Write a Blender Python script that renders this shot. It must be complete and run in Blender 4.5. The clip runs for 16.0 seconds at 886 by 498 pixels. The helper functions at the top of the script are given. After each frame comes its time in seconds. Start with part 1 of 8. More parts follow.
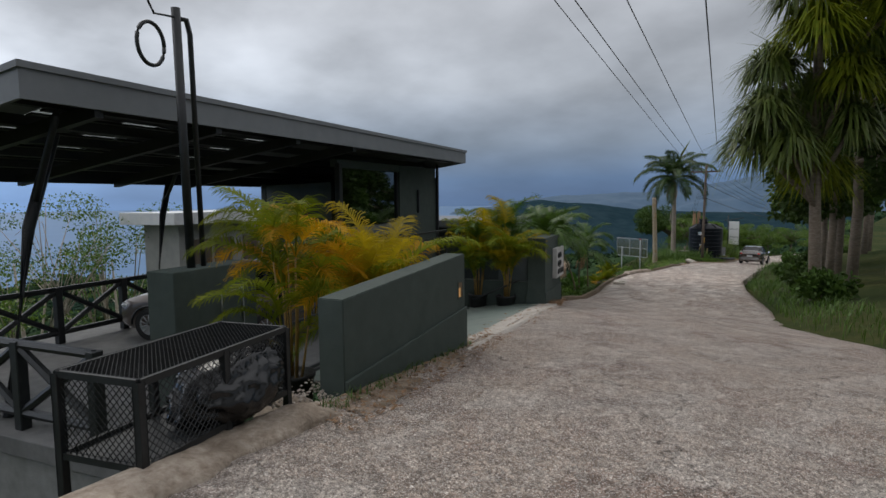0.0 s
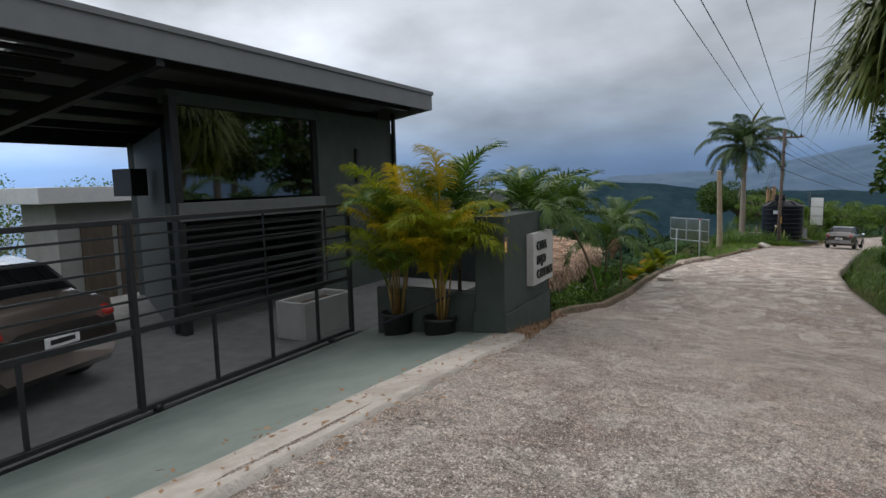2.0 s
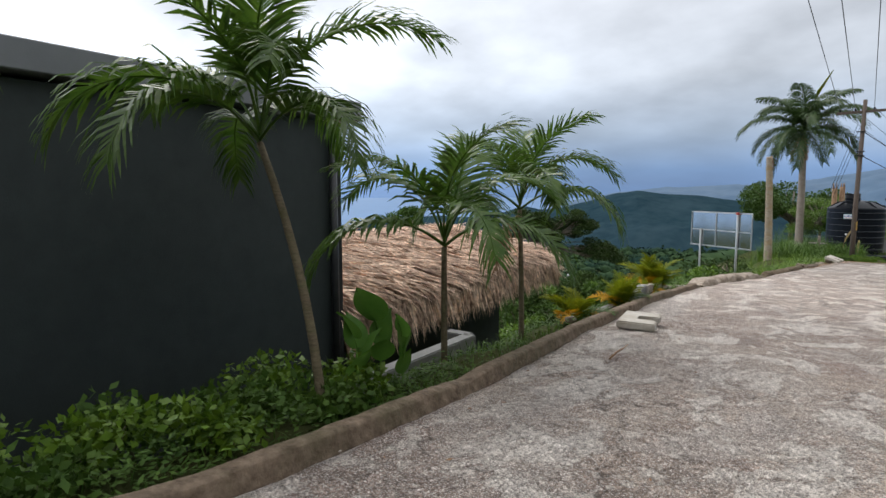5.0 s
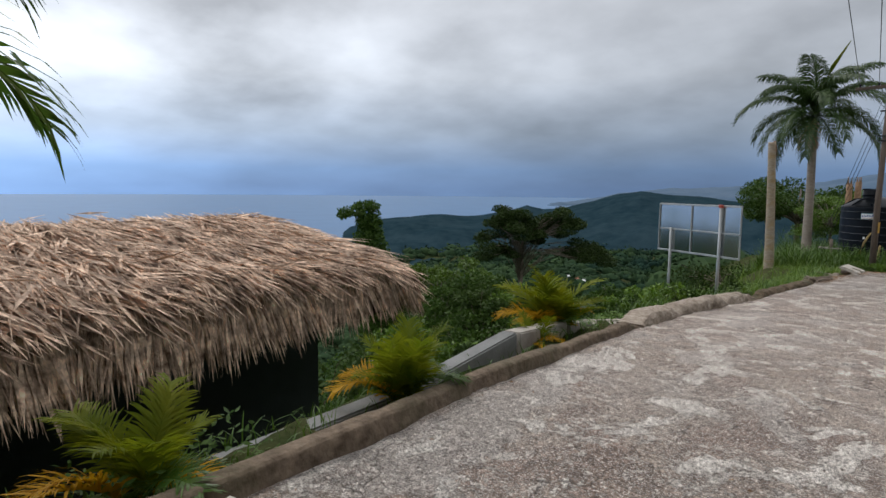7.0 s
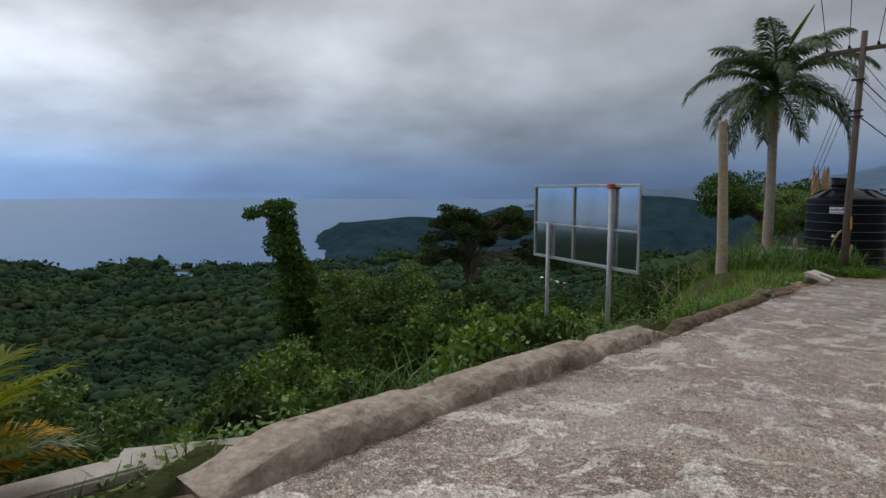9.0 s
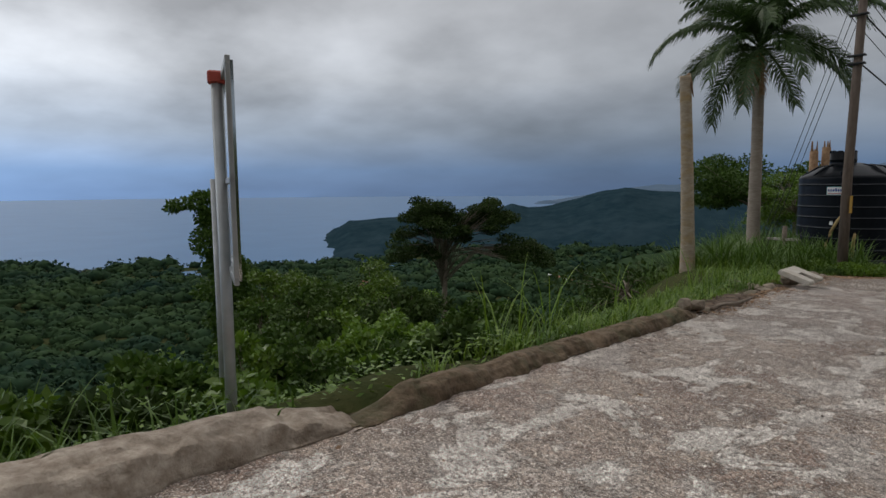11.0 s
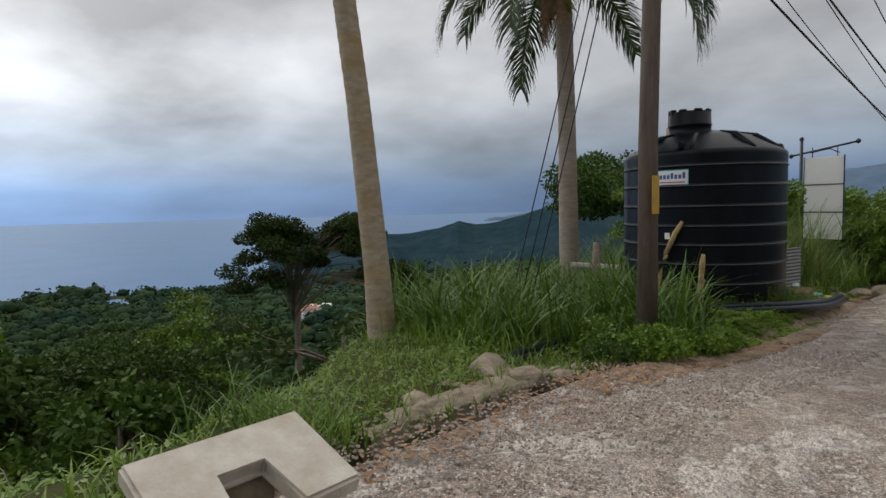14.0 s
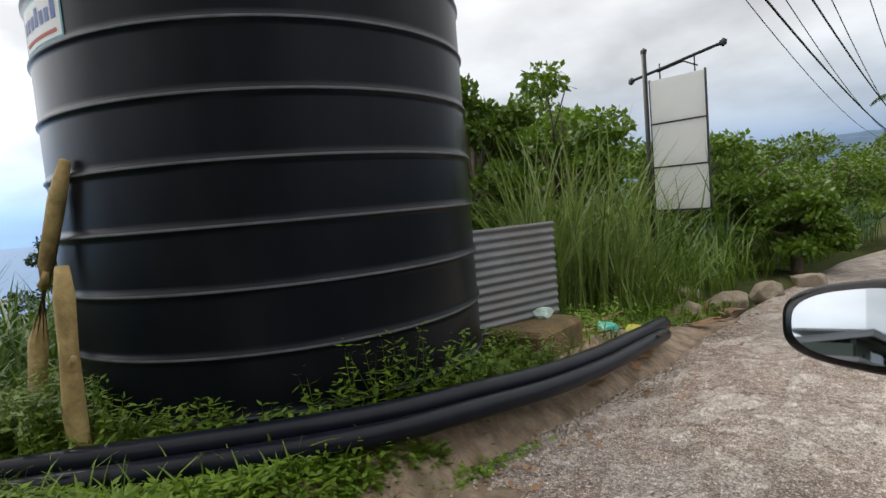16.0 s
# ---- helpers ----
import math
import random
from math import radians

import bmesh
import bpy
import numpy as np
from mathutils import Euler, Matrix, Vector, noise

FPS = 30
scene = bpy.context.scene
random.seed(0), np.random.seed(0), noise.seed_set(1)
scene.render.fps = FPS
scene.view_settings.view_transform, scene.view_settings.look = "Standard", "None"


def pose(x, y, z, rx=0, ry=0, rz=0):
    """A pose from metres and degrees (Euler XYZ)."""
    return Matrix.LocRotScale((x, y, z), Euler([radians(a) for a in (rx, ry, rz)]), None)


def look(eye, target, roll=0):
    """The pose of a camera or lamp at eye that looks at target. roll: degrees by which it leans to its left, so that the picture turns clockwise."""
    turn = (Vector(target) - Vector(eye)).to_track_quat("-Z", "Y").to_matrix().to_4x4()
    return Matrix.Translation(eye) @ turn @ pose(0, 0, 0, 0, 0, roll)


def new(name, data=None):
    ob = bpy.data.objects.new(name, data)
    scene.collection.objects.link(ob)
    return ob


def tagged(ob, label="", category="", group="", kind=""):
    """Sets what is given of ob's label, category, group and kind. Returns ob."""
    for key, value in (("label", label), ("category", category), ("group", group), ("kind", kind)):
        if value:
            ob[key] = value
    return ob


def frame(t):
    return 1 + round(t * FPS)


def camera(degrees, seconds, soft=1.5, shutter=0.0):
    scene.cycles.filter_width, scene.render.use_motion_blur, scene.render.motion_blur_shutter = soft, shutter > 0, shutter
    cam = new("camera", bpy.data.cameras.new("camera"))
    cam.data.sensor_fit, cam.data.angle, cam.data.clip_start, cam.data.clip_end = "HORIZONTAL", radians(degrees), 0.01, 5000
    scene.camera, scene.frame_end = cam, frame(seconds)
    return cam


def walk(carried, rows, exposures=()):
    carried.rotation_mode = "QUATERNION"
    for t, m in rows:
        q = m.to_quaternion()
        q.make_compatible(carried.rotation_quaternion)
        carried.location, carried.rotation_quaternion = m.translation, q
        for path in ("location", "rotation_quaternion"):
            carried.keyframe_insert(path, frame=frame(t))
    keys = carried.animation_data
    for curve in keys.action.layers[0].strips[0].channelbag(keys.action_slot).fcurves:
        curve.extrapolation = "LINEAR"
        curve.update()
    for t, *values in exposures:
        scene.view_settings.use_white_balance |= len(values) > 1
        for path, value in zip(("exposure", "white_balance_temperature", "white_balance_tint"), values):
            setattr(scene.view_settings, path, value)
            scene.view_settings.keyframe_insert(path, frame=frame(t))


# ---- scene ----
cam = camera(75.0, 16.0)
PATH = [
    (0, (0.0, -0.0, 1.35), (-6.403, 7.631, 0.467), -0.55),
    (0.5, (-0.412, 1.236, 1.269), (-7.004, 8.706, 0.416), 0.07),
    (1, (-0.918, 2.64, 1.18), (-7.632, 9.978, 0.14), 0.29),
    (1.5, (-1.434, 4.232, 1.027), (-8.343, 11.388, -0.001), -0.93),
    (2, (-1.976, 5.868, 0.87), (-9.079, 12.811, -0.295), -1.38),
    (2.5, (-2.564, 7.597, 0.701), (-9.703, 14.5, -0.476), -1.50),
    (3, (-3.275, 9.446, 0.517), (-10.551, 16.202, -0.676), -0.42),
    (3.2, (-3.51, 10.142, 0.419), (-10.804, 16.9, -0.64), -0.27),
    (5.3, (-6.145, 17.238, -0.66), (-13.798, 23.585, -1.735), -0.07),
    (5.5, (-6.358, 17.915, -0.727), (-14.165, 24.038, -1.976), -0.99),
    (6, (-6.847, 19.374, -0.815), (-14.72, 25.439, -1.927), -0.71),
    (6.5, (-7.327, 20.773, -0.87), (-14.972, 27.137, -1.904), 0.55),
    (7, (-7.814, 22.276, -0.967), (-15.396, 28.71, -2.018), 0.56),
    (7.5, (-8.232, 23.839, -1.084), (-15.788, 30.299, -2.162), 0.14),
    (8, (-8.625, 25.303, -1.153), (-16.103, 31.846, -2.286), 0.26),
    (8.5, (-8.974, 26.713, -1.233), (-16.332, 33.384, -2.403), 0.88),
    (9, (-9.295, 28.071, -1.369), (-16.625, 34.799, -2.377), 0.18),
    (9.2, (-9.378, 28.552, -1.399), (-16.691, 35.292, -2.442), 0.01),
    (11.3, (-10.211, 34.584, -1.981), (-17.694, 41.137, -3.013), -0.37),
    (11.5, (-10.293, 35.215, -1.994), (-17.76, 41.803, -2.909), -0.27),
    (12, (-10.507, 36.87, -2.019), (-17.904, 43.536, -2.937), -0.59),
    (12.5, (-10.762, 38.692, -2.075), (-18.045, 45.485, -2.978), -0.80),
    (13, (-11.081, 40.686, -2.208), (-18.217, 47.634, -3.104), -0.91),
    (13.5, (-11.333, 42.745, -2.357), (-18.306, 49.855, -3.269), -1.45),
    (14, (-11.469, 44.828, -2.49), (-18.388, 52.01, -3.236), -1.38),
    (14.5, (-11.687, 46.938, -2.628), (-18.387, 54.319, -3.432), -1.08),
    (15, (-11.871, 49.15, -2.782), (-18.453, 56.639, -3.549), -2.79),
    (15.5, (-11.889, 51.357, -3.011), (-18.357, 58.953, -3.69), -3.31),
    (16, (-11.927, 53.698, -3.246), (-18.236, 61.415, -4.047), -4.84),
]
EXPOSURE = [(0, -0.45, 6500, 10), (1.5, -0.28, 6500, 10), (2.5, 0, 6500, 10), (3.2, 0.12, 6500, 10), (5.3, 0.35, 6500, 10), (6, 0.38, 6500, 10), (6.5, 0.08, 6500, 10), (7, -0.22, 6500, 10), (8, -0.47, 6500, 10), (9, -0.6, 6500, 10), (11.3, -0.7, 6730, 10), (12.5, -0.6, 6850, 10), (13.5, -0.45, 6880, 10), (14.5, -0.12, 6920, 10), (15.5, 0.14, 6950, 10), (16, 0.46, 6950, 10)]
walk(cam, [(t, look(eye, target, roll)) for t, eye, target, roll in PATH], EXPOSURE)

# world: overcast sky over the sea, brighter towards the open water
world = bpy.data.worlds.new("overcast_sky")
scene.world = world
world.use_nodes = True


def overcast(nt):
    nt.nodes.clear()
    n = nt.nodes.new
    ln = nt.links.new
    out, bg = n("ShaderNodeOutputWorld"), n("ShaderNodeBackground")
    co, sep = n("ShaderNodeTexCoord"), n("ShaderNodeSeparateXYZ")
    ln(co.outputs["Generated"], sep.inputs[0])
    # cloud base colour by height over the horizon
    ramp = n("ShaderNodeValToRGB")
    el = ramp.color_ramp.elements
    el[0].position, el[0].color = 0.0, (0.12, 0.215, 0.40, 1)
    el[1].position, el[1].color = 1.0, (0.92, 0.94, 0.98, 1)
    for p, c in ((0.03, (0.14, 0.245, 0.44)), (0.09, (0.30, 0.37, 0.48)), (0.18, (0.48, 0.52, 0.58)), (0.40, (0.66, 0.68, 0.72)), (0.60, (0.78, 0.80, 0.84))):
        e = el.new(p)
        e.color = (*c, 1)
    ln(sep.outputs["Z"], ramp.inputs[0])
    # flattened coordinates, so that clouds stretch towards the horizon
    add = n("ShaderNodeMath")
    add.operation, add.inputs[1].default_value = "ADD", 0.28
    ln(sep.outputs["Z"], add.inputs[0])
    comb = n("ShaderNodeCombineXYZ")
    for k, axis in enumerate("XY"):
        d = n("ShaderNodeMath")
        d.operation = "DIVIDE"
        ln(sep.outputs[axis], d.inputs[0])
        ln(add.outputs[0], d.inputs[1])
        ln(d.outputs[0], comb.inputs[k])
    shape = []
    for scale, detail, off in ((0.62, 4.0, 3.1), (2.0, 6.0, 9.4)):
        mp, nz = n("ShaderNodeMapping"), n("ShaderNodeTexNoise")
        mp.inputs["Location"].default_value = (off, off * 0.7, 0)
        nz.inputs["Scale"].default_value, nz.inputs["Detail"].default_value = scale, detail
        nz.inputs["Roughness"].default_value = 0.5
        ln(comb.outputs[0], mp.inputs[0])
        ln(mp.outputs[0], nz.inputs["Vector"])
        shape.append(nz)
    mixn = n("ShaderNodeMix")
    mixn.inputs[0].default_value = 0.42
    ln(shape[0].outputs["Fac"], mixn.inputs[2])
    ln(shape[1].outputs["Fac"], mixn.inputs[3])
    cl = n("ShaderNodeMapRange")
    cl.inputs["From Min"].default_value, cl.inputs["From Max"].default_value = 0.36, 0.62
    cl.inputs["To Min"].default_value, cl.inputs["To Max"].default_value = 0.50, 1.30
    ln(mixn.outputs[0], cl.inputs[0])
    # the open sea side, to the west, is brighter than the land side
    west = n("ShaderNodeMapRange")
    west.inputs["From Min"].default_value, west.inputs["From Max"].default_value = -1.0, -0.42
    west.inputs["To Min"].default_value, west.inputs["To Max"].default_value = 2.3, 1.0
    ln(sep.outputs["X"], west.inputs[0])
    m1, m2 = n("ShaderNodeMath"), n("ShaderNodeMix")
    m1.operation = "MULTIPLY"
    # less cloud shape close over the horizon
    low, even = n("ShaderNodeMapRange"), n("ShaderNodeMix")
    low.inputs["From Min"].default_value, low.inputs["From Max"].default_value = 0.02, 0.16
    low.inputs["To Min"].default_value = 0.3
    ln(sep.outputs["Z"], low.inputs[0])
    ln(low.outputs[0], even.inputs[0])
    even.inputs[2].default_value = 0.95
    ln(cl.outputs[0], even.inputs[3])
    # a heavy grey cloud bank stands to the north-west, thinner cloud on either side of it
    bearing, back, bank, belt = n("ShaderNodeMath"), n("ShaderNodeMath"), n("ShaderNodeMapRange"), n("ShaderNodeValToRGB")
    back.operation, back.inputs[1].default_value = "MULTIPLY", -1.0
    bearing.operation = "ARCTAN2"
    ln(sep.outputs["X"], back.inputs[0])
    ln(back.outputs[0], bearing.inputs[0])
    ln(sep.outputs["Y"], bearing.inputs[1])
    bank.inputs["From Min"].default_value, bank.inputs["From Max"].default_value = 0.0, radians(100)
    ln(bearing.outputs[0], bank.inputs[0])
    be = belt.color_ramp.elements
    be[0].position, be[0].color = 0.0, (0.56, 0.56, 0.56, 1)
    be[1].position, be[1].color = 1.0, (0.78, 0.78, 0.78, 1)
    for p, v in ((0.20, 0.55), (0.36, 0.41), (0.52, 0.41), (0.68, 0.46), (0.82, 0.60)):
        be.new(p).color = (v, v, v, 1)
    ln(bank.outputs[0], belt.inputs[0])
    mb = n("ShaderNodeMath")
    mb.operation = "MULTIPLY"
    ln(even.outputs[0], mb.inputs[0])
    ln(belt.outputs[0], mb.inputs[1])
    twice = n("ShaderNodeMath")
    twice.operation, twice.inputs[1].default_value = "MULTIPLY", 2.0
    ln(mb.outputs[0], twice.inputs[0])
    ln(twice.outputs[0], m1.inputs[0])
    ln(west.outputs[0], m1.inputs[1])
    m2.data_type, m2.blend_type = "RGBA", "MULTIPLY"
    m2.inputs[0].default_value = 1.0
    ln(ramp.outputs[0], m2.inputs[6])
    ln(m1.outputs[0], m2.inputs[7])
    # clear sky behind the clouds
    sky = n("ShaderNodeTexSky")
    sky.sky_type, sky.sun_disc = "NISHITA", False
    sky.sun_elevation, sky.sun_rotation = radians(50), radians(-70)
    s2 = n("ShaderNodeMix")
    s2.data_type, s2.blend_type = "RGBA", "MIX"
    sc = n("ShaderNodeMix")
    sc.data_type, sc.blend_type = "RGBA", "MULTIPLY"
    sc.inputs[0].default_value = 1.0
    sc.inputs[7].default_value = (0.09, 0.09, 0.09, 1)
    ln(sky.outputs[0], sc.inputs[6])
    s2.inputs[0].default_value = 0.93
    ln(sc.outputs[2], s2.inputs[6])
    ln(m2.outputs[2], s2.inputs[7])
    ln(s2.outputs[2], bg.inputs[0])
    bg.inputs[1].default_value = 1.0
    ln(bg.outputs[0], out.inputs[0])


overcast(world.node_tree)
sun = new("sun", bpy.data.lights.new("sun", "SUN"))
sun.data.energy, sun.data.angle, sun.data.color = 1.0, radians(18), (1.0, 0.96, 0.9)
sun.matrix_world = look((-40, 15, 50), (0, 0, 0))


# ---- materials ----
def surface(name, a, b, scale=6.0, rough=0.8, metal=0.0, bump=0.0, bscale=60.0, stain=None, samount=0.5, sscale=0.6, vary=0.0, thin=0.0, spec=0.5, stretch=None, coat=0.0):
    """Two tones mixed by fine noise, larger stains, fine relief; thin: light that comes through a leaf."""
    m = bpy.data.materials.new(name)
    m.use_nodes = True
    nt = m.node_tree
    n, ln = nt.nodes.new, nt.links.new
    bs = nt.nodes["Principled BSDF"]
    geo = n("ShaderNodeNewGeometry")
    mp = n("ShaderNodeMapping")
    if stretch:
        mp.inputs["Scale"].default_value = stretch
    ln(geo.outputs["Position"], mp.inputs[0])
    nz = n("ShaderNodeTexNoise")
    nz.inputs["Scale"].default_value, nz.inputs["Detail"].default_value = scale, 8.0
    nz.inputs["Roughness"].default_value = 0.65
    ln(mp.outputs[0], nz.inputs["Vector"])
    spread = n("ShaderNodeMapRange")
    spread.inputs["From Min"].default_value, spread.inputs["From Max"].default_value = 0.32, 0.68
    ln(nz.outputs["Fac"], spread.inputs[0])
    mix = n("ShaderNodeMix")
    mix.data_type = "RGBA"
    mix.inputs[6].default_value, mix.inputs[7].default_value = (*a, 1), (*b, 1)
    ln(spread.outputs[0], mix.inputs[0])
    col = mix.outputs[2]
    if stain:
        sz = n("ShaderNodeTexNoise")
        sz.inputs["Scale"].default_value, sz.inputs["Detail"].default_value = sscale, 6.0
        sz.inputs["Roughness"].default_value = 0.7
        ln(mp.outputs[0], sz.inputs["Vector"])
        sr = n("ShaderNodeMapRange")
        sr.inputs["From Min"].default_value, sr.inputs["From Max"].default_value = 0.46, 0.66
        sr.inputs["To Max"].default_value = samount
        ln(sz.outputs["Fac"], sr.inputs[0])
        sm = n("ShaderNodeMix")
        sm.data_type = "RGBA"
        sm.inputs[7].default_value = (*stain, 1)
        ln(sr.outputs[0], sm.inputs[0])
        ln(col, sm.inputs[6])
        col = sm.outputs[2]
    if vary:
        oi, hs, vr = n("ShaderNodeObjectInfo"), n("ShaderNodeHueSaturation"), n("ShaderNodeMapRange")
        vr.inputs["To Min"].default_value, vr.inputs["To Max"].default_value = 1 - vary, 1 + vary
        rp = n("ShaderNodeMath")
        rp.operation = "ADD"
        ln(oi.outputs["Random"], rp.inputs[0])
        ln(geo.outputs["Random Per Island"], rp.inputs[1])
        hf = n("ShaderNodeMath")
        hf.operation, hf.inputs[1].default_value = "MULTIPLY", 0.5
        ln(rp.outputs[0], hf.inputs[0])
        ln(hf.outputs[0], vr.inputs[0])
        ln(vr.outputs[0], hs.inputs["Value"])
        ln(col, hs.inputs["Color"])
        col = hs.outputs[0]
    ln(col, bs.inputs["Base Color"])
    bs.inputs["Roughness"].default_value, bs.inputs["Metallic"].default_value = rough, metal
    bs.inputs["Specular IOR Level"].default_value = spec
    bs.inputs["Coat Weight"].default_value = coat
    if bump:
        bz, bp = n("ShaderNodeTexNoise"), n("ShaderNodeBump")
        bz.inputs["Scale"].default_value, bz.inputs["Detail"].default_value = bscale, 6.0
        bp.inputs["Strength"].default_value, bp.inputs["Distance"].default_value = min(1.0, bump), 0.02
        ln(mp.outputs[0], bz.inputs["Vector"])
        ln(bz.outputs["Fac"], bp.inputs["Height"])
        ln(bp.outputs[0], bs.inputs["Normal"])
    if thin:
        tr, ms = n("ShaderNodeBsdfTranslucent"), n("ShaderNodeMixShader")
        ln(col, tr.inputs[0])
        ms.inputs[0].default_value = thin
        ln(bs.outputs[0], ms.inputs[1])
        ln(tr.outputs[0], ms.inputs[2])
        ln(ms.outputs[0], nt.nodes["Material Output"].inputs[0])
    return m


def shiny(name, colour, rough=0.05, glass=False):
    m = bpy.data.materials.new(name)
    m.use_nodes = True
    bs = m.node_tree.nodes["Principled BSDF"]
    bs.inputs["Base Color"].default_value, bs.inputs["Roughness"].default_value = (*colour, 1), rough
    if glass:
        bs.inputs["Transmission Weight"].default_value = 1.0
        bs.inputs["IOR"].default_value = 1.45
    else:
        bs.inputs["Metallic"].default_value = 1.0
    return m


def rough_road(name):
    """Worn concrete: coarse aggregate, whitish scoured patches with ragged edges, brown dirt, hair cracks."""
    m = surface(name, (0.44, 0.335, 0.265), (0.63, 0.505, 0.41), 60.0, 0.95, stain=(0.28, 0.215, 0.18), samount=0.6, sscale=0.45, spec=0.3)
    nt = m.node_tree
    n, ln = nt.nodes.new, nt.links.new
    bs = nt.nodes["Principled BSDF"]
    old = bs.inputs["Base Color"].links[0].from_socket
    geo = n("ShaderNodeNewGeometry")
    heights = []
    # scale, detail, roughness, threshold from and to, amount, colour, relief, stretch across the road
    layers = ((0.45, 5.0, 0.6, 0.42, 0.62, 0.6, (0.60, 0.52, 0.46), 0.0, 1.0), (0.7, 6.0, 0.65, 0.50, 0.60, 0.6, (0.33, 0.215, 0.17), 0.0, 1.0), (0.9, 6.0, 0.7, 0.53, 0.63, 0.6, (0.23, 0.175, 0.145), 0.0, 1.0), (9.0, 9.0, 0.72, 0.52, 0.58, 0.45, (0.21, 0.16, 0.135), -0.7, 1.0),
              (0.8, 8.0, 0.55, 0.56, 0.58, 0.8, (0.60, 0.53, 0.48), 0.5, 1.3), (1.5, 14.0, 0.66, 0.535, 0.548, 1.0, (0.93, 0.85, 0.77), 0.9, 1.5), (0.9, 12.0, 0.68, 0.55, 0.59, 0.4, (0.32, 0.255, 0.215), -0.3, 1.5), (6.0, 12.0, 0.7, 0.57, 0.58, 0.95, (0.92, 0.83, 0.75), 0.7, 1.3),
              (60.0, 5.0, 0.7, 0.54, 0.58, 0.7, (0.15, 0.135, 0.115), -0.6, 1.0), (130.0, 3.0, 0.6, 0.56, 0.62, 0.55, (0.14, 0.11, 0.095), -0.5, 1.0), (85.0, 3.0, 0.5, 0.555, 0.585, 0.9, (0.90, 0.83, 0.77), 0.5, 1.0), (26.0, 5.0, 0.75, 0.58, 0.63, 0.5, (0.18, 0.14, 0.12), -0.8, 1.0))
    for scale, detail, rgh, lo, hi, top, colour, high, across in layers:
        nz, mr, mx, mp = n("ShaderNodeTexNoise"), n("ShaderNodeMapRange"), n("ShaderNodeMix"), n("ShaderNodeMapping")
        mp.inputs["Scale"].default_value, mp.inputs["Rotation"].default_value = (across, 1, 1), (0, 0, radians(-12))
        ln(geo.outputs["Position"], mp.inputs[0])
        nz.inputs["Scale"].default_value, nz.inputs["Detail"].default_value, nz.inputs["Roughness"].default_value = scale, detail, rgh
        nz.inputs["Distortion"].default_value = 0.6
        mr.inputs["From Min"].default_value, mr.inputs["From Max"].default_value, mr.inputs["To Max"].default_value = lo, hi, top
        mx.data_type = "RGBA"
        mx.inputs[7].default_value = (*colour, 1)
        ln(mp.outputs[0], nz.inputs["Vector"])
        ln(nz.outputs["Fac"], mr.inputs[0])
        fac = mr.outputs[0]
        if across > 1:
            part_y, on, off2, am, am2 = n("ShaderNodeSeparateXYZ"), n("ShaderNodeMapRange"), n("ShaderNodeMapRange"), n("ShaderNodeMath"), n("ShaderNodeMath")
            on.inputs["From Min"].default_value, on.inputs["From Max"].default_value, on.inputs["To Min"].default_value = 15.0, 25.0, 0.3
            off2.inputs["From Min"].default_value, off2.inputs["From Max"].default_value, off2.inputs["To Min"].default_value = 50.0, 44.0, 0.6
            am.operation = am2.operation = "MULTIPLY"
            ln(geo.outputs["Position"], part_y.inputs[0])
            ln(part_y.outputs["Y"], on.inputs[0])
            ln(part_y.outputs["Y"], off2.inputs[0])
            ln(on.outputs[0], am.inputs[0])
            ln(off2.outputs[0], am.inputs[1])
            ln(am.outputs[0], am2.inputs[0])
            ln(mr.outputs[0], am2.inputs[1])
            fac = am2.outputs[0]
        ln(fac, mx.inputs[0])
        ln(old, mx.inputs[6])
        old = mx.outputs[2]
        if high:
            k = n("ShaderNodeMath")
            k.operation, k.inputs[1].default_value = "MULTIPLY", high
            ln(fac, k.inputs[0])
            heights.append(k.outputs[0])
    # one paler pour of concrete half way down
    sx, pale, back, both, mp2 = n("ShaderNodeSeparateXYZ"), n("ShaderNodeMapRange"), n("ShaderNodeMapRange"), n("ShaderNodeMath"), n("ShaderNodeMix")
    ln(geo.outputs["Position"], sx.inputs[0])
    pale.inputs["From Min"].default_value, pale.inputs["From Max"].default_value = 24.0, 29.0
    back.inputs["From Min"].default_value, back.inputs["From Max"].default_value = 41.0, 34.0
    pale.inputs["To Max"].default_value = 1.0
    both.operation = "MULTIPLY"
    ln(sx.outputs["Y"], pale.inputs[0])
    ln(sx.outputs["Y"], back.inputs[0])
    ln(pale.outputs[0], both.inputs[0])
    ln(back.outputs[0], both.inputs[1])
    mp2.data_type, mp2.blend_type = "RGBA", "MULTIPLY"
    mp2.inputs[7].default_value = (1.30, 1.27, 1.25, 1)
    ln(both.outputs[0], mp2.inputs[0])
    ln(old, mp2.inputs[6])
    old = mp2.outputs[2]
    # hair cracks
    warp, off, vor, cr, mc = n("ShaderNodeTexNoise"), n("ShaderNodeMix"), n("ShaderNodeTexVoronoi"), n("ShaderNodeMapRange"), n("ShaderNodeMix")
    warp.inputs["Scale"].default_value, warp.inputs["Detail"].default_value = 2.2, 5.0
    off.data_type, off.blend_type = "RGBA", "ADD"
    off.inputs[0].default_value = 0.9
    ln(geo.outputs["Position"], warp.inputs["Vector"])
    ln(geo.outputs["Position"], off.inputs[6])
    ln(warp.outputs["Color"], off.inputs[7])
    vor.feature = "DISTANCE_TO_EDGE"
    vor.inputs["Scale"].default_value = 0.30
    ln(off.outputs[2], vor.inputs["Vector"])
    cr.inputs["From Max"].default_value, cr.inputs["To Min"].default_value, cr.inputs["To Max"].default_value = 0.004, 0.7, 0.0
    ln(vor.outputs["Distance"], cr.inputs[0])
    mc.data_type = "RGBA"
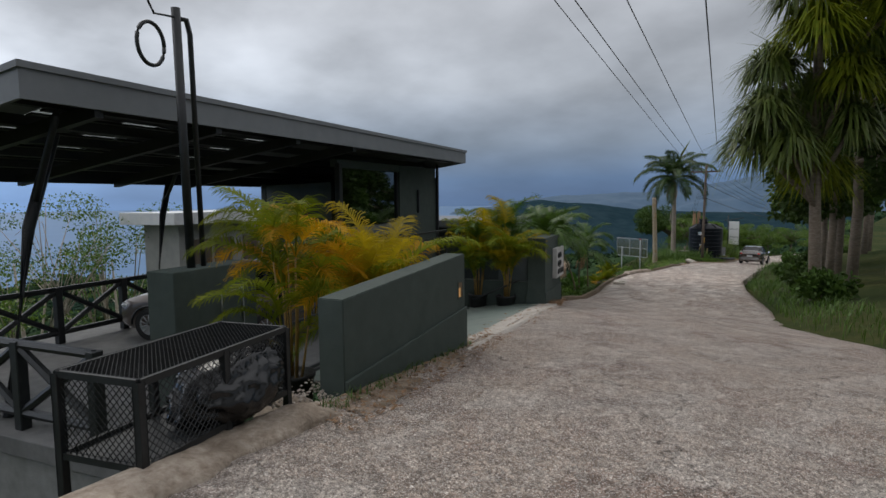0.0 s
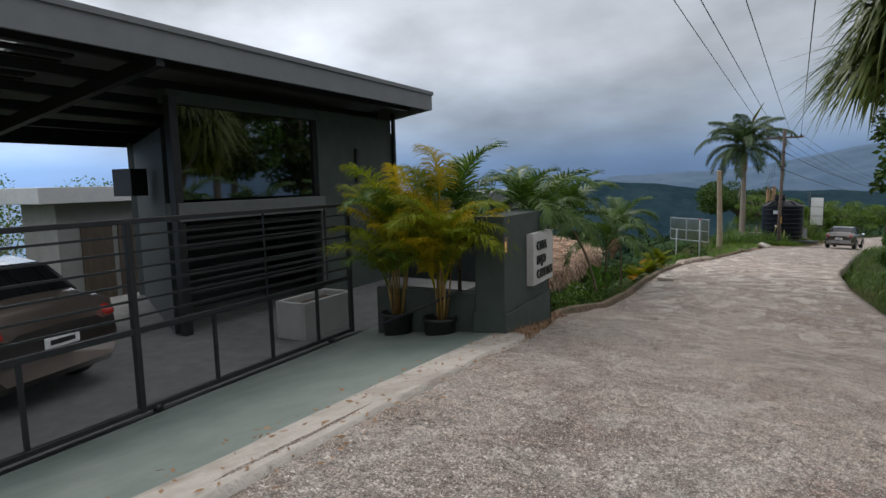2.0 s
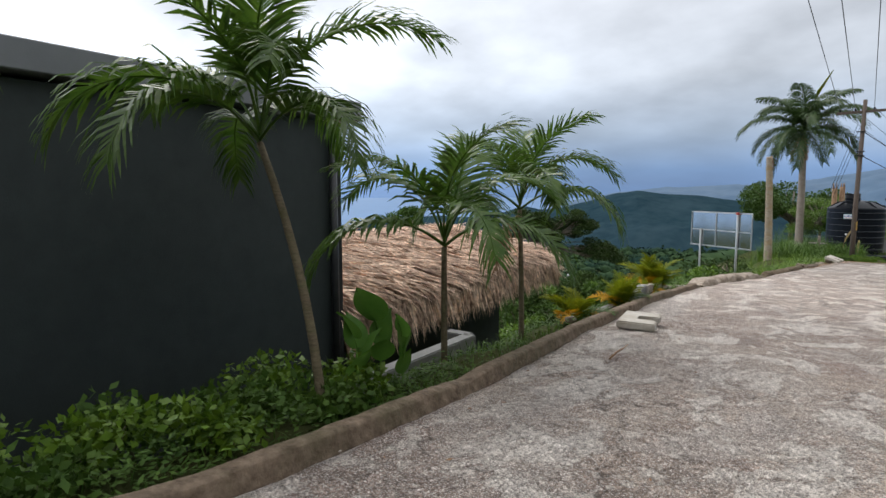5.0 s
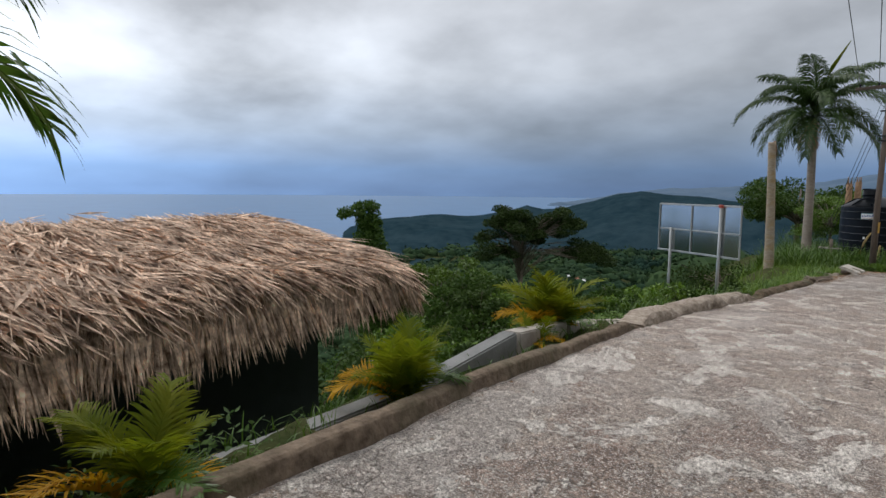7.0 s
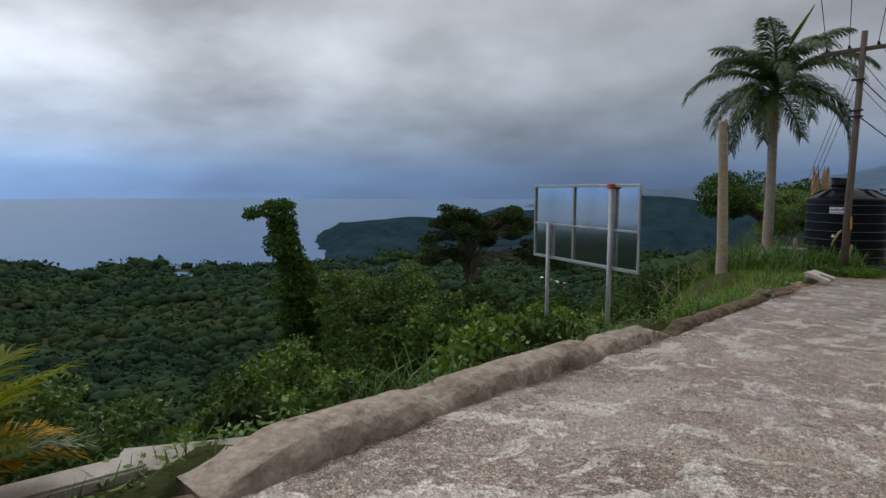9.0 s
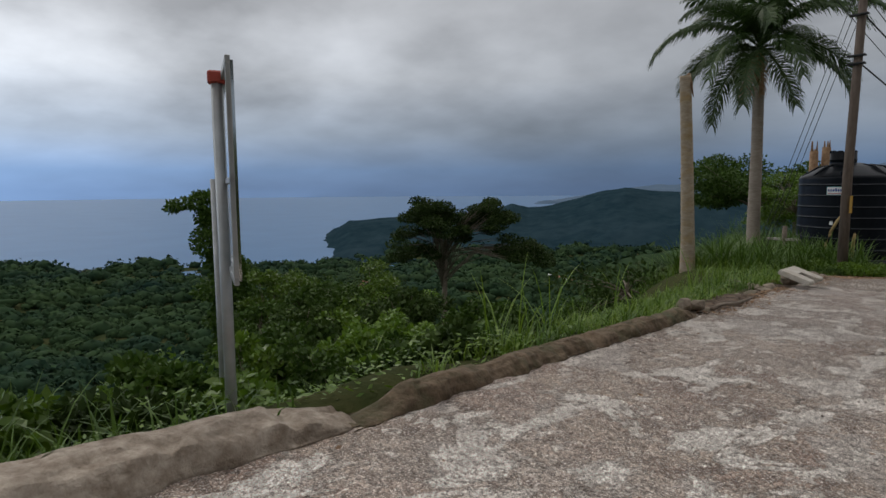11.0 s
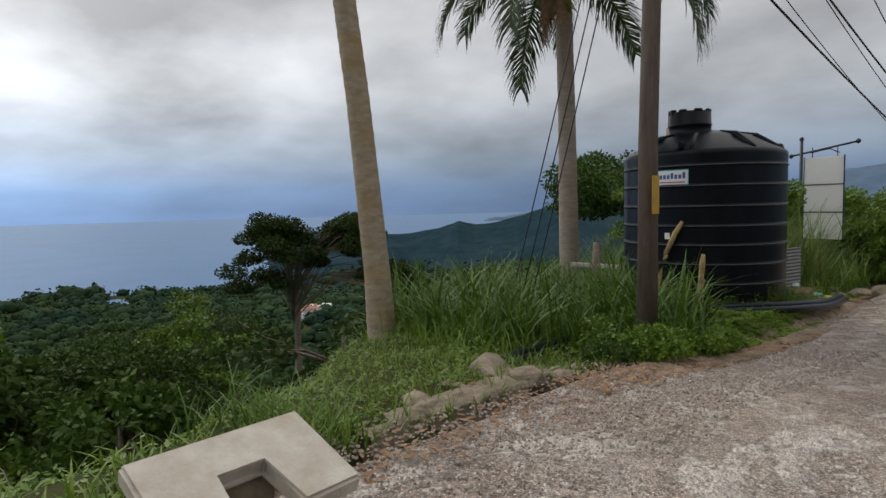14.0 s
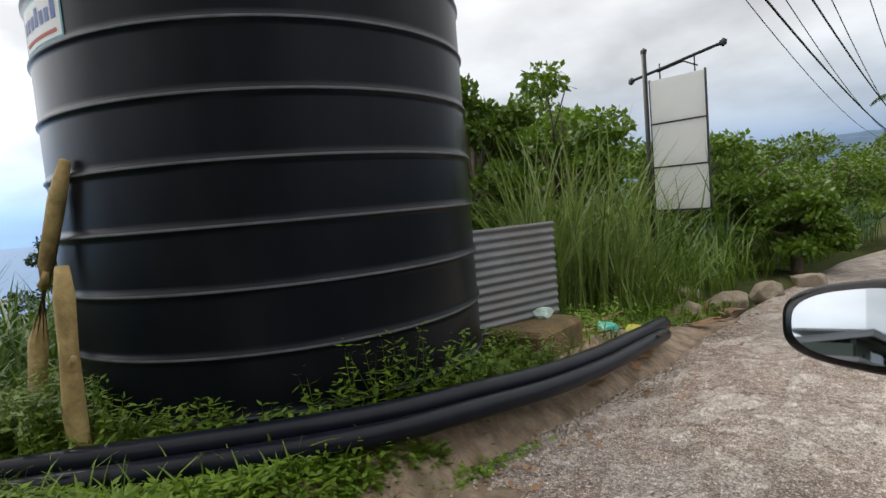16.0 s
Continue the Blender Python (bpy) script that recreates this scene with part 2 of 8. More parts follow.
    mc.inputs[7].default_value = (0.07, 0.055, 0.045, 1)
    ln(cr.outputs[0], mc.inputs[0])
    ln(old, mc.inputs[6])
    ln(mc.outputs[2], bs.inputs["Base Color"])
    total = heights[0]
    for h in heights[1:]:
        a = n("ShaderNodeMath")
        ln(total, a.inputs[0])
        ln(h, a.inputs[1])
        total = a.outputs[0]
    bp = n("ShaderNodeBump")
    bp.inputs["Strength"].default_value, bp.inputs["Distance"].default_value = 1.0, 0.016
    ln(total, bp.inputs["Height"])
    ln(bp.outputs[0], bs.inputs["Normal"])
    return m


M_ROAD = rough_road("road_concrete")
M_APRON = surface("painted_concrete", (0.15, 0.19, 0.165), (0.20, 0.24, 0.212), 3.0, 0.5, bump=0.12, bscale=50, stain=(0.30, 0.32, 0.30), samount=0.45, sscale=0.8)
M_LIP = surface("pale_concrete", (0.42, 0.38, 0.33), (0.55, 0.50, 0.45), 8.0, 0.9, bump=0.5, bscale=60, stain=(0.25, 0.20, 0.16), samount=0.6, sscale=1.2)
M_OLDKERB = surface("overgrown_concrete", (0.075, 0.05, 0.028), (0.22, 0.155, 0.10), 11.0, 0.95, bump=1.0, bscale=20, stain=(0.06, 0.065, 0.025), samount=0.85, sscale=2.2)
M_STAKE = surface("peeled_stake", (0.30, 0.20, 0.075), (0.58, 0.43, 0.19), 9.0, 0.8, bump=0.5, bscale=30, stain=(0.20, 0.15, 0.07), samount=0.7, sscale=5.0)
M_KERB = surface("mossy_concrete", (0.085, 0.058, 0.036), (0.27, 0.20, 0.14), 11.0, 0.95, bump=1.0, bscale=20, stain=(0.10, 0.085, 0.045), samount=0.85, sscale=1.6)
M_PALEKERB = surface("worn_pale_concrete", (0.26, 0.20, 0.15), (0.52, 0.44, 0.36), 14.0, 0.95, bump=1.0, bscale=26, stain=(0.15, 0.11, 0.075), samount=0.75, sscale=1.4)
M_BANK = surface("crumbling_bank", (0.18, 0.125, 0.085), (0.40, 0.31, 0.23), 8.0, 0.95, bump=1.0, bscale=22, stain=(0.07, 0.06, 0.03), samount=0.7, sscale=2.2)
M_EARTH = surface("dark_broken_earth", (0.035, 0.024, 0.016), (0.13, 0.088, 0.06), 9.0, 0.95, bump=1.0, bscale=24, stain=(0.24, 0.17, 0.12), samount=0.7, sscale=3.5)
M_WALL = surface("grey_green_render", (0.046, 0.064, 0.055), (0.064, 0.084, 0.073), 5.0, 0.8, bump=0.2, bscale=80, stain=(0.055, 0.068, 0.06), samount=0.5, sscale=1.0)
M_SILL = surface("sill_render", (0.12, 0.13, 0.125), (0.15, 0.16, 0.155), 5.0, 0.8, bump=0.2, bscale=80)
M_WALLDARK = surface("slate_render", (0.027, 0.037, 0.037), (0.038, 0.050, 0.049), 4.0, 0.75, bump=0.15, bscale=70, stain=(0.030, 0.038, 0.038), samount=0.5, sscale=0.7)
M_FASCIA = surface("grey_fascia", (0.19, 0.20, 0.215), (0.22, 0.232, 0.245), 3.0, 0.55, bump=0.05)
M_WHITE = surface("white_roof_sheet", (0.68, 0.70, 0.72), (0.8, 0.8, 0.8), 4.0, 0.5)
M_DARK = surface("black_painted_steel", (0.010, 0.012, 0.013), (0.022, 0.024, 0.026), 9.0, 0.45, bump=0.05)
M_SHEET = surface("translucent_sheet", (0.55, 0.58, 0.56), (0.66, 0.69, 0.67), 5.0, 0.5, thin=0.6)
M_GROUND = surface("soil_and_grass", (0.035, 0.048, 0.016), (0.075, 0.075, 0.03), 3.0, 1.0, bump=0.9, bscale=18, stain=(0.018, 0.040, 0.014), samount=0.85, sscale=0.09, spec=0.05)
# haze over the far land is painted into these blue-green colours
M_HILL = surface("hazed_forest_hill", (0.012, 0.030, 0.042), (0.028, 0.054, 0.066), 0.06, 1.0, stain=(0.034, 0.060, 0.074), samount=0.6, sscale=0.012, spec=0.0)
M_FAR = surface("hazed_mountains", (0.055, 0.105, 0.17), (0.075, 0.13, 0.20), 0.01, 1.0)
M_SEA = surface("sea_water", (0.05, 0.15, 0.31), (0.065, 0.175, 0.35), 0.012, 0.36, bump=0.25, bscale=0.4, spec=0.12)
# near-black core: the shade between thatch strands is put into its colour
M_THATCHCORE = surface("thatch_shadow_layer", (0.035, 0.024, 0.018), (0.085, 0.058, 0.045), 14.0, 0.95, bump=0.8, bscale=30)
M_THATCH = surface("dry_palm_thatch", (0.10, 0.052, 0.030), (0.88, 0.655, 0.485), 9.0, 0.9, vary=0.92, stain=(0.10, 0.068, 0.055), samount=0.6, sscale=3.0)
M_GREEN = surface("palm_green", (0.045, 0.11, 0.013), (0.10, 0.17, 0.022), 6.0, 0.38, vary=0.35, thin=0.35)
M_LIME = surface("areca_green", (0.12, 0.18, 0.008), (0.26, 0.27, 0.012), 4.0, 0.6, vary=0.35, thin=0.45, spec=0.25)
M_GOLD = surface("areca_gold", (0.48, 0.25, 0.008), (0.66, 0.38, 0.012), 4.0, 0.6, vary=0.35, thin=0.45, spec=0.25)
M_YELLOWLEAF = surface("areca_yellow", (0.34, 0.27, 0.008), (0.52, 0.38, 0.012), 4.0, 0.6, vary=0.35, thin=0.45, spec=0.25)
M_LEAF = surface("shrub_leaf", (0.034, 0.080, 0.011), (0.078, 0.135, 0.020), 5.0, 0.6, vary=0.4, thin=0.2, spec=0.22)
M_LEAFD = surface("tree_leaf", (0.024, 0.050, 0.010), (0.058, 0.094, 0.017), 3.0, 0.65, vary=0.4, thin=0.15, spec=0.18)
M_GRASS = surface("long_grass", (0.042, 0.105, 0.010), (0.11, 0.19, 0.022), 4.0, 0.5, vary=0.4, thin=0.25)
M_DRY = surface("dry_leaf", (0.22, 0.12, 0.06), (0.40, 0.25, 0.14), 8.0, 0.8, vary=0.35, thin=0.1)
M_BARK = surface("grey_bark", (0.16, 0.12, 0.09), (0.29, 0.24, 0.19), 9.0, 0.9, bump=0.6, bscale=40, stain=(0.10, 0.085, 0.06), samount=0.5, sscale=2.0, stretch=(1, 1, 3))
M_STUMP = surface("tan_palm_trunk", (0.33, 0.255, 0.18), (0.52, 0.43, 0.33), 6.0, 0.88, bump=0.5, bscale=40, stain=(0.42, 0.27, 0.09), samount=0.6, sscale=1.1, stretch=(1, 1, 2.5))
M_POLE = surface("tarred_wood", (0.085, 0.06, 0.045), (0.15, 0.115, 0.09), 12.0, 0.85, bump=0.5, bscale=60, stretch=(1, 1, 0.2))
M_TANK = surface("black_polyethylene", (0.003, 0.0045, 0.007), (0.007, 0.009, 0.013), 3.0, 0.30, bump=0.06, bscale=7, stain=(0.012, 0.014, 0.018), samount=0.4, sscale=2.2, spec=0.17, stretch=(1, 1, 0.35))
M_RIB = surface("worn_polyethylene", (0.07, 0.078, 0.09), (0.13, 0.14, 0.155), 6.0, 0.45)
M_SLAB = surface("cast_cement", (0.48, 0.44, 0.38), (0.60, 0.56, 0.50), 9.0, 0.85, bump=0.35, bscale=60, stain=(0.34, 0.27, 0.18), samount=0.5, sscale=3.0)
M_GALV = surface("galvanised_steel", (0.34, 0.36, 0.37), (0.47, 0.49, 0.50), 5.0, 0.45, metal=0.4, stain=(0.30, 0.24, 0.18), samount=0.3, sscale=2.0)
M_PLAQUE = surface("pale_sign_board", (0.52, 0.515, 0.50), (0.60, 0.595, 0.58), 3.0, 0.6, stain=(0.42, 0.40, 0.37), samount=0.4, sscale=2.0)
# galvanised steel with the sheet's shadow put into its grey; brown stains are wear
M_ZINCSHADE = surface("shaded_weathered_zinc", (0.15, 0.16, 0.17), (0.24, 0.25, 0.26), 5.0, 0.5, metal=0.3, stain=(0.16, 0.12, 0.09), samount=0.4, sscale=2.5)
M_SIGN = surface("white_panel", (0.80, 0.81, 0.81), (0.87, 0.88, 0.88), 2.0, 0.5, stain=(0.6, 0.6, 0.58), samount=0.3, sscale=1.2)
M_PIPE = surface("black_pipe", (0.004, 0.006, 0.011), (0.010, 0.012, 0.020), 6.0, 0.3, spec=0.2)
M_ROCK = surface("rock", (0.20, 0.155, 0.115), (0.38, 0.31, 0.24), 6.0, 0.9, bump=0.8, bscale=25, stain=(0.10, 0.10, 0.06), samount=0.5, sscale=2.0)


M_SLABGREY = surface("grey_concrete", (0.20, 0.20, 0.195), (0.28, 0.28, 0.27), 5.0, 0.85, bump=0.3, bscale=50, stain=(0.13, 0.13, 0.12), samount=0.5, sscale=0.8)
M_ROYALTRUNK = surface("pale_ringed_trunk", (0.32, 0.255, 0.205), (0.46, 0.385, 0.32), 6.0, 0.9, bump=0.35, bscale=35, stain=(0.24, 0.20, 0.16), samount=0.5, sscale=1.2, stretch=(1, 1, 4))
M_BANNER = surface("thin_white_sheet", (0.90, 0.90, 0.89), (0.94, 0.94, 0.93), 2.0, 0.6, thin=0.5)
# grey concrete made darker: the roof's shade on the floor is in the colour
M_PAD = surface("shaded_concrete_floor", (0.13, 0.13, 0.13), (0.19, 0.19, 0.185), 5.0, 0.8, bump=0.2, bscale=50, stain=(0.10, 0.10, 0.095), samount=0.5, sscale=0.8)
M_WALLPALE = surface("pale_render", (0.34, 0.34, 0.33), (0.42, 0.42, 0.40), 3.0, 0.8)
M_BROWNDOOR = surface("brown_door_wood", (0.10, 0.075, 0.055), (0.17, 0.13, 0.10), 6.0, 0.6, stretch=(1, 1, 0.2))
M_SOIL = surface("dark_soil", (0.05, 0.035, 0.022), (0.10, 0.07, 0.045), 12.0, 0.95, bump=0.8)
M_POT = surface("black_plastic_pot", (0.012, 0.012, 0.012), (0.022, 0.022, 0.022), 6.0, 0.5)
M_CANE = surface("areca_cane", (0.24, 0.15, 0.04), (0.36, 0.22, 0.06), 8.0, 0.6, vary=0.3)
M_MESHBAG = surface("black_plastic_bag", (0.004, 0.004, 0.005), (0.010, 0.010, 0.011), 9.0, 0.16, bump=0.6, bscale=10, spec=0.6)
M_YELLOW = surface("yellow_plate", (0.55, 0.30, 0.02), (0.62, 0.36, 0.03), 5.0, 0.5, stain=(0.30, 0.24, 0.14), samount=0.6, sscale=7.0)
M_BLUE = surface("label_blue", (0.05, 0.10, 0.32), (0.06, 0.12, 0.36), 5.0, 0.5)
M_TEAL = surface("label_teal", (0.12, 0.45, 0.52), (0.14, 0.48, 0.55), 5.0, 0.5)
# brown stands in for the dim depth of the lit wall niches
M_NICHEBACK = surface("niche_recess_brown", (0.15, 0.10, 0.055), (0.22, 0.15, 0.085), 6.0, 0.5)
M_NICHE = bpy.data.materials.new("lit_niche")
M_NICHE.use_nodes = True
nb = M_NICHE.node_tree.nodes["Principled BSDF"]
nb.inputs["Base Color"].default_value = (0.42, 0.26, 0.11, 1)
nb.inputs["Emission Color"].default_value = (1.0, 0.55, 0.2, 1)
nb.inputs["Emission Strength"].default_value = 0.35


M_BROAD = surface("taro_leaf", (0.075, 0.18, 0.025), (0.12, 0.24, 0.04), 5.0, 0.4, vary=0.35, thin=0.4)


M_BOTTLE = surface("clear_green_plastic", (0.45, 0.62, 0.55), (0.62, 0.75, 0.7), 6.0, 0.15)
M_MOSS = surface("mossy_block", (0.13, 0.085, 0.04), (0.24, 0.16, 0.08), 7.0, 0.95, bump=0.9, bscale=30, stain=(0.08, 0.09, 0.03), samount=0.7, sscale=2.5)
M_RED = surface("red_paint", (0.45, 0.07, 0.05), (0.55, 0.10, 0.07), 5.0, 0.6)
M_LITTER = surface("teal_plastic", (0.05, 0.42, 0.34), (0.08, 0.5, 0.42), 6.0, 0.35)
M_YELLOWG = surface("yellow_plastic", (0.5, 0.48, 0.05), (0.6, 0.55, 0.08), 6.0, 0.4)
M_PANEL = surface("silver_panel_back", (0.50, 0.53, 0.54), (0.62, 0.65, 0.66), 1.5, 0.10, metal=1.0, bump=0.03, bscale=2.5, stain=(0.40, 0.43, 0.42), samount=0.6, sscale=1.2)


M_GRASSL = surface("pale_grass", (0.095, 0.19, 0.014), (0.19, 0.28, 0.03), 4.0, 0.5, vary=0.35, thin=0.3)
M_PALECANE = surface("pale_cane", (0.10, 0.17, 0.03), (0.22, 0.28, 0.08), 4.0, 0.5, vary=0.4, thin=0.3)
M_PALMBARK = surface("young_palm_bark", (0.10, 0.075, 0.045), (0.20, 0.16, 0.095), 14.0, 0.85, bump=0.6, bscale=18, stain=(0.09, 0.10, 0.03), samount=0.5, sscale=2.0, stretch=(1, 1, 3))
M_WEED = surface("weed_leaf", (0.095, 0.19, 0.015), (0.20, 0.31, 0.03), 5.0, 0.5, vary=0.4, thin=0.3)
M_LEAFL = surface("bright_leaf", (0.07, 0.15, 0.012), (0.15, 0.24, 0.02), 5.0, 0.45, vary=0.35, thin=0.25)
M_WOODS = surface("forest_canopy", (0.024, 0.052, 0.026), (0.056, 0.094, 0.036), 0.05, 0.9, vary=0.22, stain=(0.013, 0.036, 0.030), samount=0.85, sscale=0.013, spec=0.05)
M_PAND = surface("screw_pine_leaf", (0.07, 0.12, 0.02), (0.16, 0.19, 0.04), 3.0, 0.45, vary=0.4, thin=0.25)
M_PALEBARK = surface("pale_bark", (0.38, 0.32, 0.26), (0.52, 0.46, 0.38), 8.0, 0.85, bump=0.3)
M_STONE = surface("gravel_stone", (0.30, 0.25, 0.21), (0.56, 0.49, 0.43), 20.0, 0.9, vary=0.4)
M_TILE = surface("terracotta", (0.38, 0.16, 0.10), (0.5, 0.22, 0.14), 2.0, 0.8)
M_BRONZE = surface("bronze_car_paint", (0.13, 0.105, 0.09), (0.16, 0.13, 0.11), 3.0, 0.3, metal=0.5, coat=1.0)
M_TAUPE = surface("taupe_car_paint", (0.13, 0.115, 0.10), (0.15, 0.13, 0.115), 3.0, 0.25, metal=0.5, coat=1.0, stain=(0.2, 0.17, 0.14), samount=0.3, sscale=2.0)
M_CARGLASS = surface("tinted_glass", (0.008, 0.009, 0.01), (0.010, 0.011, 0.012), 2.0, 0.03, spec=0.7)
M_MIRRORCASE = surface("black_gloss_plastic", (0.006, 0.006, 0.007), (0.010, 0.010, 0.011), 5.0, 0.22, spec=0.4)
M_TYRE = surface("tyre_rubber", (0.015, 0.015, 0.015), (0.03, 0.03, 0.03), 9.0, 0.8)
M_LAMP = surface("headlight_glass", (0.5, 0.52, 0.54), (0.6, 0.62, 0.64), 9.0, 0.1)
M_TAIL = surface("red_lens", (0.35, 0.02, 0.015), (0.42, 0.03, 0.02), 9.0, 0.15)
M_MIRROR = shiny("mirror", (0.75, 0.78, 0.8), 0.02)


M_ROYAL = surface("royal_palm_leaf", (0.035, 0.075, 0.018), (0.07, 0.12, 0.03), 3.0, 0.45, vary=0.35, thin=0.25)


M_TINT = surface("tinted_mirror_film", (0.20, 0.21, 0.215), (0.24, 0.25, 0.255), 2.0, 0.03, metal=1.0)


# ---- mesh helpers ----
def mesh(name, verts, faces, mat, parent=None, label="", smooth=False):
    me = bpy.data.meshes.new(name)
    me.from_pydata([tuple(v) for v in verts], [], [tuple(f) for f in faces])
    me.materials.append(mat)
    if smooth:
        me.polygons.foreach_set("use_smooth", [True] * len(me.polygons))
    me.update()
    ob = new(name, me)
    ob.parent = parent
    if label:
        tagged(ob, label)
    return ob


def part(name, bm, mat, parent=None, label="", smooth=False):
    me = bpy.data.meshes.new(name)
    bm.to_mesh(me)
    bm.free()
    me.materials.append(mat)
    if smooth:
        me.polygons.foreach_set("use_smooth", [True] * len(me.polygons))
    ob = new(name, me)
    ob.parent = parent
    if label:
        tagged(ob, label)
    return ob


def thing(name, label, category, at=(0, 0, 0), group="", turn=0.0):
    e = new(name)
    e.empty_display_size = 0.1
    e.matrix_world = pose(*at, 0, 0, turn)
    return tagged(e, label, category, group)


def box(bm, x0, y0, z0, x1, y1, z1, bevel=0.0, m=None):
    r = bmesh.ops.create_cube(bm, size=1.0)
    vs = r["verts"]
    for v in vs:
        v.co = Vector((x0 + (v.co.x + 0.5) * (x1 - x0), y0 + (v.co.y + 0.5) * (y1 - y0), z0 + (v.co.z + 0.5) * (z1 - z0)))
    if m is not None:
        for v in vs:
            v.co = m @ v.co
    if bevel:
        es = list({e for v in vs for e in v.link_edges})
        bmesh.ops.bevel(bm, geom=es, offset=bevel, segments=1, affect="EDGES")


def boxed(name, dims, mat, parent=None, label="", bevel=0.01, m=None):
    bm = bmesh.new()
    box(bm, *dims, bevel=bevel, m=m)
    return part(name, bm, mat, parent, label)


def tube(bm, pts, radii, sides=10, cap=True):
    """A round bar through pts, with a radius (or one a point)."""
    pts = [Vector(p) for p in pts]
    if not hasattr(radii, "__len__"):
        radii = [radii] * len(pts)
    radii = [float(r) for r in radii]
    rings, up = [], Vector((0, 0, 1))
    for k, p in enumerate(pts):
        d = (pts[min(k + 1, len(pts) - 1)] - pts[max(k - 1, 0)]).normalized()
        a = d.cross(up if abs(d.z) < 0.95 else Vector((1, 0, 0))).normalized()
        b = d.cross(a)
        rings.append([bm.verts.new(p + radii[k] * (math.cos(t) * a + math.sin(t) * b)) for t in [2 * math.pi * s / sides for s in range(sides)]])
    for r0, r1 in zip(rings, rings[1:]):
        for s in range(sides):
            bm.faces.new((r0[s], r0[(s + 1) % sides], r1[(s + 1) % sides], r1[s]))
    if cap:
        bm.faces.new(rings[0][::-1])
        bm.faces.new(rings[-1])


def rod(name, pts, radii, mat, parent=None, label="", sides=10, smooth=True):
    bm = bmesh.new()
    tube(bm, pts, radii, sides)
    bmesh.ops.recalc_face_normals(bm, faces=bm.faces)
    return part(name, bm, mat, parent, label, smooth)


def lathe(name, profile, mat, parent=None, label="", sides=48, smooth=True):
    """profile: (radius, z) from the bottom up."""
    vs, fs = [], []
    for r, z in profile:
        vs += [(r * math.cos(2 * math.pi * s / sides), r * math.sin(2 * math.pi * s / sides), z) for s in range(sides)]
    for k in range(len(profile) - 1):
        for s in range(sides):
            a, b = k * sides + s, k * sides + (s + 1) % sides
            fs.append((a, b, b + sides, a + sides))
    return mesh(name, vs, fs, mat, parent, label, smooth)


# ---- the lie of the land ----
EDGE_Y = [-40, -12, 1.2, 2.7, 5, 7, 10.9, 13.8, 17.5, 19.0, 20.2, 21.5, 25.5, 29.5, 33, 37.5, 41.5, 46.5, 49.5, 52, 56, 60, 68, 80, 110]
EDGE_X = [9, 1.2, -2.7, -3.15, -3.9, -4.6, -6.1, -7.6, -8.48, -8.84, -9.24, -9.68, -10.88, -11.85, -12.5, -13.0, -13.4, -13.9, -14.1, -13.8, -13.7, -13.6, -13.0, -10.5, 2]
RISE_Y = [-40, 0, 5.9, 10, 17, 22.3, 28, 35, 42.7, 49, 53.7, 58, 63, 80, 110]
RISE_Z = [2.4, 0.05, -0.4, -0.85, -1.95, -2.25, -2.65, -3.25, -3.65, -4.05, -4.5, -4.8, -4.95, -5.6, -8]
SEA = -70.0


def edge(y):
    return np.interp(y, EDGE_Y, EDGE_X)


def rise(y):
    return np.interp(y, RISE_Y, RISE_Z)


def wide(y):
    return np.interp(y, [0, 30, 50, 70], [5.6, 5.4, 5.0, 5.0])


def bumps(x, y, size, seed=0):
    """Smooth value noise, about -1 to 1, for arrays."""
    rng = np.random.RandomState(seed)
    g = rng.rand(64, 64)
    u, v = np.asarray(x) / size + 17.3, np.asarray(y) / size + 5.7
    i, j = np.floor(u).astype(int), np.floor(v).astype(int)
    a, b = u - i, v - j
    a, b = a * a * (3 - 2 * a), b * b * (3 - 2 * b)
    q = lambda s, t: g[(i + s) % 64, (j + t) % 64]
    return 2 * ((q(0, 0) * (1 - a) + q(1, 0) * a) * (1 - b) + (q(0, 1) * (1 - a) + q(1, 1) * a) * b) - 1


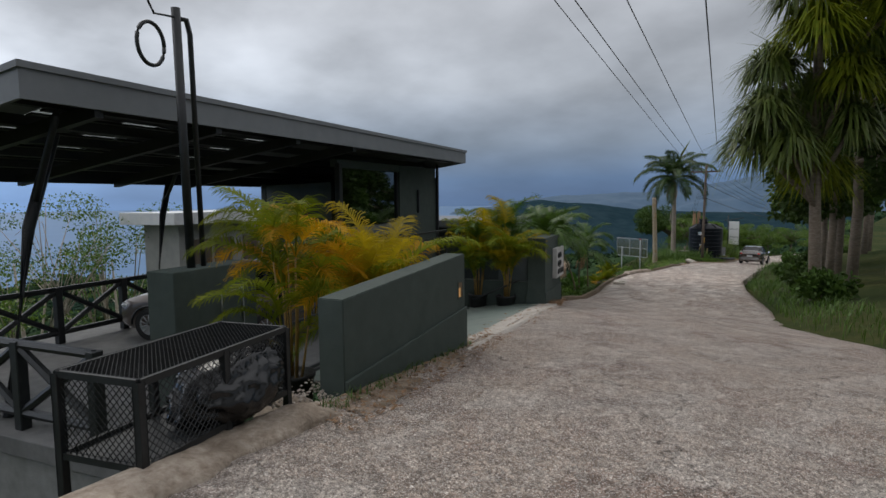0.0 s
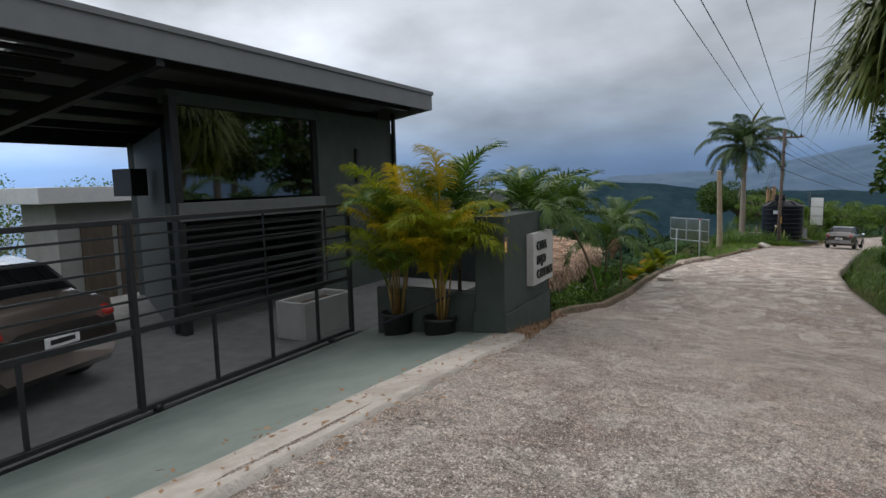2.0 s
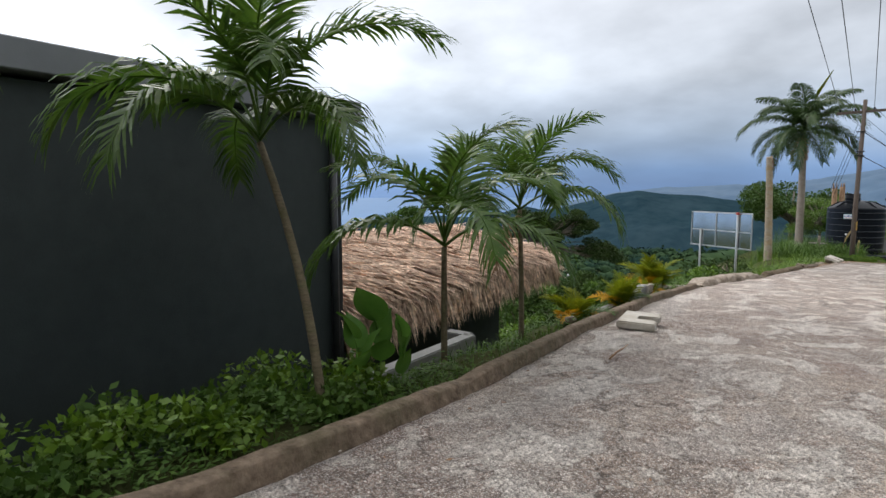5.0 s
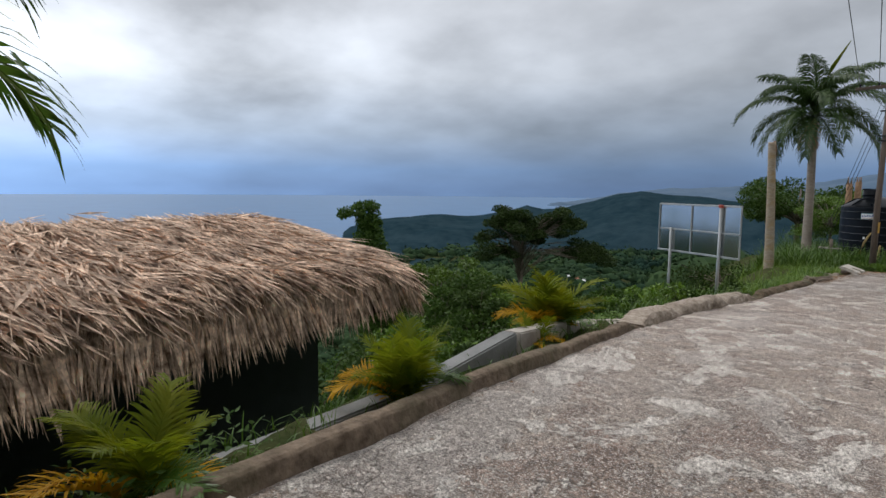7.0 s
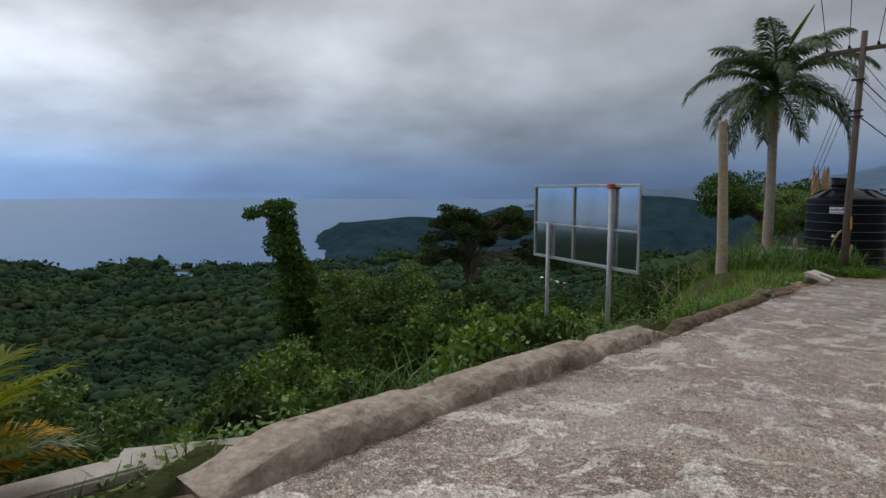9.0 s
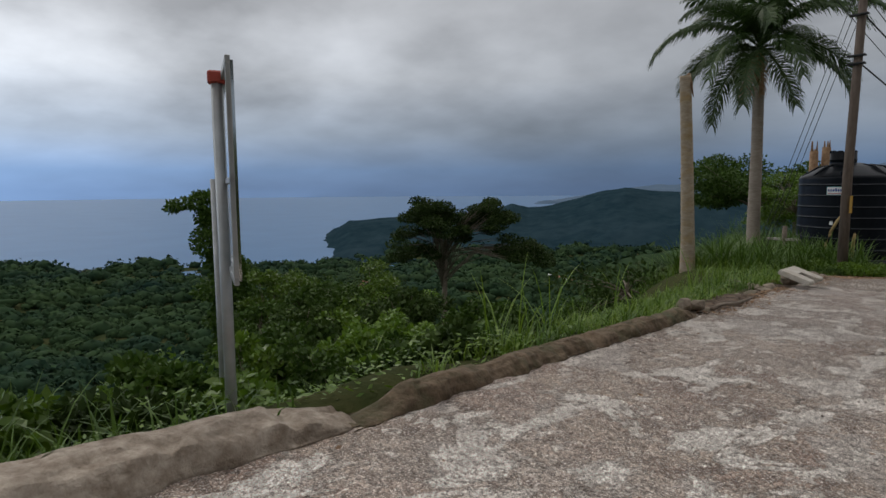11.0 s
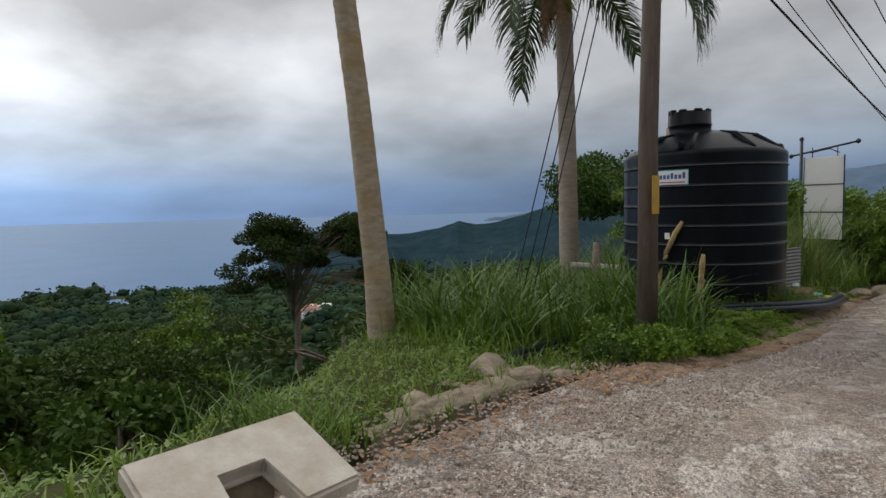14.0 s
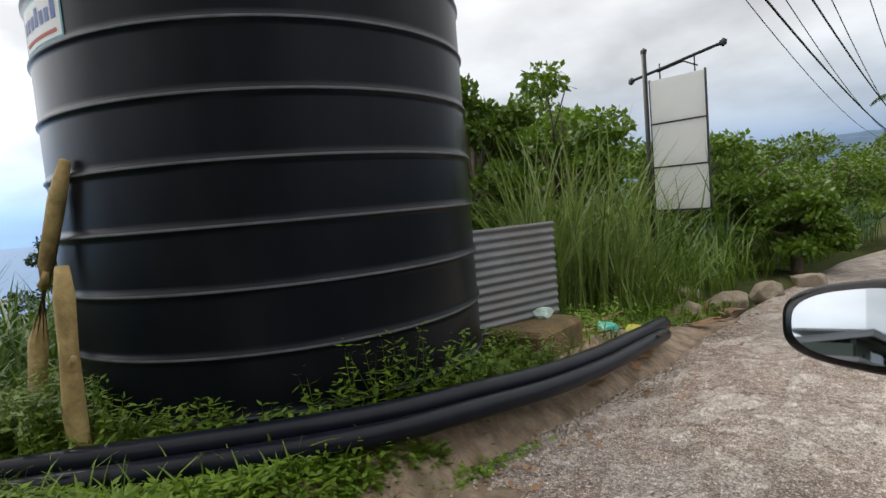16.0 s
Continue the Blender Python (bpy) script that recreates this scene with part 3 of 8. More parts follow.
def lie(x, y):
    """Height of the natural ground."""
    x, y = np.asarray(x, float), np.asarray(y, float)
    base = rise(np.clip(y, -40, 100))
    dl = edge(np.clip(y, -40, 110)) - x
    dr = -dl - wide(y)
    flat = np.interp(y, [-20, 16, 40, 46, 48, 50.5, 62, 70], [0.5, 0.7, 0.9, 1.3, 2.2, 4.4, 6.0, 14.0])
    d = np.maximum(dl - flat, 0)
    # the coastal plain is wider towards the west
    az = np.degrees(np.arctan2(-(x + 9), y - 28))
    d = np.where(d > 90, 90 + (d - 90) * np.interp(az, [50, 60, 67, 77, 85, 100], [1.0, 0.98, 0.95, 0.78, 0.66, 0.62]), d)
    drop = np.interp(d, [0, 1.0, 3, 6, 25, 70, 160, 330, 640, 700], [0, 0.6, 2.2, 4.8, 19.0, 40, 51, 57, 71, 78])
    drop = drop + 0.06 * np.clip(dl, 0, flat)
    up = np.interp(dr, [0, 0.6, 3, 10, 30, 120, 400], [0, 0.1, 0.6, 2.2, 4.0, 2, -40])
    up = np.where(y > 44, up + (np.interp(dr, [0, 0.6, 3, 10, 60, 400], [0, 0.1, 0.5, 0.7, -4, -40]) - up) * np.clip((y - 44) / 14, 0, 1), up)
    z = np.where(dl > 0, base - drop, base + np.where(dr > 0, up, 0))
    far = np.clip(np.abs(dl) / 25, 0, 1)
    z = z + far * 1.6 * bumps(x, y, 14, 1) + far * 0.6 * bumps(x, y, 5, 2) + np.clip(dl / 150, 0, 1) * np.interp(d, [0, 250, 520], [6.5, 6.0, 1.0]) * bumps(x, y, 75, 3)
    z = z + np.where((dl > 0.4) | (dr > 0.4), 0.08 * bumps(x, y, 0.9, 4), 0)
    # the verge in front of the tank is banked up
    return z + 0.24 * np.clip((dl - 0.0) / 0.3, 0, 1) * np.interp(dl, [1.9, 3.2], [1, 0]) * np.interp(y, [52.6, 54.2, 58.6, 60.5], [0, 1, 1, 0])


def ground_sheet():
    """One sheet from the road to the horizon: fine near by, ever coarser further off."""
    cx, cy = -9.0, 26.0
    rad = np.concatenate([np.arange(0.0, 60, 0.6), 60 * 1.028 ** np.arange(0, 160)])
    rad = rad[rad < 4900]
    ang = np.radians(np.concatenate([np.arange(-180, -40, 4.0), np.arange(-40, 130, 0.6), np.arange(130, 180, 4.0)]))
    R, A = np.meshgrid(rad, ang, indexing="ij")
    x, y = cx - R * np.sin(A), cy + R * np.cos(A)
    z = lie(x, y)
    dl = edge(np.clip(y, -40, 110)) - x
    under = (dl < 0.35) & (dl > -wide(y) - 0.25) & (y > -40) & (y < 110)
    z = np.where(under, z - 0.25, z)
    pad = (y > -6) & (y < 14.2) & (dl > 0.1) & (dl < 24)
    z = np.where(pad, np.minimum(z, rise(y) - 0.55), z)
    z = np.maximum(z, SEA - 3)
    nr, na = R.shape
    vs = np.stack([x.ravel(), y.ravel(), z.ravel()], 1)
    i, j = np.meshgrid(np.arange(nr - 1), np.arange(na), indexing="ij")
    j2 = (j + 1) % na
    fs = np.stack([i * na + j, i * na + j2, (i + 1) * na + j2, (i + 1) * na + j], -1).reshape(-1, 4)
    return tagged(mesh("ground", vs, fs[:, ::-1], M_GROUND, smooth=True), "steep grassy hillside falling to a wooded valley", "ground", kind="structure")


ground_sheet()


def strip(name, ys, left, right, lift, mat, label, cols=16, rough=0.0, seed=5, skirt=0.3):
    """A sheet along the road between left(y) and right(y), with a skirt down its sides."""
    vs, fs = [], []
    n = cols + 2
    for y in ys:
        l, r = left(y), right(y)
        for c in range(n):
            u = min(max((c - 1) / (cols - 1), 0), 1)
            x = l + (r - l) * u
            z = rise(y) + lift(y, u) + rough * (bumps(x, y, 0.7, seed) + 0.5 * bumps(x, y, 0.23, seed + 1))
            vs.append((x, y, float(z) - (skirt if c in (0, n - 1) else 0)))
    for k in range(len(ys) - 1):
        for c in range(n - 1):
            a = k * n + c
            fs.append((a, a + 1, a + n + 1, a + n))
    return tagged(mesh(name, vs, fs, mat, smooth=True), label, name, kind="structure")


YS = np.concatenate([np.arange(-40, -4, 2.0), np.arange(-4, 64, 0.2), np.arange(64, 108, 2.0)])
strip("road", YS, lambda y: edge(y) - 0.05, lambda y: edge(y) + wide(y), lambda y, u: 0.0, M_ROAD, "weathered rough concrete road running downhill", cols=34, rough=0.018)


def kerb_run(name, y0, y1, w, h, mat, label, seed, off=0.0, rough=1.0, square=False):
    """A worn kerb: rounded section, crumbling edges, sides going down into the ground."""
    ys = np.arange(y0, y1, 0.035)
    knots = np.array([(0.05, -0.3), (0.03, 0.0), (0.005, h * 0.5), (-0.03 - 0.04 * w, h * 0.86), (-0.07 - 0.1 * w, h * 0.97), (-0.52 * w, h * 1.03), (-0.82 * w, h * 0.97), (-w + 0.01, h * 0.8), (-w, h * 0.3), (-w - 0.06, -0.5)])
    if square:
        knots = np.array([(0.05, -0.3), (0.025, 0.0), (0.008, h * 0.5), (-0.004, h * 0.9), (-0.022, h), (-0.5 * w, h * 1.02), (-w + 0.02, h), (-w, h * 0.9), (-w - 0.01, h * 0.3), (-w - 0.04, -0.5)])
    run = np.r_[0, np.cumsum(np.hypot(*np.diff(knots, axis=0).T))]
    arc = np.unique(np.r_[run, np.linspace(0.3, run[-1] - 0.5, 20)])
    px, pz = np.interp(arc, run, knots[:, 0]), np.interp(arc, run, knots[:, 1])
    prof = list(zip(px, pz))
    yy = ys[:, None] + np.zeros(len(prof))
    aa = arc[None] + np.zeros((len(ys), 1))
    wob = 0.036 * bumps(yy, aa * 0.5, 0.9, seed) + 0.020 * bumps(yy, aa, 0.21, seed + 1) + 0.014 * bumps(yy, aa, 0.09, seed + 2) + 0.010 * bumps(yy, aa, 0.045, seed + 4)
    bite = np.clip(bumps(yy, aa * 0.3, 0.55, seed + 3) - 0.3, 0, 1) * h * 0.75 + np.clip(bumps(yy, aa, 0.16, seed + 5) - 0.5, 0, 1) * h * 0.5
    ends = np.clip(np.minimum(ys - y0, y1 - ys) / 0.5, 0.12, 1)[:, None]
    dx, dz = px[None], pz[None]
    x = edge(yy) + dx + rough * wob - off
    z = rise(yy) + np.where(dz > 0.01, dz * ends + rough * (0.6 * wob - bite), dz)
    n = len(prof)
    fs = []
    for k in range(len(ys) - 1):
        for c in range(n - 1):
            a = k * n + c
            fs.append((a, a + n, a + n + 1, a + 1))
    fs += [tuple(range(n))[::-1], tuple(range((len(ys) - 1) * n, len(ys) * n))]
    return tagged(mesh(name, np.stack([x.ravel(), yy.ravel(), z.ravel()], 1), fs, mat, smooth=True), label, "kerb", kind="structure")


kerb_run("kerb", 14.1, 29.0, 0.13, 0.11, M_KERB, "low weathered brown concrete kerb with moss", 11, rough=0.45, square=True)
kerb_run("kerb_2", 28.9, 35.4, 0.36, 0.15, M_PALEKERB, "wide crumbling concrete kerb of the roadside", 15, rough=1.3)
kerb_run("kerb_3", 0.2, 2.75, 0.32, 0.07, M_PALEKERB, "broken concrete kerb beside the bin cage", 19)
kerb_run("kerb_4", 35.3, 40.9, 0.22, 0.11, M_OLDKERB, "narrow mossy concrete kerb with worn edges", 23, rough=1.2)
kerb_run("kerb_5", 40.7, 46.4, 0.46, 0.015, M_EARTH, "crumbling earth bank along the broken road edge", 27, rough=1.8, off=-0.02)
kerb_run("kerb_7", 49.8, 56.2, 0.42, 0.022, M_BANK, "strip of trodden earth between weeds and road", 33, rough=0.7, off=-0.32)
strip("verge_edge", np.arange(52.4, 61.0, 0.08), lambda y: edge(y) - 0.8, lambda y: edge(y) + 0.02 + 0.07 * bumps(y, 0, 0.6, 83), lambda y, u: float(lie(edge(y) - 0.8 * (1 - u), y)) - rise(y) + 0.006, M_BANK, "gravelly earth edge of the verge beside the pipes", cols=18, rough=0.03, seed=81)
kerb_run("kerb_8", 2.6, 5.4, 0.42, 0.02, M_BANK, "strip of dirt along the foot of the wall", 35, rough=0.7, off=-0.2)
kerb_run("kerb_9", 11.4, 14.3, 0.34, 0.025, M_BANK, "strip of dirt along the foot of the gate wall", 37, rough=0.8, off=-0.12)
kerb_run("kerb_6", 47.0, 49.6, 0.24, 0.045, M_ROCK, "rough mossy stone kerb half buried in grass", 29, rough=1.4, off=0.33)

# ---- sea and far land ----
def sea_sheet():
    vs, fs = [], []
    rad = [300, 700, 1500, 3000, 4890]
    for r in rad:
        vs += [(-9 - r * math.sin(a), 26 + r * math.cos(a), SEA) for a in [2 * math.pi * k / 96 for k in range(96)]]
    for k in range(len(rad) - 1):
        for s in range(96):
            a, b = k * 96 + s, k * 96 + (s + 1) % 96
            fs.append((a, b, b + 96, a + 96))
    tagged(mesh("sea", vs, fs, M_SEA), "calm grey-blue sea under cloud", "water", kind="structure")


sea_sheet()


def ridge(name, dist, bearings, heights, depth, mat, label, seed, grain):
    """A far hill range: bearing (degrees to the left of north) and elevation (degrees) of its skyline."""
    bs = np.arange(bearings[0], bearings[-1] + 0.01, 0.12)
    q = np.linspace(0, 1.25, 34)
    B, Q = np.meshgrid(bs, q, indexing="ij")
    r = dist - depth * (1 - Q)
    x, y = -9 - r * np.sin(np.radians(B)), 26 + r * np.cos(np.radians(B))
    top = dist * np.tan(np.radians(np.interp(B, bearings, heights))) - SEA + 4
    fall = np.where(Q <= 1, np.sin(np.clip(Q, 0, 1) * np.pi / 2) ** 1.3, 1 - (Q - 1) * 2)
    rough = bumps(x, y, grain * 14, seed) * 1.6 + bumps(x, y, grain * 5, seed + 1) * 0.8 + bumps(x, y, grain * 2, seed + 2) * 0.4
    z = SEA - 4 + top * fall + grain * rough * np.clip(1.2 - Q, 0.25, 1)
    vs = np.stack([x.ravel(), y.ravel(), z.ravel()], 1)
    n = len(q)
    i, j = np.meshgrid(np.arange(len(bs) - 1), np.arange(n - 1), indexing="ij")
    k = i * n + j
    fs = np.stack([k, k + 1, k + n + 1, k + n], -1).reshape(-1, 4)
    tagged(mesh(name, vs, fs, mat, smooth=True), label, "hills", kind="structure")


# both ridges get their blue from haze put into the colour
ridge("backdrop_headland", 900, [-30, 0, 20, 26, 28.6, 31, 33, 35.5, 38.2, 40, 41.6, 43.5, 46.7, 50, 52, 55, 57.5, 59.3, 60.5, 62.5, 65, 67, 70, 73], [-2.0, -1.8, -1.3, -0.6, -0.45, -0.1, -0.5, -1.3, -1.9, -2.0, -1.6, -2.3, -2.7, -2.6, -2.75, -2.95, -3.2, -4.3, -4.8, -5.7, -6.9, -7.2, -7.6, -8.5], 420, M_HILL, "dark wooded headland beyond the valley, haze in its colour", 31, 4)
ridge("backdrop_mountains", 3600, [-40, -10, 0, 4, 10, 15, 20, 24, 28, 33, 36, 40], [3.5, 3.0, 2.6, 2.6, 2.0, 1.0, 0.35, 0.3, 0.1, -0.4, -1.0, -1.6], 1500, M_FAR, "far mountains under cloud, blue haze in their colour", 37, 14)

# ---- house ----
HX, HY = -7.6, 1.95
HU = Vector((-0.295, 0.9555, 0))
HT = math.degrees(math.atan2(HU.y, HU.x))


def house_frame(name, label, category):
    """local x runs along the front, local y away from the road"""
    return thing(name, label, category, (HX, HY, 0), turn=HT)


FLOOR = -1.36
house = house_frame("house", "low grey-green rendered house with an open carport and thin roof", "house")
L = 13.75
bm = bmesh.new()
box(bm, 0, 0, 2.47, L, 0.05, 2.80)
part("front_fascia", bm, M_FASCIA, house, "grey metal front fascia")


def slope_box(name, x0, x1, mat, zt0, zt1, zb0, zb1, y0, y1, parent, label=""):
    vs = [(x, y, z) for x in (x0, x1) for y, z in ((y0, zb0), (y0, zt0), (y1, zt1), (y1, zb1))]
    fs = [(0, 1, 2, 3), (7, 6, 5, 4), (0, 4, 5, 1), (1, 5, 6, 2), (2, 6, 7, 3), (3, 7, 4, 0)]
    return mesh(name, vs, fs, mat, parent, label)


slope_box("end_fascia", 0, 0.05, M_FASCIA, 2.80, 2.05, 2.47, 1.72, 0.05, 5.0, house)
slope_box("end_fascia", L - 0.05, L, M_FASCIA, 2.80, 2.05, 2.47, 1.72, 0.05, 5.0, house)


def roof_z(y):
    return 2.88 - 0.1462 * (y + 0.03)


def roof_piece(name, x0, x1, y0, y1, mat, thick=0.075, label=""):
    slope_box(name, x0, x1, mat, roof_z(y0), roof_z(y1), roof_z(y0) - thick, roof_z(y1) - thick, y0, y1, house, label)


roof_piece("roof_sheet", -0.03, 1.1, -0.03, 5.1, M_FASCIA, label="grey sheet roof")
roof_piece("roof_sheet", 6.6, L + 0.03, -0.03, 5.1, M_FASCIA, label="grey sheet roof")
roof_piece("roof_sheet", 1.1, 6.6, -0.03, 1.2, M_FASCIA, label="grey sheet roof")
roof_piece("roof_sheet", 1.1, 6.6, 4.5, 5.1, M_FASCIA, label="grey sheet roof")
for k in range(4):
    x = 1.1 + k * 1.375
    roof_piece("roof_sheet", x + 0.8, x + 1.375, 1.2, 4.5, M_FASCIA, label="grey sheet roof")
    roof_piece("roof_light", x, x + 0.8, 1.2, 4.5, M_SHEET, 0.012, "ribbed translucent roof sheet")
for k in range(11):
    y = 1.25 + k * 0.31
    slope_box("batten", 1.1, 6.6, M_DARK, roof_z(y) - 0.08, roof_z(y + 0.14) - 0.08, roof_z(y) - 0.11, roof_z(y + 0.14) - 0.11, y, y + 0.14, house)
boxed("upper_roof", (7.4, 0.5, 2.86, 12.8, 5.0, 3.0), M_FASCIA, house)
boxed("back_fascia", (0, 5.0, 1.72, L, 5.05, 2.06), M_DARK, house)
for y in (0.55, 1.45, 2.35, 3.25, 4.15):
    z = 2.72 - 0.15 * y
    slope_box("rafter", 0.06, L - 0.06, M_DARK, z, z - 0.012, z - 0.14, z - 0.15, y, y + 0.08, house)
for x in (0.9, 2.9, 4.9, 6.9):
    slope_box("beam", x, x + 0.12, M_DARK, 2.56, 1.83, 2.38, 1.65, 0.06, 4.98, house)
boxed("front_wall", (10.95, 1.0, FLOOR - 1.2, 13.55, 1.2, 2.30), M_WALL, house)
boxed("sill_band", (7.7, 0.90, 0.36, 11.0, 1.2, 0.64), M_SILL, house, "grey rendered band under the window")
boxed("window_head", (7.7, 1.0, 2.1, 10.95, 1.2, 2.30), M_WALL, house)
boxed("side_wall", (13.55, 1.0, -3.6, 13.75, 4.9, 2.0), M_WALL, house)
boxed("back_wall", (9.6, 4.7, -3.2, 13.5, 4.9, 1.8), M_WALLDARK, house)
mesh("inner_wall", [(x, y, z) for z in (FLOOR, 1.75) for x, y in ((7.7, 1.2), (7.85, 1.2), (9.75, 4.7), (9.6, 4.7))], [(3, 2, 1, 0), (4, 5, 6, 7), (0, 1, 5, 4), (1, 2, 6, 5), (2, 3, 7, 6), (3, 0, 4, 7)], M_WALLDARK, house)
boxed("corner_post", (7.68, 0.93, FLOOR, 7.82, 1.07, 2.2), M_DARK, house)
boxed("downpipe", (13.52, 0.90, -2.6, 13.6, 0.98, 2.45), M_DARK, house)
win = boxed("window", (7.86, 1.10, 0.68, 10.93, 1.13, 2.1), M_TINT, house, "wide dark window with mirror film", bevel=0)
for x in (7.82, 10.9):
    boxed("window_frame", (x, 1.05, 0.66, x + 0.05, 1.15, 2.1), M_DARK, win)
boxed("wall_lamp", (12.1, 0.93, 0.9, 12.2, 1.0, 1.6), M_DARK, house)
for k in range(9):
    z = FLOOR + 0.25 + k * 0.17
    boxed("slat", (7.8, 1.0, z, 10.95, 1.04, z + 0.05), M_DARK, house)
boxed("dark_store_wall", (8.75, 2.6, FLOOR, 10.95, 2.7, 0.35), M_WALLDARK, house)
boxed("air_conditioner", (8.05, 2.5, 0.75, 8.35, 3.0, 1.2), M_DARK, house)
# raking carport posts
for x, y in ((0.3, 1.15), (0.4, 4.5), (5.4, 4.5)):
    rod("roof_post", [(x, y, FLOOR), (x + 0.55, y + 0.25, 1.0), (x + 1.15, y + 0.5, 2.32)], 0.075, M_DARK, house, sides=8)
    rod("brace", [(x + 0.7, y + 0.3, 1.35), (x + 0.35, y - 0.75, 2.4)], 0.045, M_DARK, house, sides=6)

pad = house_frame("carport_floor", "grey concrete carport slab on a low retaining wall", "floor")
tagged(pad, kind="structure")
boxed("slab", (-0.1, -1.35, FLOOR - 0.22, 13.5, 5.2, FLOOR), M_PAD, pad)
boxed("retaining_wall", (-0.02, -1.2, -5.5, 0.2, 5.1, FLOOR - 0.22), M_SLABGREY, pad)


def rail_fence(name, x0, y0, x1, y1, bays, label):
    f = house_frame(name, label, "railing")
    a, b = Vector((x0, y0, 0)), Vector((x1, y1, 0))
    d = (b - a) / bays
    for k in range(bays + 1):
        p = a + d * k
        boxed("post", (p.x - 0.065, p.y - 0.065, FLOOR, p.x + 0.065, p.y + 0.065, -0.28), M_DARK, f)
    for z in (-0.32, -1.15):
        rod("rail", [a + Vector((0, 0, z)), b + Vector((0, 0, z))], 0.055, M_DARK, f, sides=6, smooth=False)
    for k in range(bays):
        p, q = a + d * k, a + d * (k + 1)
        rod("cross_brace", [p + Vector((0, 0, -1.15)), q + Vector((0, 0, -0.34))], 0.052, M_DARK, f, sides=6, smooth=False)
        rod("cross_brace", [p + Vector((0, 0, -0.34)), q + Vector((0, 0, -1.15))], 0.052, M_DARK, f, sides=6, smooth=False)
    return f


rail_fence("near_railing", 0.12, -0.75, 0.12, 3.2, 3, "black timber railing with crossed braces along the slab edge")
rail_fence("far_railing", 0.3, 4.3, 7.2, 4.3, 5, "black timber railing with crossed braces at the carport's back")

wing = house_frame("lower_wing", "lower house wing with slate-grey wall and white-edged flat roof", "house")
boxed("wall", (14.6, -0.85, -4.5, 18.62, 4.6, 0.30), M_WALLDARK, wing)
boxed("roof", (14.2, -0.98, 0.34, 19.0, 4.9, 0.58), M_FASCIA, wing, "grey painted roof edge")
rod("downpipe", [(18.5, -0.92, 0.3), (18.5, -0.92, -4)], 0.05, M_DARK, wing, sides=8)
boxed("corner_trim", (18.58, -0.9, -4.5, 18.67, -0.75, 0.3), M_DARK, wing)
back = house_frame("back_building", "white-roofed building behind the carport", "house")
boxed("roof", (9.6, 8.4, 0.55, 20.0, 10.9, 0.95), M_WHITE, back)
boxed("wall", (10.2, 8.9, -5, 19.5, 10.5, 0.55), M_WALLPALE, back)
for x in (10.75, 11.75, 13.2):
    boxed("door", (x, 8.86, -2.6, x + 0.85, 8.9, 0.0), M_BROWNDOOR, back, "brown wooden door")


def gate():
    g = house_frame("sliding_gate", "long black steel sliding gate with thin horizontal bars", "gate")
    x0, x1, y = 2.7, 8.8, -1.33
    for x in (x0, 5.4, x1 - 0.06):
        boxed("gate_post", (x, y - 0.03, FLOOR + 0.05, x + 0.07, y + 0.03, 0.58), M_DARK, g)
    for z, h in ((0.54, 0.05), (-0.52, 0.06), (FLOOR + 0.06, 0.05)):
        boxed("rail", (x0, y - 0.025, z, x1, y + 0.025, z + h), M_DARK, g, bevel=0.004)
    for k in range(6):
        z = -0.36 + k * 0.155
        boxed("bar", (x0, y - 0.012, z, x1, y + 0.012, z + 0.022), M_DARK, g, bevel=0)
    for x in (3.5, 4.4, 6.33, 7.17, 8.02):
        boxed("upright", (x, y - 0.018, FLOOR + 0.08, x + 0.035, y + 0.018, -0.5), M_DARK, g, bevel=0)
    for x in (4.0, 7.17, 8.3):
        boxed("stay", (x, y + 0.02, -0.5, x + 0.02, y + 0.035, 0.56), M_DARK, g, bevel=0)
    for x in (3.2, 5.6, 8.3):
        rod("roller", [(x, y - 0.03, FLOOR + 0.045), (x, y + 0.03, FLOOR + 0.045)], 0.045, M_DARK, g)
    boxed("track", (2.6, y - 0.03, FLOOR + 0.002, 9.0, y + 0.03, FLOOR + 0.015), M_DARK, g, bevel=0)
    return g


gate()
tr = house_frame("plant_trough", "grey-white rectangular concrete plant trough behind the gate", "trough")
bm = bmesh.new()
for d in ((8.2, -0.95, FLOOR, 9.3, -0.90, FLOOR + 0.55), (8.2, -0.45, FLOOR, 9.3, -0.40, FLOOR + 0.55), (8.2, -0.90, FLOOR, 8.26, -0.45, FLOOR + 0.55), (9.24, -0.90, FLOOR, 9.3, -0.45, FLOOR + 0.55)):
    box(bm, *d, bevel=0.008)
part("trough_wall", bm, M_WALLPALE, tr)
boxed("soil", (8.26, -0.9, FLOOR + 0.02, 9.24, -0.45, FLOOR + 0.45), M_SOIL, tr, "dark soil", bevel=0)


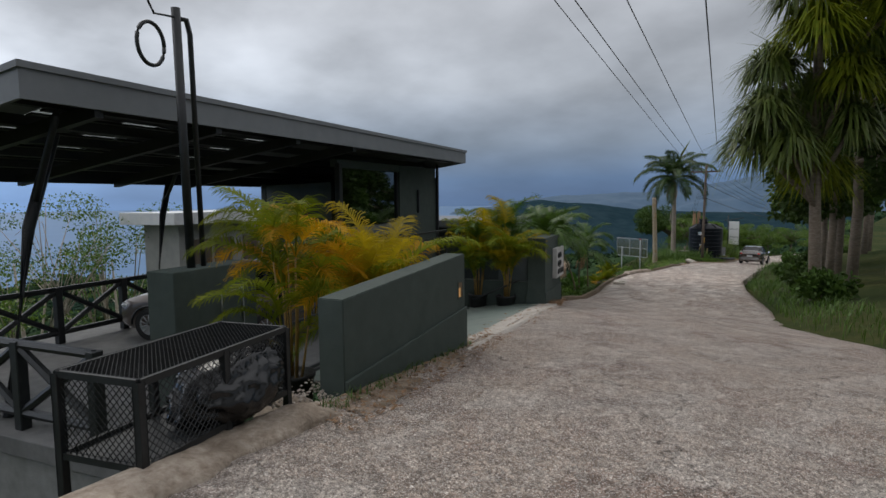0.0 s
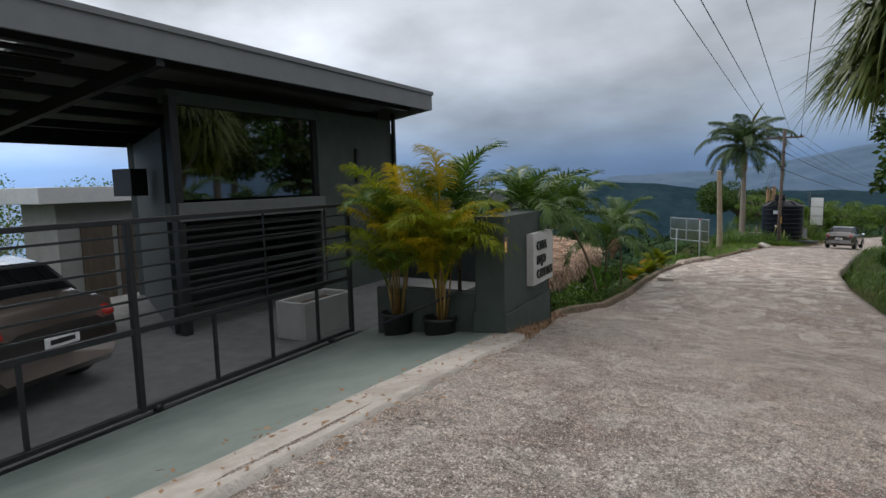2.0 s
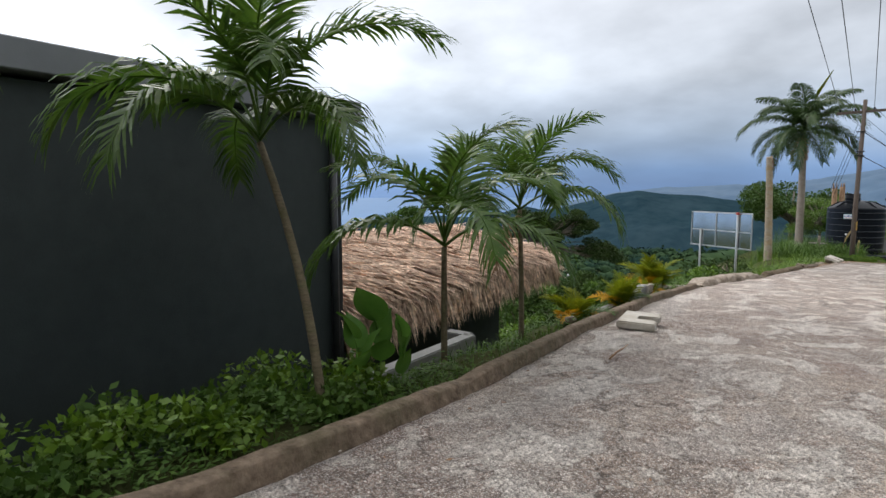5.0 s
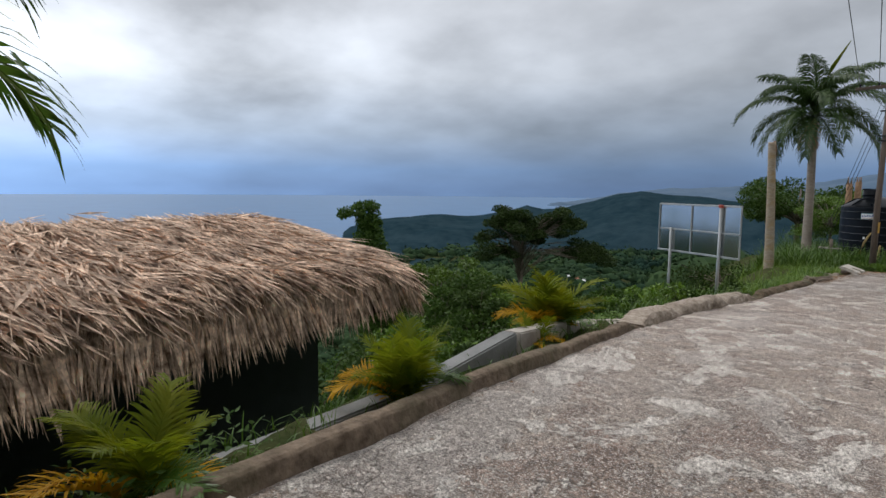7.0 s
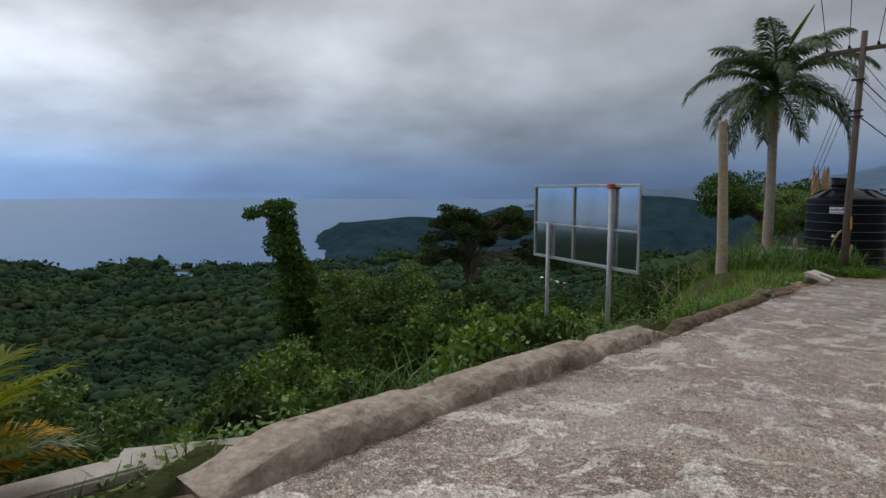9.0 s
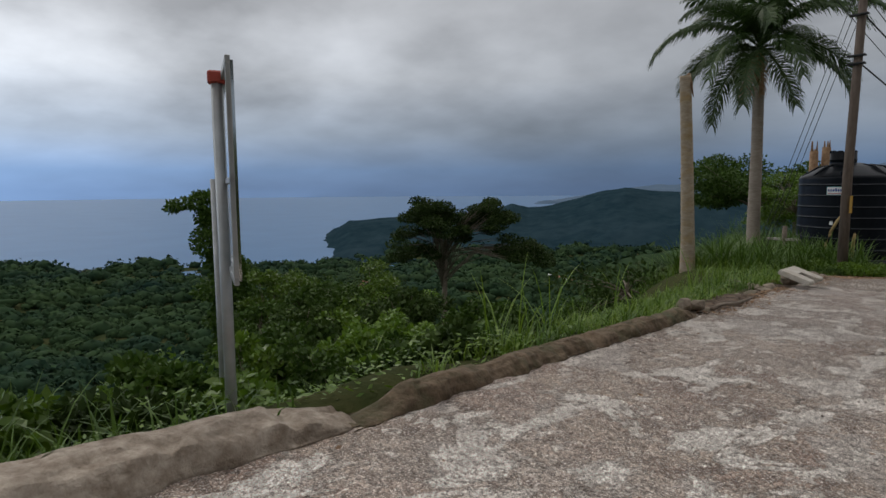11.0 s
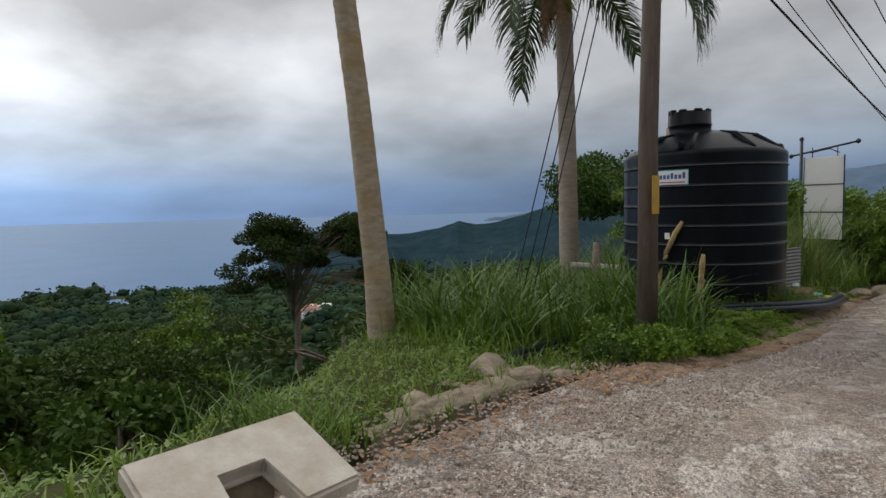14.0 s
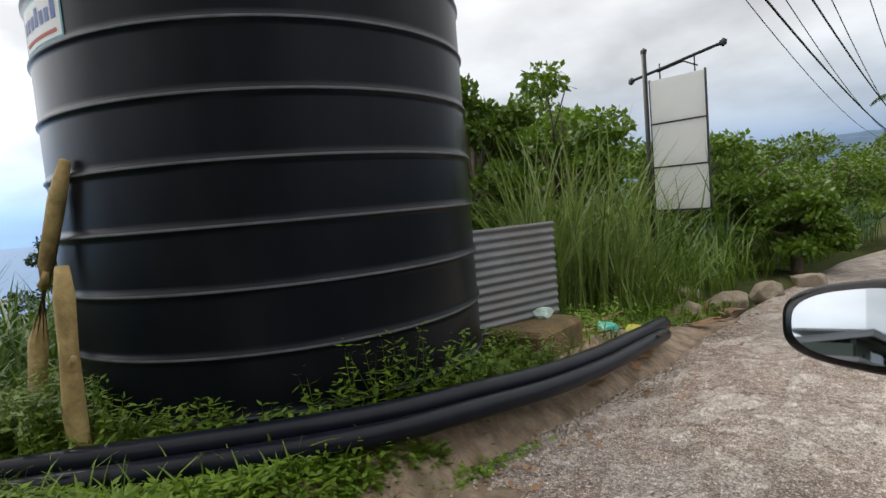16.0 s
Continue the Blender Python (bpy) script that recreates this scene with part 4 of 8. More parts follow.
def apron():
    """Sloping drive between the gate and the road: painted part and bare lip."""
    u, v = HU, Vector((-0.9555, -0.295, 0))
    o = Vector((HX, HY, 0))
    for name, t0, t1, mat, label in (("driveway", 0.0, 0.83, M_APRON, "green-grey painted concrete driveway sloping to the gate"), ("driveway_lip", 0.83, 1.0, M_LIP, "bare pale concrete lip between driveway and road")):
        vs, fs, n = [], [], 11
        rows = np.linspace(0, 1, 40)
        for s in rows:
            g = o + u * (2.4 + s * 7.6) - v * 1.36
            y = 4.9 + s * 6.7
            e = Vector((float(edge(y)) + 0.10, y, float(rise(y)) + 0.022))
            for k in range(n):
                t = t0 + (t1 - t0) * min(k / (n - 2), 1.0) + (0.012 if k == n - 1 else 0)
                p = g.lerp(e, t)
                p.z = FLOOR + 0.004 + (e.z - FLOOR) * t + (0.006 if t0 else 0) + 0.006 * float(bumps(p.x, p.y, 0.5, 8)) - (0.08 if k == n - 1 and t0 else 0)
                vs.append(p)
        for r in range(len(rows) - 1):
            for k in range(n - 1):
                a = r * n + k
                fs.append((a, a + 1, a + n + 1, a + n))
        tagged(mesh(name, vs, fs, mat, smooth=True), label, "driveway", kind="structure")


apron()
# roadside walls
def line_frame(a, b):
    a, b = Vector(a), Vector(b)
    d = (b - a).normalized()
    return Matrix(((d.x, -d.y, 0, a.x), (d.y, d.x, 0, a.y), (0, 0, 1, 0), (0, 0, 0, 1))), (b - a).length


def glow_niche(parent, m, x0, z0, x1, z1, y=0.0):
    """Flat wall niche: dim recess painted as brown, lamp glow as a lit strip."""
    nb = boxed("niche_plate", (x0, y - 0.004, z0, x1, y + 0.02, z1), M_NICHEBACK, parent, "square lit wall niche drawn flat, its dim recess as brown", bevel=0.004, m=m)
    boxed("glow_strip", (x0 + 0.012, y - 0.009, z0 + 0.015, x0 + 0.45 * (x1 - x0), y - 0.003, z1 - 0.06), M_NICHE, nb, "warm strip glowing for the niche lamp", bevel=0.002, m=m)
    bm = bmesh.new()
    for d in ((x0 - 0.012, y - 0.008, z0 - 0.012, x1 + 0.012, y + 0.01, z0), (x0 - 0.012, y - 0.008, z1, x1 + 0.012, y + 0.01, z1 + 0.012), (x0 - 0.012, y - 0.008, z0, x0, y + 0.01, z1), (x1, y - 0.008, z0, x1 + 0.012, y + 0.01, z1)):
        box(bm, *d, m=m)
    part("rim", bm, M_WALL, nb)


def planter():
    p = thing("roadside_wall", "grey-green rendered roadside wall with a stepped base", "wall")
    m, l = line_frame((-3.36, 2.85, 0), (-3.96, 5.14, 0))
    bm = bmesh.new()
    vs = [(0, 0.03, -0.6), (l, 0.03, -0.6), (l, 0.27, -0.6), (0, 0.27, -0.6), (0, 0.03, 0.58), (l, 0.03, 0.72), (l, 0.27, 0.72), (0, 0.27, 0.58)]
    bv = [bm.verts.new(m @ Vector(v)) for v in vs]
    for f in ((3, 2, 1, 0), (4, 5, 6, 7), (0, 1, 5, 4), (1, 2, 6, 5), (2, 3, 7, 6), (3, 0, 4, 7)):
        bm.faces.new([bv[k] for k in f])
    bmesh.ops.bevel(bm, geom=bm.edges[:], offset=0.008, segments=2, affect="EDGES")
    part("wall", bm, M_WALL, p)
    bm = bmesh.new()
    vs = [(0, 0, -0.6), (l, 0, -0.6), (l, 0.03, -0.6), (0, 0.03, -0.6), (0, 0, -0.06), (l, 0, 0.12), (l, 0.03, 0.12), (0, 0.03, -0.06)]
    bv = [bm.verts.new(m @ Vector(v)) for v in vs]
    for f in ((3, 2, 1, 0), (4, 5, 6, 7), (0, 1, 5, 4), (1, 2, 6, 5), (2, 3, 7, 6), (3, 0, 4, 7)):
        bm.faces.new([bv[k] for k in f])
    bmesh.ops.bevel(bm, geom=bm.edges[:], offset=0.006, segments=1, affect="EDGES")
    part("plinth", bm, M_WALL, p)
    glow_niche(p, m, l - 0.19, 0.24, l - 0.09, 0.41, 0.03)
    return p


planter()
left_pillar = house_frame("gate_wall", "grey-green rendered gate wall with a conduit loop on its face", "wall")
boxed("wall", (1.0, -1.0, FLOOR - 0.4, 2.45, -0.55, 0.48), M_WALL, left_pillar)
rod("conduit", [(1.75, -1.02, -0.65), (1.75, -1.02, 0.1), (2.15, -1.02, 0.14), (2.15, -1.02, -0.62)], 0.012, M_GALV, left_pillar, "grey electrical conduit", sides=6)
boxed("gate_guide", (2.5, -1.4, FLOOR - 0.05, 2.6, -1.28, 1.3), M_DARK, left_pillar, "black steel guide post")


def gate_pillar():
    p = thing("gate_pillar", "grey-green rendered gate wall with a stepped base and lit niche", "wall")
    m, l = line_frame((-6.55, 11.42, 0), (-7.13, 13.2, 0))
    boxed("wall", (0.03, 0.03, -1.6, l, 0.42, 0.40), M_WALL, p, bevel=0.01, m=m)
    bm = bmesh.new()
    box(bm, 0, 0, -1.9, l + 0.02, 0.45, -0.84, bevel=0.01, m=m)
    part("plinth", bm, M_WALL, p)
    glow_niche(p, m, 0.05, -0.06, 0.17, 0.15, 0.03)
    s = thing("house_sign", "white square sign panel with raised black capital letters", "sign")
    x0, x1 = l - 1.0, l - 0.10
    boxed("panel", (x0, -0.075, -0.60, x1, 0.018, 0.11), M_PLAQUE, s, bevel=0.006, m=m)
    for k, word in enumerate(("CASA", "LUJO", "CALETAS")):
        cu = bpy.data.curves.new("letters", "FONT")
        cu.body, cu.size, cu.extrude, cu.offset = word, 0.17, 0.012, 0.004
        ob = new("lettering", cu)
        dg = bpy.context.evaluated_depsgraph_get()
        me = bpy.data.meshes.new_from_object(ob.evaluated_get(dg))
        bpy.data.objects.remove(ob)
        me.transform(m @ Matrix.Translation((x0 + 0.13, -0.086, -0.12 - 0.2 * k)) @ pose(0, 0, 0, 90, 0, 0))
        me.materials.clear()
        me.materials.append(M_DARK)
        lo = new("lettering", me)
        lo.parent = s
    # low kerb rail to the gate
    rod("handrail", [m @ Vector((0.0, 0.6, -0.55)), m @ Vector((-0.4, 1.6, -1.0))], 0.02, M_DARK, p)
    boxed("side_wall", (0.1, 0.45, -1.9, 0.3, 2.0, -0.62), M_WALL, p, m=m)
    return p


gate_pillar()

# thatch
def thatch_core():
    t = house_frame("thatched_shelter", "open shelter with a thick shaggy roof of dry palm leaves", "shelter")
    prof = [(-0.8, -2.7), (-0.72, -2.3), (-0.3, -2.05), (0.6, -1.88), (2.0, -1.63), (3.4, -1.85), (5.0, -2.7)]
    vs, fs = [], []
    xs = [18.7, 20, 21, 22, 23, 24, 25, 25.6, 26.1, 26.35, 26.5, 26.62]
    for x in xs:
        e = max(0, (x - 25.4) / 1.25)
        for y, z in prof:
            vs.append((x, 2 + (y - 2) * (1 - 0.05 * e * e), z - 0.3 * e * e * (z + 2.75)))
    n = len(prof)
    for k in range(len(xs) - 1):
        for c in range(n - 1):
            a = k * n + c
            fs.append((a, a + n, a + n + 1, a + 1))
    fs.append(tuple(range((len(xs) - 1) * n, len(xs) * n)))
    # dark core under the strands, painted as the shade in their gaps
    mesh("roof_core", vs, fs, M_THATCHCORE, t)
    boxed("wall", (18.7, 0.3, -6, 25.6, 0.5, -2.5), M_WALLDARK, t)
    return t


shelter = thatch_core()



# ---- growing things: generators ----
def quads_object(name, P, U, V, mat, parent=None, label="", smooth=False):
    """Leaf blades: each a kite with tip, two sides and base. P base points, U along, V half across (arrays n x 3)."""
    n = len(P)
    base, tip = P, P + U
    s1, s2 = P + 0.45 * U + V, P + 0.45 * U - V
    vs = np.stack([base, s1, tip, s2], 1).reshape(-1, 3)
    fs = np.arange(4 * n).reshape(-1, 4)
    me = bpy.data.meshes.new(name)
    me.vertices.add(4 * n)
    me.vertices.foreach_set("co", vs.astype(np.float32).ravel())
    me.loops.add(4 * n)
    me.loops.foreach_set("vertex_index", fs.ravel().astype(np.int32))
    me.polygons.add(n)
    me.polygons.foreach_set("loop_start", np.arange(0, 4 * n, 4, dtype=np.int32))
    me.polygons.foreach_set("loop_total", np.full(n, 4, dtype=np.int32))
    me.update(calc_edges=True)
    me.materials.append(mat)
    ob = new(name, me)
    ob.parent = parent
    if label:
        tagged(ob, label)
    return ob


def unit(a):
    return a / (np.linalg.norm(a, axis=-1, keepdims=True) + 1e-9)


def leaf_cloud(rng, blobs, count, size, flat=0.6):
    """Leaves on and in a set of blobs (centre, radii): base points, along, across."""
    blobs = np.asarray(blobs, float)
    w = (blobs[:, 3] * blobs[:, 4]) ** 0.9
    pick = rng.choice(len(blobs), count, p=w / w.sum())
    d = unit(rng.randn(count, 3))
    d[:, 2] = np.where(d[:, 2] < -0.3, 0.65 * d[:, 2], d[:, 2])
    r = rng.rand(count, 1) ** 0.28
    P = blobs[pick, :3] + d * r * blobs[pick][:, [3, 4, 5]]
    U = unit(d * 0.5 + rng.randn(count, 3) * 0.75 + np.array([0, 0, -0.25])) * size * (0.6 + 0.8 * rng.rand(count, 1))
    V = unit(np.cross(U, rng.randn(count, 3) + np.array([0, 0, flat]))) * np.linalg.norm(U, axis=1, keepdims=True) * 0.3
    return P, U, V


def frond_mesh(name, length, pairs, leaflet, lift, bend, mat, rng, width=0.05, droop=0.35, vee=0.4, rib=0.012, bare=0.16):
    """A feather leaf from the origin towards +x: the rib leaves at the angle lift and bends over by bend (degrees)."""
    nb = max(2, int(bare * pairs / (1 - bare) / 3))
    t = np.r_[np.linspace(0, bare, nb, endpoint=False), np.linspace(bare, 1, pairs + 1)]
    n = len(t)
    th = np.radians(lift - bend * t ** 1.25)
    step = np.diff(t) * length
    cx = np.r_[0, np.cumsum(np.cos(th[:-1]) * step)]
    cz = np.r_[0, np.cumsum(np.sin(th[:-1]) * step)]
    vs, fs = [], []
    for k in range(n):
        r = rib * (1 - 0.85 * t[k])
        sx, sz = -math.sin(th[k]) * r, math.cos(th[k]) * r
        vs += [(cx[k], r, cz[k]), (cx[k] + sx, 0, cz[k] + sz), (cx[k], -r, cz[k]), (cx[k] - sx, 0, cz[k] - sz)]
    for k in range(n - 1):
        for s in range(4):
            a, b = 4 * k + s, 4 * k + (s + 1) % 4
            fs.append((a, b, b + 4, a + 4))
    # leaflets grow out of the rib's sides
    for i in range(pairs):
        k = nb + i
        for s, side in ((1, 0), (-1, 2)):
            q, a = t[k], th[k]
            fw, up3 = np.array([math.cos(a), 0, math.sin(a)]), np.array([-math.sin(a), 0, math.cos(a)])
            l = leaflet * (0.30 + 0.70 * math.sin(math.pi * min(1, 0.14 + 0.78 * q)) ** 0.8) * (0.82 + 0.33 * rng.rand())
            d = fw * (0.45 + 0.75 * q + 0.14 * rng.randn()) + np.array([0, s * (1 - 0.25 * q), 0]) + up3 * (vee * (1 - 0.6 * q) + 0.13 * rng.randn())
            d /= np.linalg.norm(d)
            m1 = np.array([cx[k], 0, cz[k]]) + d * l * 0.42
            d2 = d + np.array([0, 0, -droop * (0.6 + 0.5 * rng.rand())])
            d2 /= np.linalg.norm(d2)
            m2 = m1 + d2 * l * 0.36
            d3 = d2 + np.array([0, 0, -droop * (0.8 + 0.5 * rng.rand())])
            d3 /= np.linalg.norm(d3)
            tip = m2 + d3 * l * 0.26
            w = fw * width * 0.5
            o = len(vs)
            vs += [m1 + w, m1 - w, m2 + w * 0.7, m2 - w * 0.7, tip]
            fs += [(4 * k + side, 4 * k + 4 + side, o, o + 1), (o + 1, o, o + 2, o + 3), (o + 3, o + 2, o + 4)]
    me = bpy.data.meshes.new(name)
    me.from_pydata([tuple(map(float, v)) for v in vs], [], fs)
    me.materials.append(mat)
    return me


def hang(name, me, parent, at, yaw, tilt, roll=0.0, size=1.0):
    ob = new(name, me)
    ob.parent = parent
    ob.matrix_local = Matrix.Translation(at) @ pose(0, 0, 0, 0, 0, yaw) @ pose(0, 0, 0, roll, -tilt, 0) @ Matrix.Diagonal((size, size, size, 1))
    return ob


RNG = np.random.RandomState(7)
COCO = [frond_mesh("frond", 1.5, 52, 0.42, a, b, M_GREEN, RNG, 0.033, d, 0.35, 0.015, 0.22) for a, b, d in ((80, 75, 0.3), (74, 98, 0.4), (66, 118, 0.5), (54, 125, 0.6), (40, 120, 0.7))]
TUFT = [frond_mesh("frond", 1.1, 44, 0.32, a, b, m, RNG, 0.026, 0.3, 0.45, 0.010, 0.2) for a, b, m in ((87, 45, M_LIME), (80, 70, M_LIME), (70, 85, M_GREEN), (76, 60, M_LIME), (62, 90, M_GOLD))]
COCO_DRY = frond_mesh("frond", 1.0, 26, 0.34, -40, 45, M_DRY, RNG, 0.032, 0.9, 0.0, 0.012)
GOLD = [frond_mesh("frond", 1.15, 48, 0.34, a, b, m, RNG, 0.014, 0.7, 0.55, 0.010, 0.22) for a, b, m in ((80, 70, M_GOLD), (70, 110, M_GOLD), (60, 125, M_LIME), (76, 95, M_GOLD))]
LIME = [frond_mesh("frond", 1.15, 48, 0.34, a, b, m, RNG, 0.014, 0.7, 0.55, 0.010, 0.22) for a, b, m in ((80, 70, M_LIME), (70, 110, M_LIME), (60, 125, M_GREEN), (76, 95, M_LIME))]
UPGOLD = [frond_mesh("frond", 1.15, 46, 0.33, a, b, m, RNG, 0.013, 0.8, 0.6, 0.009, 0.24) for a, b, m in ((88, 62, M_YELLOWLEAF), (84, 88, M_LIME), (78, 105, M_LIME), (86, 78, M_YELLOWLEAF))]
UPLIME = [frond_mesh("frond", 1.15, 46, 0.33, a, b, m, RNG, 0.013, 0.8, 0.6, 0.009, 0.24) for a, b, m in ((88, 60, M_LIME), (84, 85, M_LIME), (78, 108, M_GREEN), (87, 72, M_YELLOWLEAF))]
ROYAL = [frond_mesh("frond", 3.8, 120, 0.95, a, b, M_ROYAL, RNG, 0.05, 0.85, 0.45, 0.04, 0.12) for a, b in ((74, 70), (60, 92), (42, 105), (22, 105), (2, 85))]
ROYAL_DRY = frond_mesh("frond", 2.4, 40, 0.55, -45, 40, M_DRY, RNG, 0.05, 1.2, -0.1, 0.03)


def young_palm(at, crown_z, lean, n, size, seed, dead=1):
    rng = np.random.RandomState(seed)
    x, y, z = at
    p = thing("young_palm", "young coconut palm with a slender ringed trunk on the verge", "palm", at, "palms along the verge")
    h = crown_z - z
    pts = [(lean[0] * t * t, lean[1] * t * t, -0.3 + (h + 0.3) * t) for t in np.linspace(0, 1, 9)]
    rod("trunk", pts, [0.036 - 0.010 * t + 0.012 * (t < 0.1) for t in np.linspace(0, 1, 9)], M_PALMBARK, p, sides=9)
    top = Vector(pts[-1])
    for k in range(n):
        yaw = k * 137.5 + rng.uniform(-15, 15)
        q = k / (n - 1)
        hang("frond", COCO[min(4, int(q * 4.9 + 0.3))], p, top + Vector((0, 0, 0.12 * (1 - q))), yaw, rng.uniform(-5, 5), rng.uniform(-14, 14), size * rng.uniform(0.88, 1.1))
    for k in range(dead):
        hang("dead_frond", COCO_DRY, p, top - Vector((0, 0, 0.05)), rng.uniform(0, 360), 0, 0, size * 0.8)
    return p


def areca(at, height, n, spread, seed, fronds, label, pot=False, canes=9, name="areca_palm"):
    rng = np.random.RandomState(seed)
    p = thing(name, label, "palm", at, "areca palms" if pot else "")
    base = 0.0
    if pot:
        lathe("pot", [(0.17, 0.0), (0.19, 0.02), (0.215, 0.36), (0.23, 0.37), (0.23, 0.41), (0.21, 0.41), (0.205, 0.37), (0.0, 0.37)], M_POT, p, "black plastic nursery pot", sides=24)
        base = 0.33
    for k in range(canes):
        a, r = rng.uniform(0, 2 * math.pi), rng.uniform(0.02, 0.10 if pot else 0.25)
        o = Vector((r * math.cos(a), r * math.sin(a), base))
        top = o + Vector((o.x * 1.2, o.y * 1.2, height * rng.uniform(0.14, 0.5)))
        rod("cane", [o, o.lerp(top, 0.5) + Vector((0.01, 0, 0)), top], [0.016, 0.013, 0.009], M_CANE, p, sides=6)
        for j in range(max(2, n // canes)):
            hang("frond", fronds[rng.randint(len(fronds))], p, top, math.degrees(a) + rng.uniform(-80, 80), rng.uniform(-14, 8), rng.uniform(-14, 14), spread * rng.uniform(0.7, 1.1))
    return p


def leaf_tuft(name, at, n, size, seed, fronds, label):
    """A stemless young palm: a tuft of feather leaves."""
    rng = np.random.RandomState(seed)
    p = thing(name, label, "palm", at, "small palms along the kerb")
    for k in range(n):
        hang("frond", fronds[rng.randint(len(fronds))], p, (rng.uniform(-0.05, 0.05), rng.uniform(-0.05, 0.05), 0), k * 137.5 + rng.uniform(-20, 20), rng.uniform(-6, 8), rng.uniform(-15, 15), size * rng.uniform(0.75, 1.1))
    return p


def shrub(name, at, radii, leaves, size, seed, mat, label, category="shrub", group="", stems=True):
    rng = np.random.RandomState(seed)
    p = thing(name, label, category, at, group)
    rx, ry, rz = radii
    blobs = [(rng.uniform(-0.6, 0.6) * rx, rng.uniform(-0.6, 0.6) * ry, rz * rng.uniform(0.5, 1.15), rx * rng.uniform(0.35, 0.6), ry * rng.uniform(0.35, 0.6), rz * rng.uniform(0.3, 0.5)) for _ in range(9)]
    P, U, V = leaf_cloud(rng, blobs, leaves, size)
    quads_object("foliage", P, U, V, mat, p)
    if stems:
        for b in blobs[:5]:
            rod("stem", [(b[0] * 0.1, b[1] * 0.1, -0.3), (b[0] * 0.5, b[1] * 0.5, b[2] * 0.5), b[:3]], [0.03 * rz, 0.02 * rz, 0.006 * rz], M_BARK, p, sides=6)
    return p


def tree(name, at, height, limbs, crown, leaves, size, seed, mat, label, thick=0.22, group="", bark=None, split=0.55, limb=1.0):
    """Tapered trunk up to its split, limbs to each clump of the crown, leaves in the clumps."""
    rng = np.random.RandomState(seed)
    p = thing(name, label, "tree", at, group)
    fork = height * split
    rod("trunk", [(0, 0, -0.5), (0.05 * height * 0.2, 0, fork * 0.5), (0, 0.02 * height, fork), (0.02 * height, 0, height * max(0.85, split + 0.08))], [thick * 1.2, thick, thick * 0.75, thick * 0.2], bark or M_BARK, p, sides=10)
    for c in crown:
        mid = Vector((c[0] * 0.45, c[1] * 0.45, fork + (c[2] - fork) * 0.55))
        rod("limb", [(0, 0, fork * rng.uniform(0.75, 1.0)), mid, (c[0], c[1], c[2])], [thick * 0.45 * limb, thick * 0.25 * limb, thick * 0.06 * limb], bark or M_BARK, p, sides=7)
        for _ in range(limbs):
            d = rng.uniform(-1, 1, 3) * np.array(c[3:6])
            rod("twig", [mid, (mid.x * 0.4 + (c[0] + d[0]) * 0.6, mid.y * 0.4 + (c[1] + d[1]) * 0.6, c[2] + d[2] * 0.3), (c[0] + d[0], c[1] + d[1], c[2] + d[2])], [thick * 0.16, thick * 0.09, thick * 0.03], bark or M_BARK, p, sides=5)
    P, U, V = leaf_cloud(rng, crown, leaves, size)
    quads_object("crown", P, U, V, mat, p)
    return p


# ---- planted palms by the house ----
areca((-4.98, 4.62, -0.9), 3.5, 44, 1.15, 3, GOLD + [UPGOLD[0], UPGOLD[1], LIME[1]], "golden areca palm clump with arching yellow fronds behind a wall", canes=9)
areca((-5.1, 3.58, -0.9), 2.7, 28, 0.95, 4, [LIME[0], LIME[1], LIME[3], GOLD[1]], "yellow-green areca palm clump beside the gate wall", pot=True, canes=9)
areca((-7.42, 11.10, -1.33), 3.0, 48, 1.0, 5, UPGOLD + [UPLIME[1]], "potted areca palm turning yellow beside the gate", pot=True)
areca((-8.12, 10.95, -1.34), 2.8, 45, 0.98, 6, UPLIME, "potted green areca palm beside the gate", pot=True)
for k, (x, y, cz, lean, n, s) in enumerate((
    (-8.2, 12.3, 0.15, (0.1, -0.1), 10, 0.95), (-7.95, 13.6, 0.1, (0.1, -0.1), 10, 0.9), (-8.75, 15.3, -0.1, (-0.05, 0.1), 9, 0.9),
    (-9.14, 18.04, -0.2, (-0.8, -0.04), 11, 1.05), (-9.93, 19.78, -1.08, (0.0, 0.0), 9, 1.0), (-10.32, 21.34, -0.78, (-0.14, 0.1), 9, 0.98))):
    young_palm((x, y, float(rise(y)) - 0.1), cz, lean, n, s, 20 + k, dead=2 if k == 5 else 0)
for k, (x, y, z, n, s) in enumerate(((-10.68, 22.85, -2.5, 13, 0.62), (-11.1, 24.65, -2.6, 20, 0.62), (-12.3, 27.95, -2.85, 26, 0.82), (-11.95, 27.1, -2.75, 9, 0.4))):
    leaf_tuft("young_areca", (x, y, z), n, s, 40 + k, TUFT, "low yellow-green palm tuft behind the kerb")

# ---- verge planting below the house ----
for k in range(14):
    y = 14.6 + k * 0.30
    x = float(edge(y)) - 0.5 - 0.55 * ((k * 7) % 3) / 2
    shrub("verge_shrub", (x, y, float(rise(y)) - 0.12), (0.30, 0.34, 0.26), 620, 0.06, 60 + k, (M_LEAF, M_LEAFL)[k % 2], "low leafy green shrub behind the kerb", group="verge shrubs")


